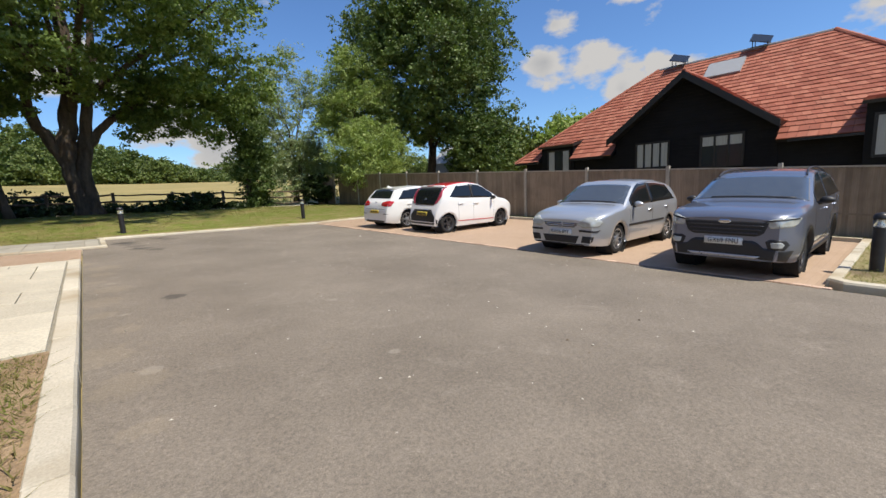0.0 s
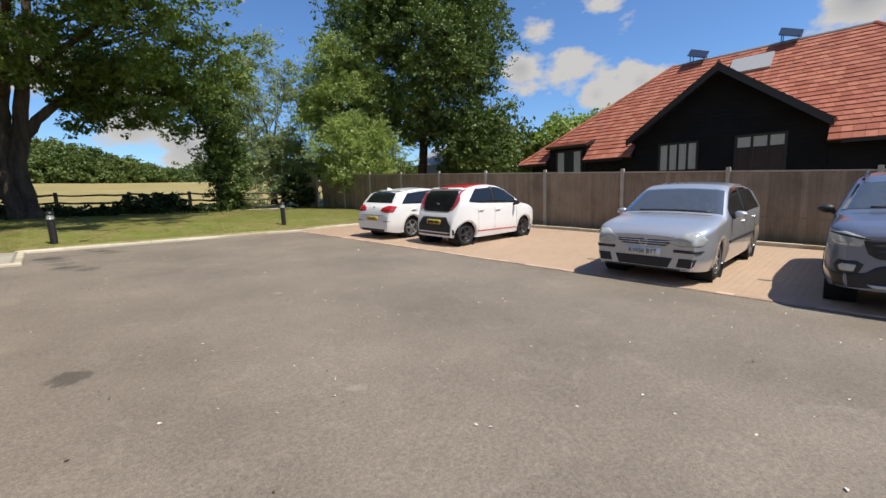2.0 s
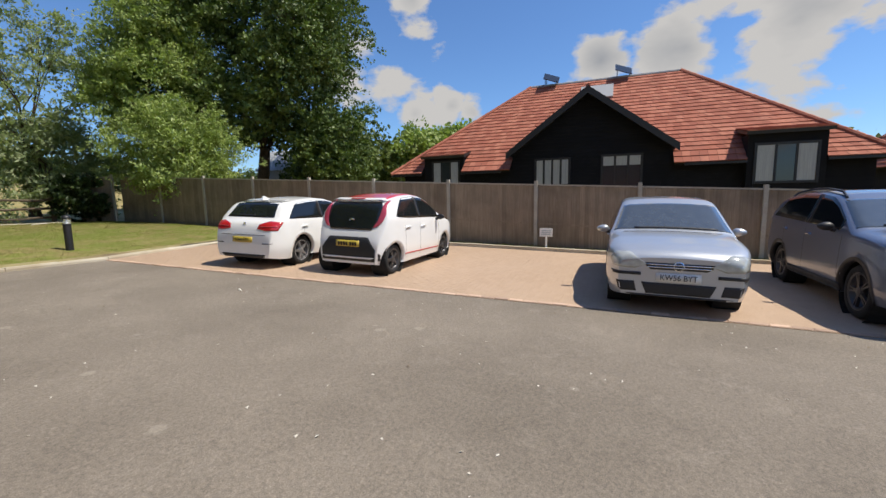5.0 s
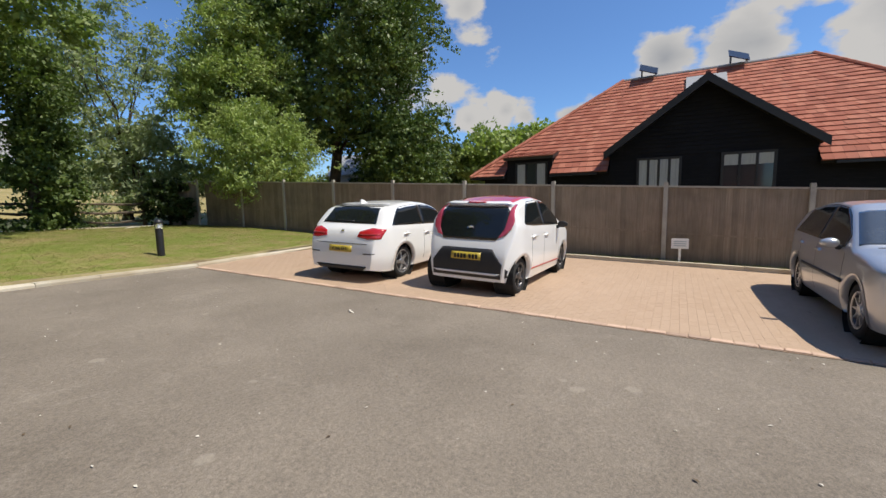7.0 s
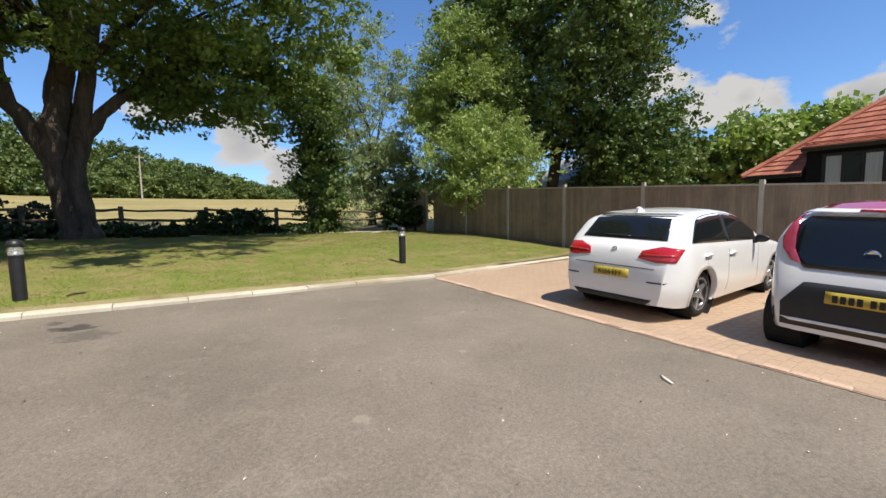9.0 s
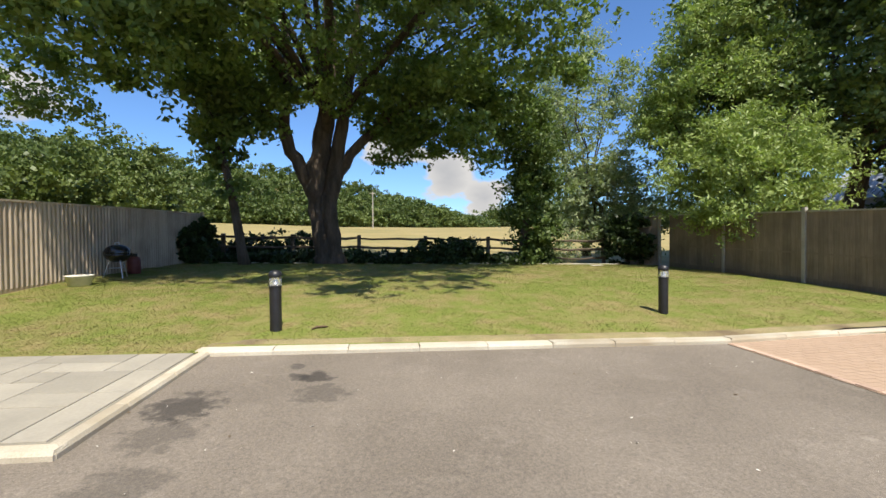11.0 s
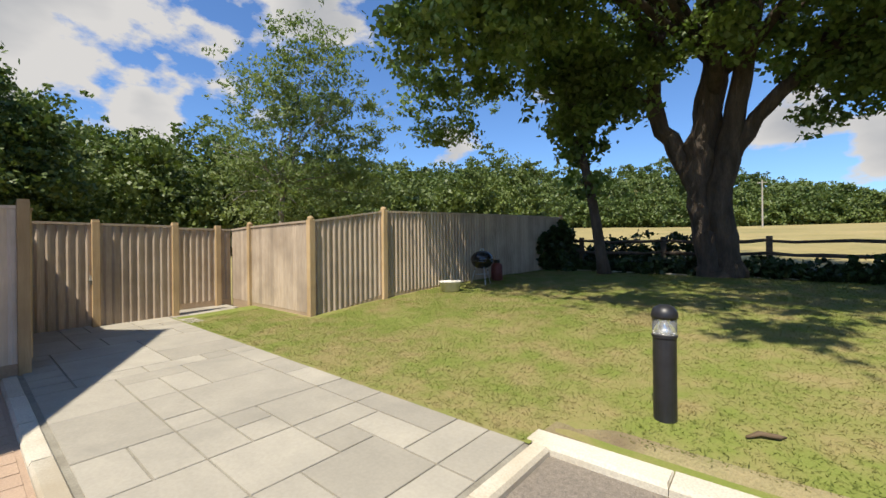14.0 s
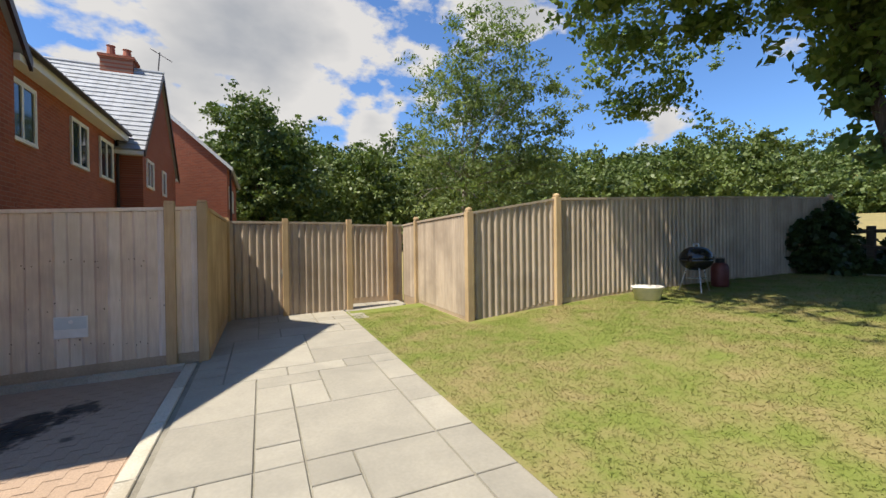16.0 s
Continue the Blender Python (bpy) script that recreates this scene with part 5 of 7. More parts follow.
class Car:
    """A car shell as sections along its length (nose at x = 0, tail at x = L); details are laid on the shell by rays."""

    def __init__(self, name, m, label, spec, paint):
        self.s, self.paint = spec, paint
        self.t = thing(name, m, label, "car", "parked cars")
        self.L, self.W, self.H = spec["L"], spec["W"] / 2, spec["H"]
        zs = spec.get("zs", 1.0)
        self.H *= zs
        self.top = smooth_line([(x, z * zs) for x, z in spec["top"]])
        self.belt = smooth_line([(x, z * zs) for x, z in spec["belt"]], 0.2)
        self.shell()

    def half(self, x):
        s, L = self.s, self.L
        w = self.W
        a, b = s.get("nose", 0.26), s.get("tail", 0.16)
        w *= 1 - a * max(0, 1 - x / 0.62) ** 2.4 - b * max(0, 1 - (L - x) / 0.55) ** 2.6
        return w

    def low(self, x):
        return self.s.get("sill", 0.2) + 0.04 * max(0, 1 - x / 0.5) ** 2 + 0.06 * max(0, 1 - (self.L - x) / 0.5) ** 2

    def width_at(self, x, z):
        w, zb, bl = self.half(x), self.low(x), self.belt(x)
        if z < 0.5:
            return w * (0.93 + 0.07 * math.sin(min(1, (z - zb) / (0.5 - zb)) * math.pi / 2))
        if z < bl:
            return w * (1 - 0.025 * ((z - 0.5) / (bl - 0.5)) ** 2)
        return w * (0.975 - self.s["tumble"] * ((z - bl) / (self.H - bl)) ** 0.92)

    def section(self, x):
        zt, zb = self.top(x), self.low(x)
        rc = min(0.11, (zt - zb) * 0.3)
        pts = [(0.0, zb), (self.width_at(x, zb) * 0.8, zb)]
        for k in range(15):
            z = zb + 0.01 + (zt - rc - zb - 0.01) * (k / 14)
            pts.append((self.width_at(x, z), z))
        wy, wz = pts[-1]
        ry = min(0.21, wy * 0.35)
        for k in range(1, 6):
            a = k / 5 * math.pi / 2
            pts.append((wy - ry * (1 - math.cos(a)), wz + (rc - 0.02) * math.sin(a)))
        ty, tz = pts[-1]
        for k in range(1, 6):
            u = 1 - k / 5
            pts.append((ty * u, tz + 0.02 * (1 - u * u)))
        return pts

    def shell(self):
        L = self.L
        xs = [0, 0.012, 0.03, 0.055, 0.085, 0.12, 0.16] + list(np.linspace(0.2, L - 0.2, 84)) + [L - 0.16, L - 0.12, L - 0.085, L - 0.055, L - 0.03, L - 0.012, L]
        rows = []
        for x in xs:
            half = self.section(x)
            rows.append([(x, y, z) for y, z in half] + [(x, -y, z) for y, z in half[-2:0:-1]])
        n = len(rows[0])
        v = [p for r in rows for p in r]
        f = [(i * n + j, i * n + (j + 1) % n, (i + 1) * n + (j + 1) % n, (i + 1) * n + j) for i in range(len(xs) - 1) for j in range(n)]
        f += [tuple(range(n)), tuple((len(xs) - 1) * n + j for j in reversed(range(n)))]
        self.bvh = BVHTree.FromPolygons([Vector(p) for p in v], f)
        ra = self.s["wheel"] + 0.045
        keep = []
        for q in f:
            c = sum((Vector(v[i]) for i in q), Vector()) / len(q)
            hole = any((c.x - ax) ** 2 + (c.z - self.s["wheel"]) ** 2 < (ra + 0.012) ** 2 for ax in self.s["axles"])
            if not (hole and (abs(c.y) > self.W * 0.55 or c.z < self.low(c.x) + 0.005)):
                keep.append(q)
        me = mesh_of("body", v, keep, self.paint, True)
        sh = bmesh.new()
        sh.from_mesh(me)
        for e in sh.edges:
            e.smooth = not (len(e.link_faces) == 2 and e.calc_face_angle(0) > 0.75)
        sh.to_mesh(me)
        sh.free()
        self.body = part("body", me, None, self.t)
        for ax in self.s["axles"]:
            for sd in (-1, 1):
                bm = bmesh.new()
                lip = []
                for k in range(33):
                    a = math.radians(-24 + 228 * k / 32)
                    ring = []
                    for r in (ra - 0.004, ra + 0.05):
                        p = self.hit((ax + r * math.cos(a), sd * 3, max(self.low(ax) + 0.02, self.s["wheel"] + r * math.sin(a))), (0, -sd, 0), 0.006)
                        ring.append(bm.verts.new(p))
                    p = ring[0].co.copy()
                    p.y -= sd * 0.07
                    ring.insert(0, bm.verts.new(p))
                    lip.append(ring)
                for p, q in zip(lip, lip[1:]):
                    for k in range(2):
                        bm.faces.new((p[k], p[k + 1], q[k + 1], q[k]))
                part("wheel_arch", bm, self.s.get("arch") or self.paint, self.t, smooth=True)
                bm = bmesh.new()
                lathe(bm, [(ra + 0.03, 0), (ra + 0.03, -0.32), (0.02, -0.32)], 24, caps=False)
                liner = part("arch_liner", bm, m_arch, self.t, at=pose(ax, sd * (self.W - 0.04), self.s["wheel"], -90 * sd, 0, 0))
                self.wheel(ax, sd)

    def wheel(self, ax, sd):
        r = self.s["wheel"]
        rim = r * self.s.get("rim", 0.68)
        at = pose(ax, sd * (self.W - 0.055), r, -90 * sd, 0, 0)
        wh = thing("wheel", at)
        wh.parent = self.t
        bm = bmesh.new()
        tw = self.s.get("tread", 0.19)
        lathe(bm, [(rim - 0.01, -tw), (r - 0.025, -tw), (r, -tw + 0.035), (r, -0.035), (r - 0.025, -0.004), (rim + 0.02, 0.0), (rim - 0.01, -0.015), (rim - 0.01, -tw)], 32, caps=False)
        part("tyre", bm, m_tyre, wh, smooth=True)
        bm = bmesh.new()
        lathe(bm, [(0.02, -0.12), (rim - 0.02, -0.12), (rim - 0.005, -0.02), (rim - 0.012, -0.008), (rim - 0.03, -0.02), (rim - 0.035, -0.1), (0.03, -0.1)], 28, caps=False)
        mat = self.s.get("alloy", m_alloy)
        part("rim_barrel", bm, m_darkalloy, wh, smooth=True)
        bm = bmesh.new()
        n = self.s.get("spokes", 5)
        lathe(bm, [(0.001, -0.005), (0.06, -0.012), (0.075, -0.04), (0.075, -0.09)], 16)
        for i in range(n):
            a = 2 * math.pi * i / n
            for da in ((-0.13, 0.13) if self.s.get("twin") else (0,)):
                w = 0.022 if self.s.get("twin") else (0.05 if n <= 5 else 0.02)
                vs = box(bm, 0.05, rim - 0.015, -w / 2, w / 2, -0.055, -0.018)
                mm = Matrix.Rotation(a + da, 4, "Z")
                for q in vs:
                    q.co.y *= 1.25 - 0.5 * (q.co.x / rim)
                    q.co = mm @ q.co
        ring = [(rim - 0.02, -0.03), (rim + 0.004, -0.03), (rim + 0.004, -0.004), (rim - 0.02, -0.012), (rim - 0.02, -0.03)]
        lathe(bm, ring, 28, caps=False)
        part("spokes", bm, mat, wh)

    def hit(self, o, d, off):
        loc, nrm, _, _ = self.bvh.ray_cast(Vector(o), Vector(d))
        d = Vector(d)
        if loc is None:
            loc, nrm, _, _ = self.bvh.find_nearest(Vector(o) + d * 3)
            loc, nrm = loc.copy(), -d
        if nrm.dot(d) > 0:
            nrm = -nrm
        return loc + nrm * off

    def patch(self, name, way, poly, mat, off=0.006, cols=14, rows=8, parent=None, label="", mirror=False, depth=0.012):
        """A panel with a rounded lie on the shell. way: side, top, front or rear; poly in the plane seen that way."""
        sides = (1, -1) if mirror else (1,)
        made = None
        for sd in sides:
            us = [p[0] for p in poly]
            lo_u, hi_u = min(us), max(us)
            bm = bmesh.new()
            grid, back = [], []
            for i in range(cols + 1):
                u = lo_u + (hi_u - lo_u) * (0.001 + 0.998 * i / cols)
                zs = []
                for (a, b), (c, e) in zip(poly, poly[1:] + poly[:1]):
                    if (a - u) * (c - u) <= 0 and a != c:
                        zs.append(b + (e - b) * (u - a) / (c - a))
                lo, hi = min(zs), max(zs)
                col, col2 = [], []
                for j in range(rows + 1):
                    w = lo + (hi - lo) * j / rows
                    if way == "side":
                        o, d = (u, 3 * sd, w), (0, -sd, 0)
                    elif way == "top":
                        o, d = (u, w * sd, 4), (0, 0, -1)
                    elif way == "front":
                        o, d = (-2, u * sd, w), (1, 0, 0)
                    else:
                        o, d = (self.L + 2, u * sd, w), (-1, 0, 0)
                    p = self.hit(o, d, off)
                    col.append(bm.verts.new(p))
                    col2.append(bm.verts.new(p + Vector(d) * depth))
                grid.append(col)
                back.append(col2)
            for i in range(cols):
                for j in range(rows):
                    bm.faces.new((grid[i][j], grid[i + 1][j], grid[i + 1][j + 1], grid[i][j + 1]))
                bm.faces.new((grid[i][0], back[i][0], back[i + 1][0], grid[i + 1][0]))
                bm.faces.new((grid[i][rows], grid[i + 1][rows], back[i + 1][rows], back[i][rows]))
            for j in range(rows):
                bm.faces.new((grid[0][j], grid[0][j + 1], back[0][j + 1], back[0][j]))
                bm.faces.new((grid[cols][j], back[cols][j], back[cols][j + 1], grid[cols][j + 1]))
            made = part(name, bm, mat, parent or self.t, label, True)
        return made

    def side_glass(self, x0, x1, pillar, tail_cut, drop=0.075):
        """Front and rear side windows under the roof line, parted by a dark pillar."""
        def hi(x):
            return min(self.top(x - 0.02) - drop, self.belt(x) + 0.02 + max(0, (x1 - x)) * tail_cut)
        for a, b in ((x0, pillar - 0.03), (pillar + 0.03, x1)):
            xs = np.linspace(a, b, 12)
            poly = [(x, self.belt(x) + 0.015) for x in xs] + [(x, max(self.belt(x) + 0.02, hi(x))) for x in xs[::-1]]
            self.patch("side_window", "side", poly, m_carglass, 0.004, 22, 6, mirror=True)
        poly = [(pillar - 0.03, self.belt(pillar) + 0.015), (pillar + 0.03, self.belt(pillar) + 0.015), (pillar + 0.03, hi(pillar)), (pillar - 0.03, hi(pillar))]
        self.patch("pillar_trim", "side", poly, m_trim, 0.004, 2, 6, mirror=True)

    def seam(self, x, z0, z1, slant=0.0):
        w = 0.006
        self.patch("door_seam", "side", [(x, z0), (x + w, z0), (x + slant + w, z1), (x + slant, z1)], m_trim, 0.0015, 3, 8, mirror=True, depth=0.004)

    def handle(self, x, z, mat):
        self.patch("door_handle", "side", [(x, z), (x + 0.2, z), (x + 0.19, z + 0.03), (x + 0.01, z + 0.03)], mat, 0.03, 6, 2, mirror=True, depth=0.03)

    def mirror(self, x, z, mat):
        for sd in (-1, 1):
            bm = bmesh.new()
            bmesh.ops.create_icosphere(bm, subdivisions=3, radius=1)
            for v in bm.verts:
                v.co = Vector((v.co.x * 0.07 if v.co.x < 0 else v.co.x * 0.02, v.co.y * 0.10, v.co.z * 0.062 * (1 - 0.2 * sd * v.co.y)))
            base = self.hit((x, 3 * sd, z), (0, -sd, 0), 0)
            mr = part("wing_mirror", bm, mat, self.t, smooth=True, at=pose(x - 0.02, base.y + sd * 0.12, z + 0.03))
            bm = bmesh.new()
            tube(bm, [(0, -sd * 0.17, -0.06), (0, -sd * 0.08, -0.05), (0, -sd * 0.05, -0.02)], [0.035, 0.03, 0.028], 8)
            part("mirror_stalk", bm, m_trim, mr)

    def plate(self, way, z, mat, text, w=0.52, h=0.112):
        ob = self.patch("number_plate", way, [(-w / 2, z), (w / 2, z), (w / 2, z + h), (-w / 2, z + h)], mat, 0.02, 6, 2, depth=0.02)
        x = self.hit((-2, 0, z + h / 2), (1, 0, 0), 0.0).x - 0.032 if way == "front" else self.hit((self.L + 2, 0, z + h / 2), (-1, 0, 0), 0.0).x + 0.032
        if text:
            fo = bpy.data.curves.new("plate_letters", "FONT")
            fo.body, fo.size, fo.align_x, fo.align_y = text, 0.105, "CENTER", "CENTER"
            fo.extrude = 0.001
            fo.materials.append(m_ink)
            t = new("plate_letters", fo)
            t.parent = ob
            t.matrix_basis = pose(x, 0, z + h / 2, 90, 0, -90 if way == "front" else 90) @ Matrix.Diagonal((0.86, 1, 1, 1))
        else:
            for i in range(7):
                y = -0.2 + i * 0.058 + (0.03 if i > 3 else 0)
                part("plate_character_bar", boxes((x - 0.002, x + 0.002, y, y + 0.04, z + 0.02, z + h - 0.02)), m_ink, ob)

    def badge(self, way, z, r, y=0.0):
        p = self.hit((-2 if way == "front" else self.L + 2, y, z), (1 if way == "front" else -1, 0, 0), 0)
        bm = bmesh.new()
        lathe(bm, [(r, 0), (r, 0.012), (r * 0.8, 0.018), (r * 0.76, 0.008), (0.001, 0.008)], 20)
        part("badge", bm, m_chrome, self.t, at=pose(p.x + (0.008 if way == "front" else -0.008), y, z, 0, -90 if way == "front" else 90, 0))

    def glass_top(self, x0, x1, name, inset=0.055):
        """Windscreen: the raked part of the top between two stations."""
        n = 12
        xs = np.linspace(x0, x1, n)
        def w(x):
            z = self.top(x)
            return max(0.2, self.width_at(x, max(z - 0.085, 0.3)) - inset)
        poly = [(x, -w(x)) for x in xs] + [(x, w(x)) for x in xs[::-1]]
        self.patch(name, "top", poly, m_windscreen, 0.005, 20, 14)


def paint(name, c, metal=0.0, rough=0.28, flake=False):
    k = Mat(name, rough, metal, 0.5)
    n = k.noise(3.0, 4, world=False)
    col = k.mix(0.18, c, k.ramp(n, [(0.3, tuple(x * 0.82 for x in c)), (0.75, tuple(min(1, x * 1.05) for x in c))]))
    if flake:
        col = k.mix(0.12, col, k.ramp(k.noise(700, 1, world=False), [(0.4, tuple(x * 0.7 for x in c)), (0.65, tuple(min(1, x * 1.3) for x in c))]))
    k.color(col)
    k.b.inputs["Coat Weight"].default_value, k.b.inputs["Coat Roughness"].default_value = 1.0, 0.05
    return k.m


p_silver = paint("silver_paint", (0.50, 0.52, 0.55), 0.55, 0.32, True)
p_slate = paint("slate_blue_grey_paint", (0.17, 0.19, 0.25), 0.5, 0.32, True)
p_white = paint("white_paint", (0.80, 0.80, 0.79), 0.0, 0.3)
p_white2 = paint("white_car_paint", (0.78, 0.78, 0.77), 0.0, 0.3)
p_red = paint("red_roof_paint", (0.5, 0.03, 0.035), 0.0, 0.3)


def car_at(x, y, turned, size=1.0, yaw=0.0):
    """Pose on the bays, following their slope; nose at x unless turned."""
    dx = (land(x + 3.2, y) - land(x + 0.8, y)) / 2.4
    dy = (land(x + 1.5, y + 0.8) - land(x + 1.5, y - 0.8)) / 1.6
    r = Matrix.Rotation(math.atan(dy), 4, "X") @ Matrix.Rotation(-math.atan(dx), 4, "Y")
    if turned:
        dx = (land(x - 0.8, y) - land(x - 3.2, y)) / 2.4
        r = Matrix.Rotation(math.atan(dy), 4, "X") @ Matrix.Rotation(-math.atan(dx), 4, "Y")
        m = Matrix.Translation((x, y, land(x - 1.0, y) + dx * 1.0 + 0.008)) @ r
    else:
        m = Matrix.Translation((x, y, land(x + 1.0, y) - dx * 1.0 + 0.008)) @ r
    m = m @ Matrix.Rotation(radians(yaw), 4, "Z") @ Matrix.Scale(size, 4)
    return m @ Matrix.Rotation(math.pi, 4, "Z") if turned else m


# silver hatchback, nose towards the yard
g = Car("silver_hatchback", car_at(7.68, 5.05, False, 1.02), "silver five-door hatchback parked nose-out on the paved bay",
        dict(L=4.2, W=1.76, zs=1.025, H=1.51, tumble=0.24, wheel=0.315, axles=(0.87, 3.45), belt=[(0, 0.88), (1.2, 0.93), (4.2, 1.0)], spokes=9, rim=0.66, nose=0.19, tail=0.14,
             top=[(0, 0.74), (0.03, 0.785), (0.1, 0.825), (0.3, 0.885), (0.7, 0.955), (1.08, 1.0), (1.74, 1.40), (1.95, 1.475), (2.45, 1.51), (3.0, 1.495), (3.5, 1.43), (3.72, 1.37), (3.98, 1.02), (4.1, 0.92), (4.18, 0.8), (4.2, 0.5)]), p_silver)
g.glass_top(1.13, 1.74, "windscreen")
g.side_glass(1.36, 3.72, 2.42, 1.3)
g.patch("bonnet_seam", "top", [(1.04, -0.66), (1.055, -0.66), (1.055, 0.66), (1.04, 0.66)], m_trim, 0.003, 2, 10, depth=0.004)
g.patch("headlight", "front", [(0.37, 0.665), (0.52, 0.605), (0.78, 0.615), (0.82, 0.70), (0.77, 0.80), (0.58, 0.815)], m_clearlens, 0.006, 12, 6, mirror=True)
g.patch("grille", "front", [(-0.43, 0.69), (-0.33, 0.60), (0.33, 0.60), (0.43, 0.69)], m_trim, 0.005, 16, 5)
for z in (0.625, 0.66):
    g.patch("grille_bar", "front", [(-0.38, z), (0.38, z), (0.39, z + 0.014), (-0.39, z + 0.014)], m_chrome, 0.016, 14, 1)
g.patch("lower_grille", "front", [(-0.43, 0.425), (-0.40, 0.275), (0.40, 0.275), (0.43, 0.425)], m_trim, 0.005, 14, 4)
g.patch("side_intake", "front", [(0.49, 0.43), (0.485, 0.295), (0.70, 0.295), (0.74, 0.43)], m_trim, 0.005, 8, 4, mirror=True)
g.patch("bumper_strip", "front", [(0.44, 0.555), (0.44, 0.515), (0.78, 0.515), (0.80, 0.555)], m_trim, 0.014, 12, 2, mirror=True)
g.patch("lower_lip", "front", [(-0.70, 0.265), (-0.66, 0.215), (0.66, 0.215), (0.70, 0.265)], m_trim, 0.01, 16, 2)
g.plate("front", 0.445, m_plate_w, "KW56 BYT")
g.badge("front", 0.65, 0.065)
g.mirror(1.5, 0.98, p_silver)
for x in (1.30, 2.42, 3.25):
    g.seam(x, 0.28, 0.92)
g.handle(2.2, 0.84, p_silver)
g.handle(3.12, 0.86, p_silver)
g.patch("side_moulding", "side", [(1.25, 0.56), (3.05, 0.56), (3.05, 0.60), (1.25, 0.60)], m_trim, 0.014, 20, 1, mirror=True)
g.patch("rear_light", "rear", [(0.52, 0.74), (0.80, 0.72), (0.8, 0.92), (0.6, 0.93)], m_redlens, 0.006, 8, 5, mirror=True)
g.patch("rear_window", "rear", [(-0.56, 1.03), (0.56, 1.03), (0.5, 1.30), (-0.5, 1.30)], m_carglass, 0.005, 12, 8)

g.patch("wiper", "top", [(1.14, -0.62), (1.16, -0.62), (1.16, 0.5), (1.14, 0.5)], m_trim, 0.02, 2, 12)
# slate-grey crossover
k = Car("grey_crossover_car", car_at(7.6, 2.02, False), "dark blue-grey crossover parked nose-out on the paved bay",
        dict(L=4.52, W=1.84, zs=1.02, H=1.69, tumble=0.23, wheel=0.355, axles=(0.9, 3.59), belt=[(0, 1.0), (1.2, 1.07), (4.5, 1.2)], spokes=5, twin=True, rim=0.7, sill=0.26, nose=0.24, tail=0.14, alloy=m_darkalloy, arch=m_trim,
             top=[(0, 0.93), (0.03, 0.98), (0.1, 1.02), (0.35, 1.07), (0.8, 1.115), (1.12, 1.145), (1.85, 1.53), (2.1, 1.62), (2.6, 1.67), (3.2, 1.67), (3.85, 1.6), (4.05, 1.54), (4.32, 1.18), (4.44, 1.02), (4.5, 0.85), (4.52, 0.6)]), p_slate)
k.glass_top(1.18, 1.88, "windscreen")
k.side_glass(1.45, 4.08, 2.55, 1.1)
k.patch("grille", "front", [(-0.57, 0.88), (-0.53, 0.74), (-0.44, 0.67), (0.44, 0.67), (0.53, 0.74), (0.57, 0.88), (0.4, 0.895), (-0.4, 0.895)], m_trim, 0.008, 22, 8)
for z in (0.70, 0.76, 0.82):
    hw = 0.44 + (z - 0.70) * 0.6
    k.patch("grille_bar", "front", [(-hw, z), (hw, z), (hw, z + 0.018), (-hw, z + 0.018)], m_darkalloy, 0.02, 16, 1)
k.patch("headlight", "front", [(0.53, 0.905), (0.58, 0.80), (0.84, 0.82), (0.88, 0.95), (0.72, 0.97)], m_clearlens, 0.006, 12, 6, mirror=True)
k.patch("headlight_shade", "front", [(0.50, 0.905), (0.52, 0.885), (0.86, 0.935), (0.86, 0.955)], m_trim, 0.012, 10, 2, mirror=True)
k.patch("fog_light_bezel", "front", [(0.54, 0.60), (0.58, 0.48), (0.76, 0.48), (0.80, 0.56), (0.76, 0.63), (0.60, 0.64)], m_trim, 0.008, 12, 6, mirror=True)
k.patch("fog_light", "front", [(0.60, 0.59), (0.62, 0.51), (0.73, 0.51), (0.75, 0.56), (0.72, 0.60)], m_clearlens, 0.014, 8, 5, mirror=True)
k.patch("lower_bumper", "front", [(-0.84, 0.47), (-0.78, 0.29), (0.78, 0.29), (0.84, 0.47), (0.52, 0.50), (0.42, 0.60), (-0.42, 0.60), (-0.52, 0.50)], m_trim, 0.008, 26, 6)
k.patch("skid_plate", "front", [(-0.5, 0.37), (-0.46, 0.33), (0.46, 0.33), (0.5, 0.37)], m_alloy, 0.016, 14, 2)
k.plate("front", 0.525, m_plate_w, "GX69 FNU")
k.patch("badge_oval", "front", [(-0.09, 0.885), (-0.06, 0.855), (0.06, 0.855), (0.09, 0.885), (0.06, 0.915), (-0.06, 0.915)], m_chrome, 0.015, 8, 3)
k.mirror(1.62, 1.13, m_trim)
for x in (1.36, 2.55, 3.45):
    k.seam(x, 0.36, 1.06)
k.handle(2.3, 0.98, p_slate)
k.handle(3.3, 1.0, p_slate)
k.patch("sill_cladding", "side", [(1.28, 0.29), (3.18, 0.29), (3.18, 0.40), (1.28, 0.40)], m_trim, 0.014, 20, 3, mirror=True)
for sd in (-1, 1):
    bm = bmesh.new()
    tube(bm, [(x, sd * (k.width_at(x, k.top(x) - 0.1) - 0.1), k.top(x) + (0.012 if 2.05 < x < 3.8 else -0.02)) for x in np.linspace(1.95, 3.9, 12)], 0.018, 6)
    part("roof_rail", bm, m_darkalloy, k.t)
k.patch("rear_window", "rear", [(-0.6, 1.22), (0.6, 1.22), (0.54, 1.5), (-0.54, 1.5)], m_carglass, 0.005, 12, 8)
k.patch("rear_light", "rear", [(0.5, 0.98), (0.84, 0.96), (0.84, 1.12), (0.6, 1.14)], m_redlens, 0.006, 8, 5, mirror=True)

k.patch("wiper", "top", [(1.2, -0.66), (1.22, -0.66), (1.22, 0.55), (1.2, 0.55)], m_trim, 0.02, 2, 12)
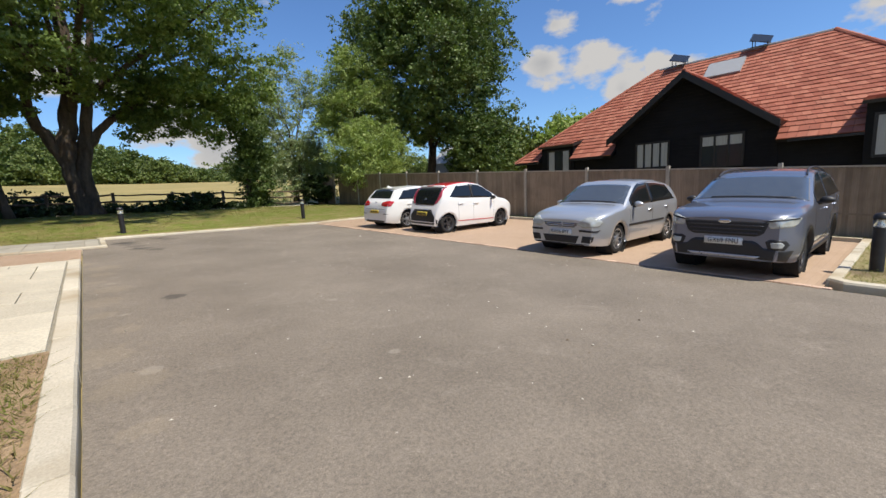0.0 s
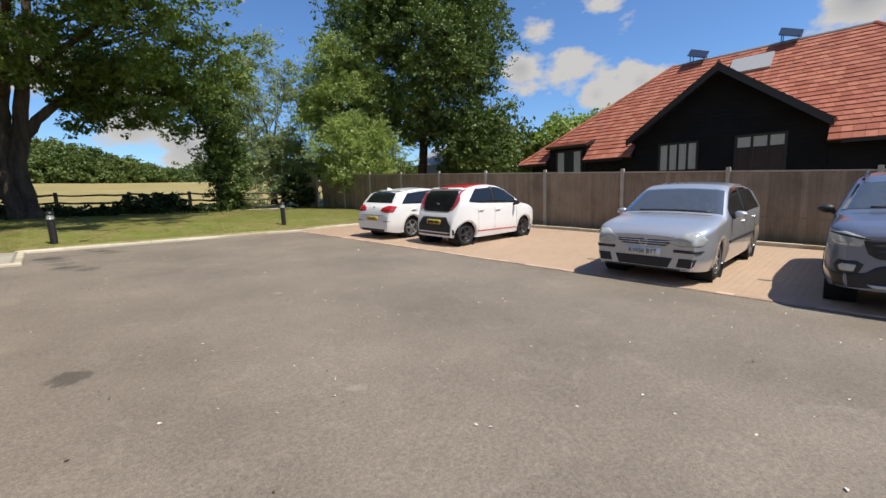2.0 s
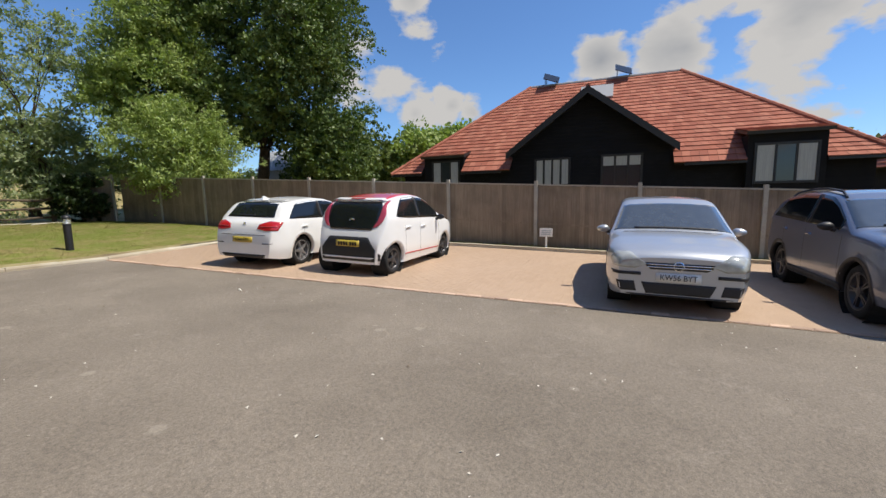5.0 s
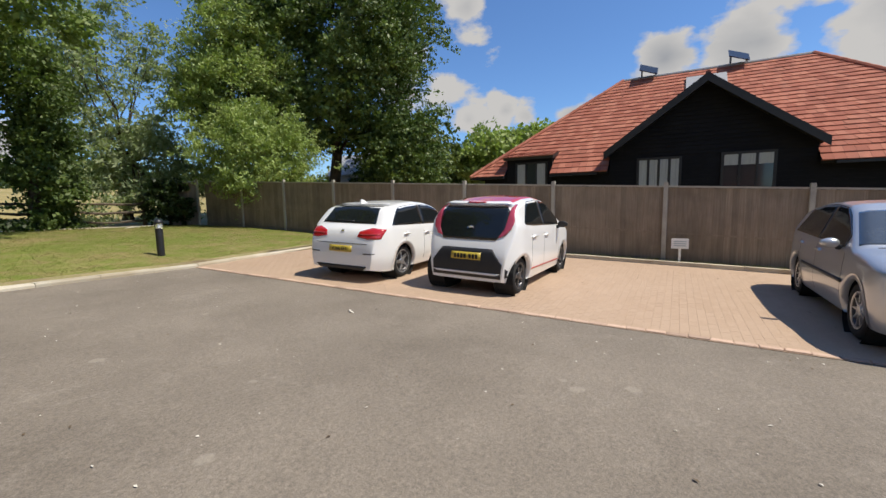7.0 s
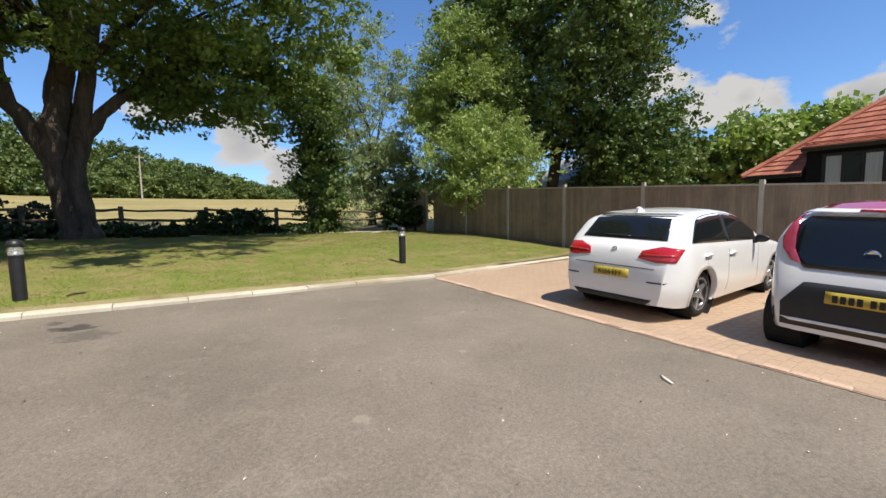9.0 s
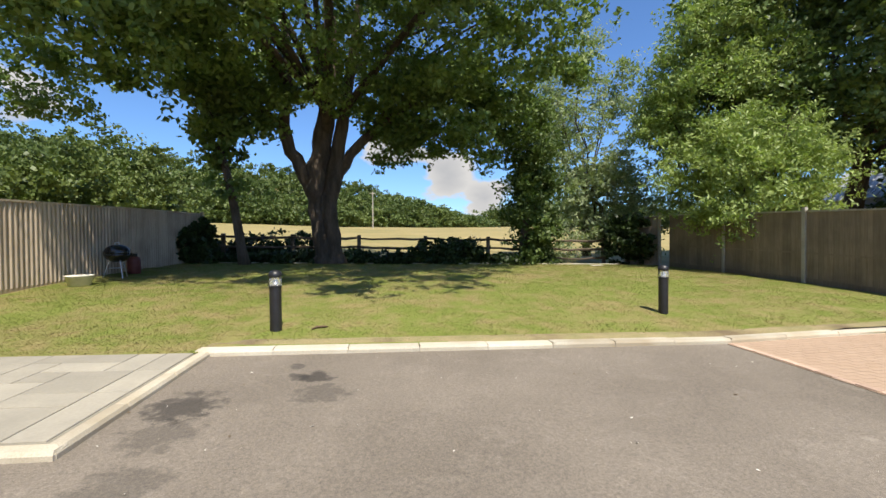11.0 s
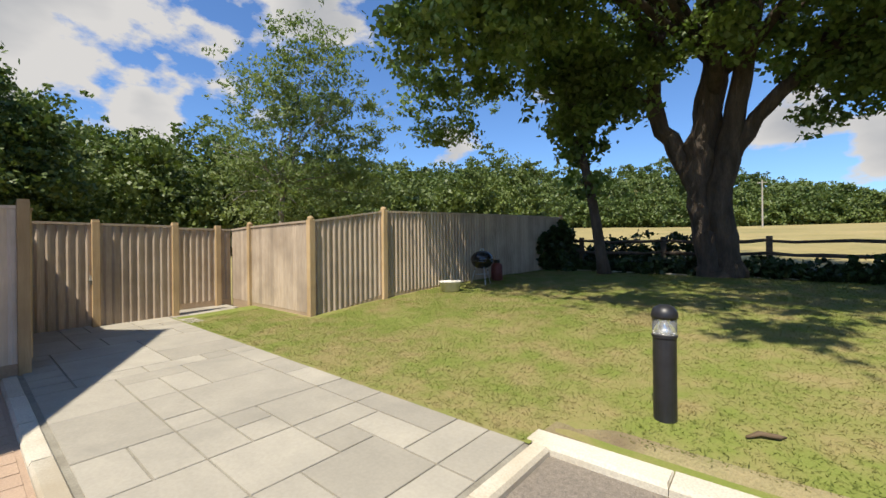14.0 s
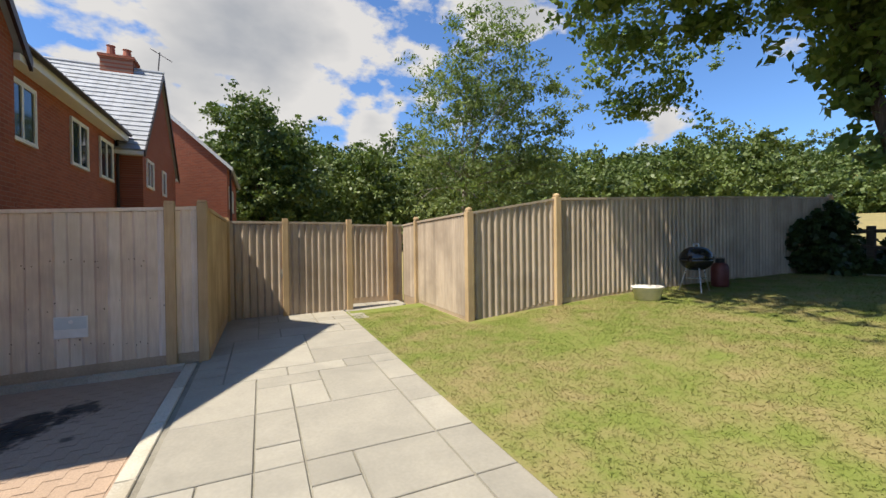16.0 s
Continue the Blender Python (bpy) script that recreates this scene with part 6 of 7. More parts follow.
# white hatchback with L-shaped red lamps, tail towards the yard
b = Car("white_hatchback", car_at(8.13 + 4.33 * 1.03, 13.48, True, 1.03, 2.0), "white five-door hatchback with wide red tail lamps, parked tail-out",
        dict(L=4.33, W=1.765, zs=1.05, H=1.42, tumble=0.21, wheel=0.32, axles=(0.78, 3.47), belt=[(0, 0.84), (1.3, 0.90), (4.33, 0.99)], spokes=5, rim=0.70, nose=0.24, tail=0.19, sill=0.18,
             top=[(0, 0.56), (0.03, 0.66), (0.15, 0.75), (0.6, 0.87), (1.0, 0.93), (1.38, 0.97), (2.05, 1.32), (2.35, 1.39), (2.75, 1.42), (3.2, 1.40), (3.7, 1.34), (3.82, 1.315), (4.1, 1.0), (4.2, 0.94), (4.27, 0.86), (4.31, 0.74), (4.33, 0.5)]), p_white)
b.glass_top(1.44, 2.06, "windscreen")
b.side_glass(1.68, 3.86, 2.72, 0.95)
b.patch("rear_window", "rear", [(-0.60, 1.09), (-0.64, 1.07), (0.64, 1.07), (0.60, 1.09), (0.62, 1.16), (0.56, 1.385), (-0.56, 1.385), (-0.62, 1.16)], m_carglass, 0.006, 16, 8)
b.patch("spoiler", "rear", [(-0.60, 1.395), (0.60, 1.395), (0.56, 1.42), (-0.56, 1.42)], p_white, 0.025, 14, 2, depth=0.03)
b.patch("rear_light", "rear", [(0.36, 0.84), (0.60, 0.80), (0.835, 0.81), (0.84, 0.98), (0.62, 1.0), (0.38, 0.93)], m_redlens, 0.008, 14, 6, mirror=True, label="wide red tail lamp")
b.patch("lamp_stripe", "rear", [(0.42, 0.875), (0.80, 0.885), (0.80, 0.905), (0.42, 0.895)], p_red, 0.014, 10, 1, mirror=True)
b.patch("tailgate_crease", "rear", [(-0.60, 0.71), (0.60, 0.71), (0.60, 0.72), (-0.60, 0.72)], m_trim, 0.003, 14, 1, depth=0.005)
b.patch("bumper_slot", "rear", [(0.52, 0.53), (0.74, 0.535), (0.76, 0.555), (0.52, 0.55)], m_trim, 0.004, 8, 1, mirror=True)
b.patch("diffuser", "rear", [(-0.6, 0.31), (-0.56, 0.24), (0.56, 0.24), (0.6, 0.31)], m_trim, 0.006, 14, 2)
b.plate("rear", 0.56, m_plate_y, "KS66 EFY")
b.badge("rear", 0.93, 0.04)
b.patch("wiper", "rear", [(-0.3, 1.1), (0.12, 1.095), (0.12, 1.11), (-0.3, 1.115)], m_trim, 0.016, 8, 1)
b.mirror(1.82, 0.97, m_trim)
for x in (1.60, 2.72, 3.42):
    b.seam(x, 0.28, 0.9)
b.handle(2.5, 0.82, p_white)
b.handle(3.3, 0.845, p_white)
bm = bmesh.new()
prism(bm, [(3.5, 1.45), (3.72, 1.415), (3.70, 1.5), (3.66, 1.515)], -0.018, 0.018, 1)
part("roof_aerial", bm, p_white, b.t)
bm = bmesh.new()
tube(bm, [(4.2, 0.55, 0.27), (4.33, 0.55, 0.27)], 0.035, 10)
part("exhaust", bm, m_chrome, b.t)

# small white city car with red roof, tail towards the yard
a = Car("white_city_car", car_at(8.36 + 3.46 * 1.05, 10.66, True, 1.05, -1.5), "small white city car with red roof and black tailgate, parked tail-out",
        dict(L=3.46, W=1.62, zs=1.045, H=1.46, tumble=0.22, wheel=0.29, axles=(0.68, 3.02), belt=[(0, 0.9), (1.0, 0.94), (2.6, 1.0), (3.46, 1.1)], spokes=5, twin=True, rim=0.72, nose=0.24, tail=0.2, sill=0.17, tread=0.16, alloy=m_darkalloy,
             top=[(0, 0.6), (0.03, 0.70), (0.12, 0.80), (0.4, 0.91), (0.78, 0.98), (1.42, 1.36), (1.65, 1.44), (2.05, 1.485), (2.5, 1.46), (2.9, 1.39), (3.04, 1.35), (3.13, 1.29), (3.28, 1.0), (3.35, 0.84), (3.42, 0.74), (3.45, 0.62), (3.46, 0.45)]), p_white2)
a.glass_top(0.84, 1.44, "windscreen")
a.side_glass(1.08, 2.95, 1.98, 1.0)
a.patch("roof_panel", "top", [(1.62, -0.55), (2.92, -0.53), (2.92, 0.53), (1.62, 0.55)], p_red, 0.006, 16, 10, label="red roof panel")
a.patch("tailgate_glass", "rear", [(-0.60, 1.30), (-0.60, 1.02), (-0.48, 0.86), (0.48, 0.86), (0.60, 1.02), (0.60, 1.30), (0.55, 1.375), (-0.55, 1.375)], m_carglass, 0.010, 18, 10, label="black glass tailgate")
a.patch("spoiler", "rear", [(-0.60, 1.375), (0.60, 1.375), (0.57, 1.415), (-0.57, 1.415)], p_white2, 0.05, 14, 2, depth=0.06)
a.patch("brake_light", "rear", [(-0.16, 1.385), (0.16, 1.385), (0.16, 1.405), (-0.16, 1.405)], m_redlens, 0.056, 6, 1)
a.patch("rear_light", "rear", [(0.50, 0.90), (0.60, 0.93), (0.70, 1.06), (0.71, 1.15), (0.64, 1.40), (0.585, 1.40), (0.60, 1.08)], m_pinklens, 0.014, 8, 10, mirror=True, label="tall red tail lamp")
a.patch("bumper_panel", "rear", [(-0.74, 0.34), (-0.62, 0.28), (0.62, 0.28), (0.74, 0.34), (0.44, 0.73), (-0.44, 0.73)], m_trim, 0.008, 20, 8, label="black trapezium bumper panel")
a.patch("diffuser_blade", "rear", [(-0.60, 0.36), (-0.56, 0.33), (0.56, 0.33), (0.60, 0.36)], p_white2, 0.018, 14, 2)
a.plate("rear", 0.55, m_plate_y, "")
a.badge("rear", 1.02, 0.062)
a.mirror(1.2, 0.98, m_trim)
for x in (1.05, 1.98, 2.62):
    a.seam(x, 0.28, 0.92)
a.handle(1.76, 0.85, p_white2)
a.handle(2.42, 0.87, p_white2)
a.patch("sill_stripe", "side", [(1.02, 0.30), (2.66, 0.34), (2.66, 0.365), (1.02, 0.325)], p_red, 0.006, 18, 1, mirror=True)

# ---- bollard lights ----
m_black_metal = plain("black_painted_metal", (0.014, 0.014, 0.017), 0.42, 0.0, 0.35)
m_cone = plain("brushed_reflector", (0.75, 0.75, 0.74), 0.25, 0.9)


def clear_plastic():
    k = Mat("clear_plastic", 0.05, 0.0, 0.5)
    k.color((0.95, 0.96, 0.95))
    k.b.inputs["Transmission Weight"].default_value = 0.9
    k.b.inputs["IOR"].default_value = 1.2
    return k.m


m_clear = clear_plastic()


def bollard(x, y, z):
    t = thing("bollard_light", Matrix.Translation((x, y, z)), "black cylindrical bollard light with clear head, standing in grass", "bollard light", "bollard lights round the yard")
    bm = bmesh.new()
    lathe(bm, [(0.085, -0.1), (0.085, 0.66), (0.093, 0.665), (0.093, 0.685), (0.06, 0.69)], 28)
    part("post", bm, m_black_metal, t, smooth=False)
    bm = bmesh.new()
    lathe(bm, [(0.088, 0.69), (0.088, 0.81), (0.083, 0.81), (0.083, 0.69)], 28, caps=False)
    ln = part("lens", bm, m_clear, t, smooth=True)
    ln.visible_shadow = False
    bm = bmesh.new()
    lathe(bm, [(0.066, 0.692), (0.05, 0.72), (0.03, 0.76), (0.02, 0.80), (0.0, 0.805)], 20)
    part("reflector", bm, m_cone, t, "silver cone reflector", True)
    bm = bmesh.new()
    lathe(bm, [(0.06, 0.81), (0.094, 0.811), (0.098, 0.83), (0.094, 0.86), (0.075, 0.895), (0.04, 0.915), (0.0, 0.92)], 28)
    part("cap", bm, m_black_metal, t, smooth=True)
    return t


bollard(0.9, 18.15, 0.45)
bollard(7.69, 18.95, land(7.69, 18.95) + 0.0)
bollard(9.15, 0.36, land(9.15, 0.36) + 0.07)

# ---- signs ----
m_sign = plain("white_sign_board", (0.74, 0.75, 0.74), 0.4)
m_signgrey = plain("grey_print", (0.35, 0.42, 0.45), 0.5)
s = thing("bay_sign", Matrix.Translation((13.55, 7.62, land(13.5, 7.6))), "small white sign on a timber stake by the fence", "sign")
part("stake", boxes((-0.02, 0.02, -0.025, 0.025, -0.05, 0.42), bev=0.004), m_white, s)
part("board", boxes((-0.045, -0.022, -0.18, 0.18, 0.4, 0.64), bev=0.004), m_sign, s)
for z in (0.46, 0.51, 0.56):
    part("print_bar", boxes((-0.048, -0.0455, -0.13, 0.13, z, z + 0.022)), m_signgrey, s)
s = thing("fence_sign", Matrix.Translation((-5.0, 13.78, 0.99)), "small white sign screwed to the pale fence", "sign")
part("plate", boxes((0.002, 0.012, -0.15, 0.15, -0.12, 0.12), bev=0.003), m_sign, s)
part("print_band", boxes((0.0125, 0.014, -0.14, 0.14, -0.02, 0.11)), plain("pale_blue_print", (0.55, 0.62, 0.64), 0.4), s)
bm = bmesh.new()
lathe(bm, [(0.02, 0), (0.02, 0.002), (0.0, 0.003)], 12)
part("print_disc", bm, m_sign, s, at=pose(0.0142, 0.0, 0.06, 0, 90, 0))

# ---- kettle barbecue, bin and tub on the lawn ----
m_enamel = plain("black_enamel", (0.012, 0.012, 0.013), 0.18)
bz = left_lawn_z(-4.4, 23.2)
q = thing("kettle_barbecue", Matrix.Translation((-4.35, 23.25, bz)), "black kettle barbecue on thin metal legs beside the fence", "barbecue")
bm = bmesh.new()
lathe(bm, [(0.0, 0.40), (0.12, 0.41), (0.22, 0.47), (0.275, 0.56), (0.285, 0.62), (0.27, 0.62), (0.2, 0.5), (0.0, 0.45)], 28)
part("bowl", bm, m_enamel, q, smooth=True)
bm = bmesh.new()
lathe(bm, [(0.29, 0.615), (0.292, 0.635), (0.27, 0.72), (0.2, 0.80), (0.1, 0.845), (0.0, 0.855)], 28)
lid = part("lid", bm, m_enamel, q, smooth=True)
bm = bmesh.new()
tube(bm, [(-0.05, 0, 0.85), (-0.05, 0, 0.90), (0.05, 0, 0.90), (0.05, 0, 0.85)], 0.014, 8)
part("lid_handle", bm, m_alloy, lid)
for a in (80, 200, 320):
    c, d = math.cos(radians(a)), math.sin(radians(a))
    bm = bmesh.new()
    tube(bm, [(0.16 * c, 0.16 * d, 0.47), (0.30 * c, 0.30 * d, 0.0)], 0.013, 8)
    part("leg", bm, m_alloy, q)
bm = bmesh.new()
lathe(bm, [(0.0, 0.24), (0.17, 0.25), (0.175, 0.262), (0.0, 0.256)], 24)
part("ash_tray", bm, m_alloy, q)
bm = bmesh.new()
tube(bm, [(0.02, -0.28, 0.6), (0.06, -0.36, 0.6), (-0.06, -0.36, 0.6), (-0.02, -0.28, 0.6)], 0.013, 8)
part("side_handle", bm, m_trim, q)
part("side_shelf", boxes((-0.14, 0.14, 0.3, 0.62, 0.62, 0.64), bev=0.004), timber("pale_shelf_wood", (0.4, 0.3, 0.2), (0.5, 0.4, 0.3)), q)

q = thing("red_gas_bottle", Matrix.Translation((-4.45, 24.1, left_lawn_z(-4.45, 24.1))), "red gas bottle beside the barbecue, its paint darkened for shade", "gas bottle")
bm = bmesh.new()
lathe(bm, [(0.14, 0.0), (0.155, 0.03), (0.155, 0.38), (0.13, 0.45), (0.05, 0.49), (0.04, 0.52), (0.0, 0.52)], 24)
# red taken down in colour to stand for the tree's shade on the bottle
part("cylinder", bm, plain("shade_darkened_red_paint", (0.13, 0.028, 0.024), 0.5, 0, 0.35), q, smooth=True)
bm = bmesh.new()
lathe(bm, [(0.08, 0.47), (0.085, 0.56), (0.075, 0.56), (0.07, 0.47)], 20)
part("collar", bm, m_black_metal, q)

q = thing("white_tub", Matrix.Translation((-4.35, 21.95, left_lawn_z(-4.35, 21.95))), "off-white plastic tub on the grass by the fence", "tub")
bm = bmesh.new()
lathe(bm, [(0.17, 0.0), (0.2, 0.0), (0.25, 0.21), (0.27, 0.215), (0.27, 0.235), (0.24, 0.235), (0.19, 0.03), (0.0, 0.03)], 28)
part("tub_body", bm, plain("off_white_plastic", (0.68, 0.64, 0.55), 0.5, 0, 0.3), q, smooth=True)
for sd in (-1, 1):
    bm = bmesh.new()
    tube(bm, [(-0.05, sd * 0.26, 0.22), (-0.04, sd * 0.31, 0.225), (0.04, sd * 0.31, 0.225), (0.05, sd * 0.26, 0.22)], 0.01, 6)
    part("handle", bm, m_white, q)

# utility pole in the field, cable beyond the fence
q = thing("utility_pole", Matrix.Translation((-2.2, 119, far_land(-2.2, 119))), "pale wooden utility pole in the field", "pole")
bm = bmesh.new()
tube(bm, [(0, 0, -0.3), (0, 0, 9.5)], [0.17, 0.12], 10)
part("mast", bm, m_post_conc, q)
part("crossarm", boxes((-0.8, 0.8, -0.06, 0.06, 8.9, 9.05)), m_post_conc, q)

m_petal = plain("pale_dry_leaf_bits", (0.62, 0.58, 0.50), 0.8)
m_twig = plain("brown_leaf_bits", (0.12, 0.08, 0.045), 0.9)


# small things lying about
def scrap(name, label, category, x, y, z, pts, r, mat, turn=0.0):
    """A thin bent stick or leaf, a little flattened, lying on the ground."""
    t = thing(name, pose(x, y, z, 0, 0, turn), label, category)
    bm = bmesh.new()
    tube(bm, pts, r, 6)
    for v in bm.verts:
        v.co.z = max(0.0, v.co.z * 0.7)
    part("piece", bm, mat, t, smooth=True)


scrap("wood_chip", "pale splinter of wood lying on the asphalt", "litter", 6.5, 11.6, land(6.5, 11.6), [(-0.09, 0, 0.012), (0.0, 0.012, 0.02), (0.1, -0.01, 0.012)], [0.012, 0.022, 0.01], m_petal, 60)
scrap("white_stick", "white bent stick lying on the lawn", "stick", 10.6, 27.0, all_lawn(10.6, 27.0), [(-0.3, 0, 0.03), (-0.1, 0.02, 0.06), (0.15, 0.0, 0.07), (0.3, 0.1, 0.03)], [0.02, 0.025, 0.025, 0.02], m_petal, 5)
# a small dark brown clump to the right of the first bollard
scrap("dark_clump", "small low dark clump on the lawn", "leaves", 1.52, 18.2, all_lawn(1.52, 18.2), [(-0.12, 0, 0.02), (-0.02, 0.03, 0.045), (0.08, 0.0, 0.04), (0.15, 0.04, 0.015)], [0.012, 0.026, 0.024, 0.01], m_twig, 30)

# ---- fine litter, twigs, grass blades ----
def chips(name, label, n, box_xy, size, mat, fz, seed, thick=0.25):
    r = np.random.default_rng(seed)
    out = []
    for _ in range(n):
        x, y = r.uniform(box_xy[0], box_xy[1]), r.uniform(box_xy[2], box_xy[3])
        z = fz(x, y) + 0.006
        a, s = r.uniform(0, 6.3), size * r.uniform(0.35, 1.5)
        w = s * r.uniform(thick, 0.8)
        c, d = math.cos(a), math.sin(a)
        lift = r.uniform(0.002, 0.012)
        out.append([(x - c * s, y - d * s, z), (x + d * w, y - c * w, z + lift), (x + c * s, y + d * s, z + 0.003), (x - d * w, y + c * w, z + lift * 0.5)])
    ob = new(name, fast_mesh(name, np.array(out), 4, mat))
    tagged(ob, label, "litter", "", "stuff")


chips("pale_leaf_bits", "pale dry leaf bits scattered over the asphalt", 300, (-0.1, 7.5, 1.0, 17.2), 0.013, m_petal, land, 3)
chips("brown_leaf_bits", "brown leaf bits and twigs on the asphalt and bays", 200, (0.0, 13.0, 1.0, 17.2), 0.016, m_twig, land, 4)


def blades(name, label, n, x0, x1, y0, y1, fz, mat, h, seed, keep=None):
    r = np.random.default_rng(seed)
    xs, ys = r.uniform(x0, x1, n), r.uniform(y0, y1, n)
    pts = [(x, y, fz(x, y)) for x, y in zip(xs, ys) if keep is None or keep(x, y)]
    p = np.array(pts)
    m = len(p)
    a = r.uniform(0, 6.3, m)
    w = r.uniform(0.003, 0.007, m)[:, None]
    hh = h * r.uniform(0.45, 1.3, m)
    side = np.stack([np.cos(a), np.sin(a), np.zeros(m)], 1) * w
    lean = np.stack([r.normal(0, 1.5, m) * hh, r.normal(0, 1.5, m) * hh, hh], 1)
    tri = np.stack([p - side, p + side, p + lean], 1)
    ob = new(name, fast_mesh(name, tri, 3, mat))
    tagged(ob, label, "grass", "", "stuff")


def grass_blade():
    k = Mat("grass_blade", 0.7, spec=0.2)
    dry = k.ramp(k.island(), [(0.0, (0.21, 0.17, 0.07)), (0.6, (0.25, 0.205, 0.09)), (1.0, (0.29, 0.24, 0.11))])
    green = k.ramp(k.island(), [(0.0, (0.13, 0.168, 0.03)), (0.6, (0.162, 0.20, 0.04)), (1.0, (0.195, 0.228, 0.052))])
    patch = k.mix(0.5, k.noise(0.55, 5, 0.6), k.noise(2.2, 3, 0.6))
    col = k.mix(k.ramp(patch, [(0.43, (0.08, 0.08, 0.08)), (0.63, (0.95, 0.95, 0.95))]), green, dry)
    k.color(col)
    tr = k.N.new("ShaderNodeBsdfTranslucent")
    k.L.new(col, tr.inputs[0])
    ms = k.N.new("ShaderNodeMixShader")
    ms.inputs[0].default_value = 0.45
    k.L.new(k.b.outputs[0], ms.inputs[1])
    k.L.new(tr.outputs[0], ms.inputs[2])
    k.L.new(ms.outputs[0], k.N["Material Output"].inputs[0])
    return k.m


m_blade = grass_blade()
blades("grass_near_path", "short lawn grass, green with dry patches", 90000, -7.0, 0.2, 17.25, 23.5, left_lawn_z, m_blade, 0.017, 5, lambda x, y: x > -5.0 or y < 18.75)
blades("grass_by_kerb", "short lawn grass behind the kerb", 100000, 0.2, 13.7, 17.5, 23.5, all_lawn, m_blade, 0.017, 6, lambda x, y: y > 17.72 + 0.017 * x or y > 17.5 + 0.017 * x and noise.noise((x * 3, y * 9, 0)) > 0.1)
blades("grass_far", "lawn grass towards the trees", 60000, -5.0, 13.7, 23.5, 28.5, all_lawn, m_blade, 0.03, 7)
blades("grass_verge", "grass along the fence foot", 6000, 13.5, 13.8, -1.0, 17.7, lambda x, y: land(x, y) + 0.05, m_blade, 0.07, 8)
blades("grass_bay_end", "grass of the small verge", 5000, 8.0, 13.3, -2.1, 0.64, lambda x, y: land(x, y) + 0.07, m_blade, 0.05, 9)
blades("grass_bed", "sparse grass on the soil bed", 4500, -1.6, -0.45, 1.2, 5.1, lambda x, y: land(x, y) + 0.06, m_blade, 0.06, 10)

# ---- pieces: kerb stones and slabs ----
stone_mesh = {}


def stone(w, d, h, bev, mat, chamfer=0.0):
    """A kerb stone or slab: w by d, h deep, its top at z = 0."""
    key = (round(w, 3), round(d, 3), h, mat.name, chamfer)
    if key not in stone_mesh:
        bm = bmesh.new()
        b = bev
        lo = [bm.verts.new(p) for p in ((0, 0, -h), (w, 0, -h), (w, d, -h), (0, d, -h))]
        c = chamfer or b
        mid = [bm.verts.new(p) for p in ((0, 0, -c), (w, 0, -c), (w, d, -b), (0, d, -b))]
        top = [bm.verts.new(p) for p in ((b, c * 0.6, 0), (w - b, c * 0.6, 0), (w - b, d - b, 0), (b, d - b, 0))]
        for r, t in ((lo, mid), (mid, top)):
            for i in range(4):
                bm.faces.new((r[i], r[(i + 1) % 4], t[(i + 1) % 4], t[i]))
        bm.faces.new(top)
        me = bpy.data.meshes.new("stone")
        bmesh.ops.recalc_face_normals(bm, faces=bm.faces)
        bm.to_mesh(me)
        bm.free()
        me.materials.append(mat)
        stone_mesh[key] = me
    return stone_mesh[key]


def kerb_line(parent, a, b, d, fz, rise, mat, length=0.915, h=0.2, chamfer=0.03, name="kerb_stone"):
    """Stones from a to b; the road lies to the right of the way, the stones to its left, d wide."""
    a, b = Vector(a), Vector(b)
    v = b - a
    n = max(1, round(v.length / length))
    w = v.length / n
    ang = math.atan2(v.y, v.x)
    for i in range(n):
        p, q = a.lerp(b, i / n), a.lerp(b, (i + 1) / n)
        zp, zq = fz(p.x, p.y), fz(q.x, q.y)
        ob = new(name, stone(w - 0.006, d, h, 0.008, mat, chamfer))
        ob.parent = parent
        ob.matrix_basis = parent.matrix_basis.inverted() @ (Matrix.Translation((p.x, p.y, zp + rise + random.uniform(-0.004, 0.004))) @ Matrix.Rotation(ang + random.uniform(-0.004, 0.004), 4, "Z")
                                                            @ Matrix.Rotation(-math.atan2(zq - zp, w), 4, "Y"))


kerbs = thing("kerb", Matrix.Translation((4, 17.5, 0)), "pale concrete kerb stones along the lawn and path", "kerb", "", "structure")
kerb_line(kerbs, (0.15, 17.27), (13.4, 17.5), 0.2, land, 0.075, m_kerb)
kerb_line(kerbs, (0.34, 14.88), (0.34, 17.27), 0.13, land, 0.068, m_kerb)
kerb_line(kerbs, (-4.9, 14.86), (0.34, 14.86), 0.13, land, 0.07, m_kerb)
kerb_line(kerbs, (-4.85, 14.86), (-4.85, 12.15), -0.11, land, 0.07, m_kerb, chamfer=0.01)
kerb_line(kerbs, (-0.22, -14), (-0.22, 12.05), 0.2, land, 0.085, m_kerb)
kerb_line(kerbs, (-0.22, 12.05), (-4.9, 12.05), 0.13, land, 0.075, m_kerb)
kerb_line(kerbs, (13.35, 0.8), (13.35, 17.46), -0.12, land, 0.095, m_kerb, chamfer=0.012)
kerb_line(kerbs, (13.35, 0.80), (7.95, 0.80), 0.16, land, 0.10, m_kerb)
kerb_line(kerbs, (7.80, 0.6), (7.80, -2.2), 0.18, land, 0.10, m_kerb)
kerb_line(kerbs, (7.98, 0.79), (7.80, 0.60), 0.17, land, 0.10, m_kerb, 0.3)
kerb_line(kerbs, (7.66, 17.46), (7.66, 0.7), 0.10, land, 0.010, mottled("edge_block", (0.46, 0.33, 0.25), (0.40, 0.28, 0.21), 3, 60, 0.9, vary=0.4), 0.22, 0.1, 0.004, "edge_block")
kerb_line(kerbs, (-4.8, 28.45), (12.4, 28.45), 0.06, lambda x, y: 0.95 - 0.017 * x, 0.05, m_kerb, 0.9, 0.15, 0.006)


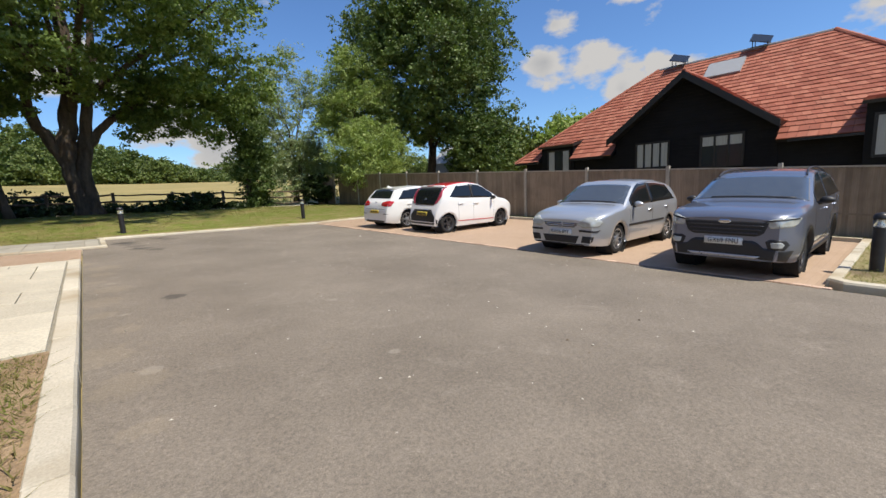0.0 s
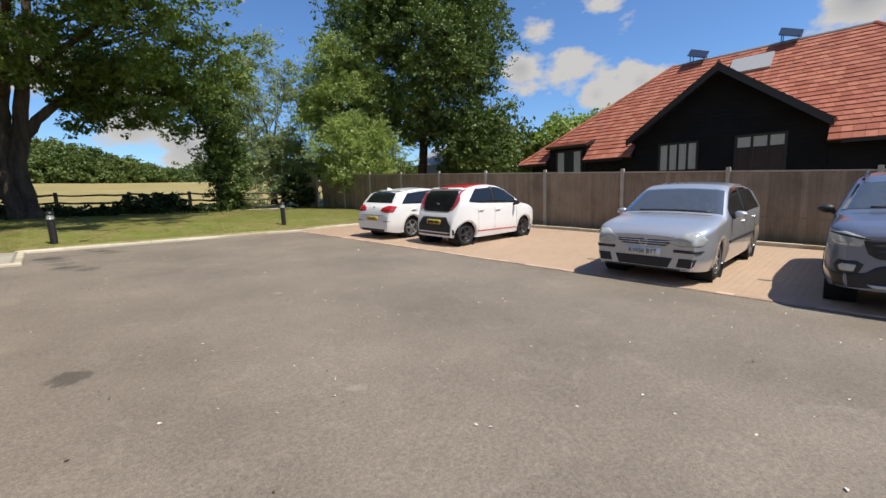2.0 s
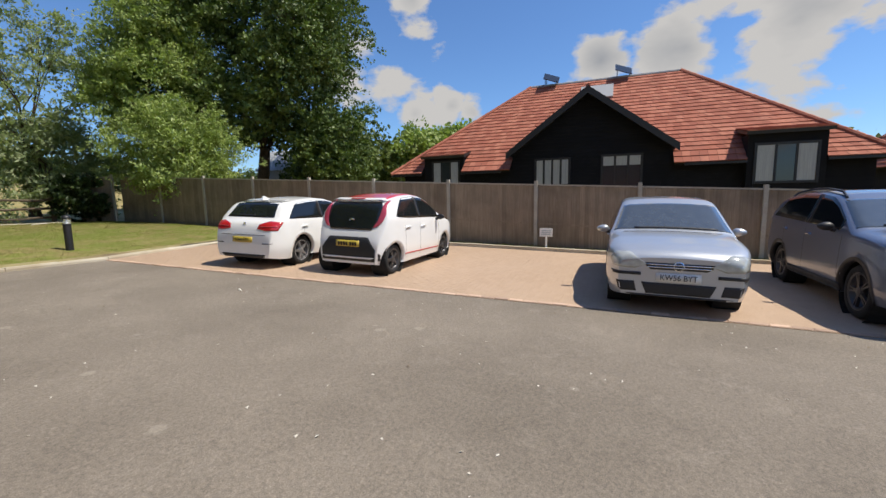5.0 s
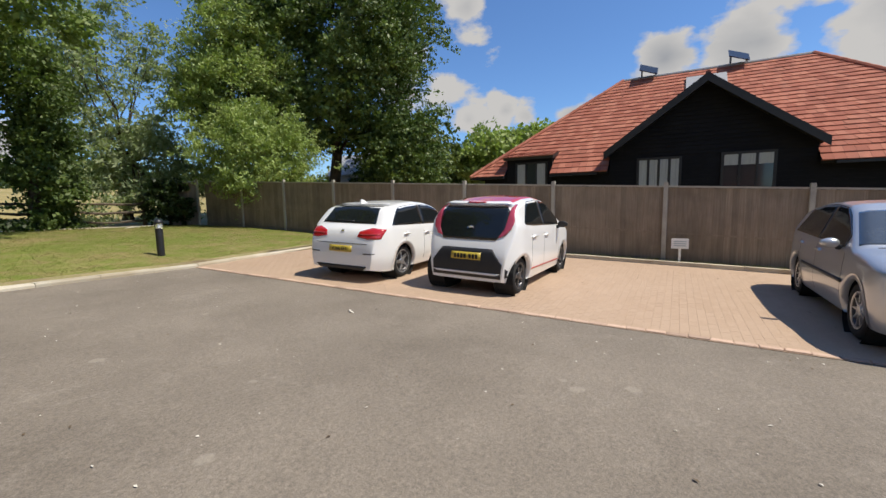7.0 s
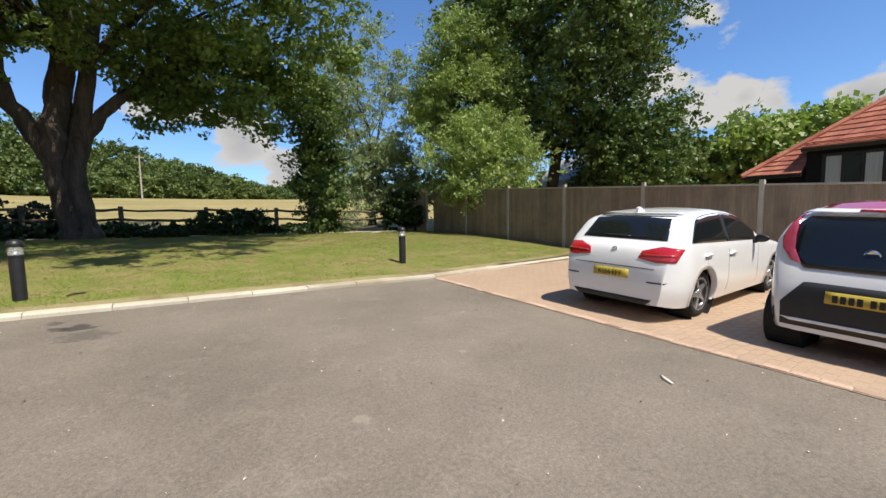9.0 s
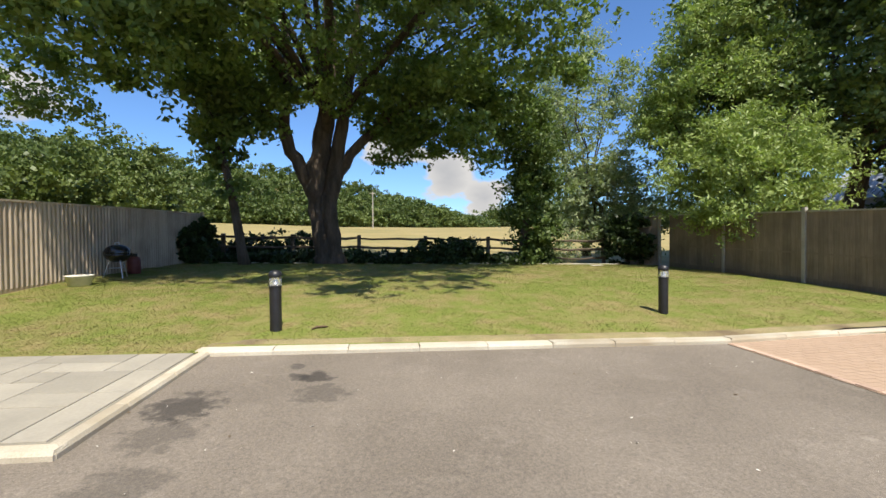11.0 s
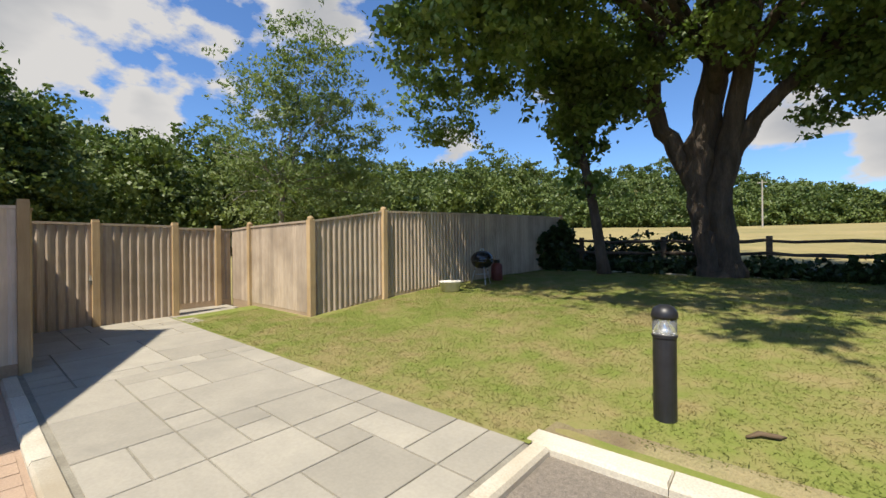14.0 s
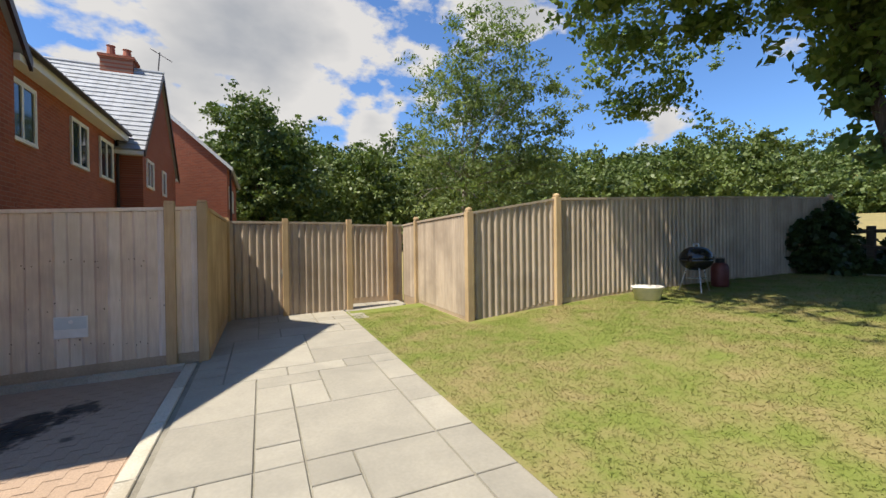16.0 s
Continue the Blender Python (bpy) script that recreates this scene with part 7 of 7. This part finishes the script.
def lay_slabs(parent, x0, x1, y0, y1, fz, cell, seed, prefer, mat=None):
    """Random-coursed slabs on a cell grid."""
    r = random.Random(seed)
    nx, ny = round((x1 - x0) / cell), round((y1 - y0) / cell)
    cx, cy = (x1 - x0) / nx, (y1 - y0) / ny
    used = set()
    tilt = Matrix.Rotation(math.atan(0.02), 4, "X") @ Matrix.Rotation(math.atan(0.02), 4, "Y")
    for i in range(nx):
        for j in range(ny):
            if (i, j) in used:
                continue
            opts = prefer[:]
            r.shuffle(opts)
            for w, h in opts + [(2, 1), (1, 2), (1, 1)]:
                cells = [(i + a, j + b) for a in range(w) for b in range(h)]
                if i + w <= nx and j + h <= ny and not any(c in used for c in cells):
                    break
            used.update(cells)
            px, py = x0 + i * cx, y0 + j * cy
            ob = new("slab", stone(w * cx - 0.014, h * cy - 0.014, 0.04, 0.005, mat or m_slab))
            ob.parent = parent
            ob.matrix_basis = parent.matrix_basis.inverted() @ Matrix.Translation((px + 0.007, py + 0.007, fz(px, py) + r.uniform(-0.001, 0.002))) @ tilt


slabs = thing("slab_path", Matrix.Translation((-4, 16, 0)), "pale sandstone slab path with dark joints", "pavement", "", "structure")
# the near end of the path, laid to its own pattern: one letter a slab, far course first
PATTERN = ("aabbccddeeefg",
           "hhhiiijjkllfg",
           "hhhiiijjkmnno",
           "pqqiiirsttnno",
           "puuvvwxxttyyz",
           "AAABBBCCDDEEz",
           "AAABBBFFDDEEz")
CELL, PX, PY = 0.315, -3.927, 15.03
slab_tilt = Matrix.Rotation(math.atan(0.02), 4, "X") @ Matrix.Rotation(math.atan(0.02), 4, "Y")
for mark in sorted(set("".join(PATTERN))):
    spots = [(c, len(PATTERN) - 1 - r) for r, line in enumerate(PATTERN) for c, ch in enumerate(line) if ch == mark]
    c0, r0 = min(c for c, _ in spots), min(r for _, r in spots)
    w, h = max(c for c, _ in spots) - c0 + 1, max(r for _, r in spots) - r0 + 1
    px, py = PX + c0 * CELL, PY + r0 * CELL
    ob = new("slab", stone(w * CELL - 0.014, h * CELL - 0.014, 0.04, 0.005, m_slab))
    ob.parent = slabs
    ob.matrix_basis = slabs.matrix_basis.inverted() @ Matrix.Translation((px + 0.007, py + 0.007, path_z(px, py) + random.uniform(-0.001, 0.002))) @ slab_tilt
lay_slabs(slabs, -8.6, PX, PY, PY + 7 * CELL, path_z, CELL, 21, [(3, 2), (2, 3), (2, 3), (2, 2), (3, 3), (1, 1), (1, 2), (3, 2)])
lay_slabs(slabs, -8.3, -7.7, 17.25, 18.6, path_z, 0.3, 5, [(2, 2), (2, 1)])
lay_slabs(slabs, -7.7, -6.6, 17.25, 18.5, path_z, 0.3, 6, [(2, 2), (2, 1)])
slabs2 = thing("side_path", Matrix.Translation((-1.5, 8, 0)), "pale slab path beside the yard", "pavement", "", "structure")
lay_slabs(slabs2, -2.98, -0.44, 5.18, 11.9, lambda x, y: land(x, y) + 0.085, 0.42, 3, [(3, 2), (2, 2), (2, 3)], m_slab_pale)


# ---- pieces: paving blocks ----
BLOCK_W, BLOCK_D = 0.21, 0.105


def block_spots(x0, x1, y0, y1):
    """Running bond: centre and size of each block of a bay."""
    out, row, y = [], 0, y0
    while y < y1 - 0.03:
        d = min(BLOCK_D, y1 - y)
        x = x0 - (BLOCK_W / 2 if row % 2 else 0)
        while x < x1 - 0.02:
            a, b = max(x, x0), min(x + BLOCK_W, x1)
            if b - a > 0.03:
                out.append(((a + b) / 2, y + d / 2, b - a, d))
            x += BLOCK_W
        y += BLOCK_D
        row += 1
    return out


def block_faces(w, d):
    """A block's top and its four sloped edges, as five quads."""
    a, b, e, h = w / 2 - 0.0004, d / 2 - 0.0004, 0.0012, 0.0
    low = [(-a, -b, -0.002), (a, -b, -0.002), (a, b, -0.002), (-a, b, -0.002)]
    top = [(-a + e, -b + e, h), (a - e, -b + e, h), (a - e, b - e, h), (-a + e, b - e, h)]
    return low, top


def lay_blocks(parent, name, spots, near):
    """The nearest blocks as pieces on shared meshes, the rest joined."""
    r = np.random.default_rng(31)
    shapes, v, f = {}, [], []
    singles = 0
    for x, y, w, d in spots:
        z = land(x, y) + 0.006 + r.uniform(-0.0005, 0.0005)
        low, top = block_faces(w, d)
        if near(x, y) and singles < 300:
            singles += 1
            key = (round(w, 3), round(d, 3))
            if key not in shapes:
                shapes[key] = mesh_of("block", low + top, [(4, 5, 6, 7)] + [(i, (i + 1) % 4, 4 + (i + 1) % 4, 4 + i) for i in range(4)], m_blocks)
            ob = new("block", shapes[key])
            ob.parent = parent
            ob.matrix_basis = Matrix.Translation(Vector((x, y, z)) - parent.matrix_basis.translation)
        else:
            n = len(v)
            v += [(px + x, py + y, pz + z) for px, py, pz in low + top]
            f += [(n + 4, n + 5, n + 6, n + 7)] + [(n + i, n + (i + 1) % 4, n + 4 + (i + 1) % 4, n + 4 + i) for i in range(4)]
    ob = new(name, mesh_of(name, v, f, m_blocks))
    tagged(ob, "small buff and pink paving blocks laid in rows", "paving", "", "stuff")


bay_left = thing("paved_bay", Matrix.Translation((-2.6, 13.5, 0)), "buff pink block paving with dark oil stains", "pavement", "", "structure")
lay_blocks(bay_left, "bay_blocks", block_spots(-4.84, -0.24, 12.2, 14.84), lambda x, y: -4.84 < x < -2.3 and 13.4 < y < 14.84)
bays = thing("paved_bays", Matrix.Translation((10.5, 9, 0)), "buff pink block paving of the parking bays", "pavement", "", "structure")
lay_blocks(bays, "parking_bay_blocks", block_spots(BAY_X + 0.12, 13.33, 0.9, KERB_Y - 0.1), lambda x, y: 7.7 < x < 9.4 and 9.5 < y < 13.5)
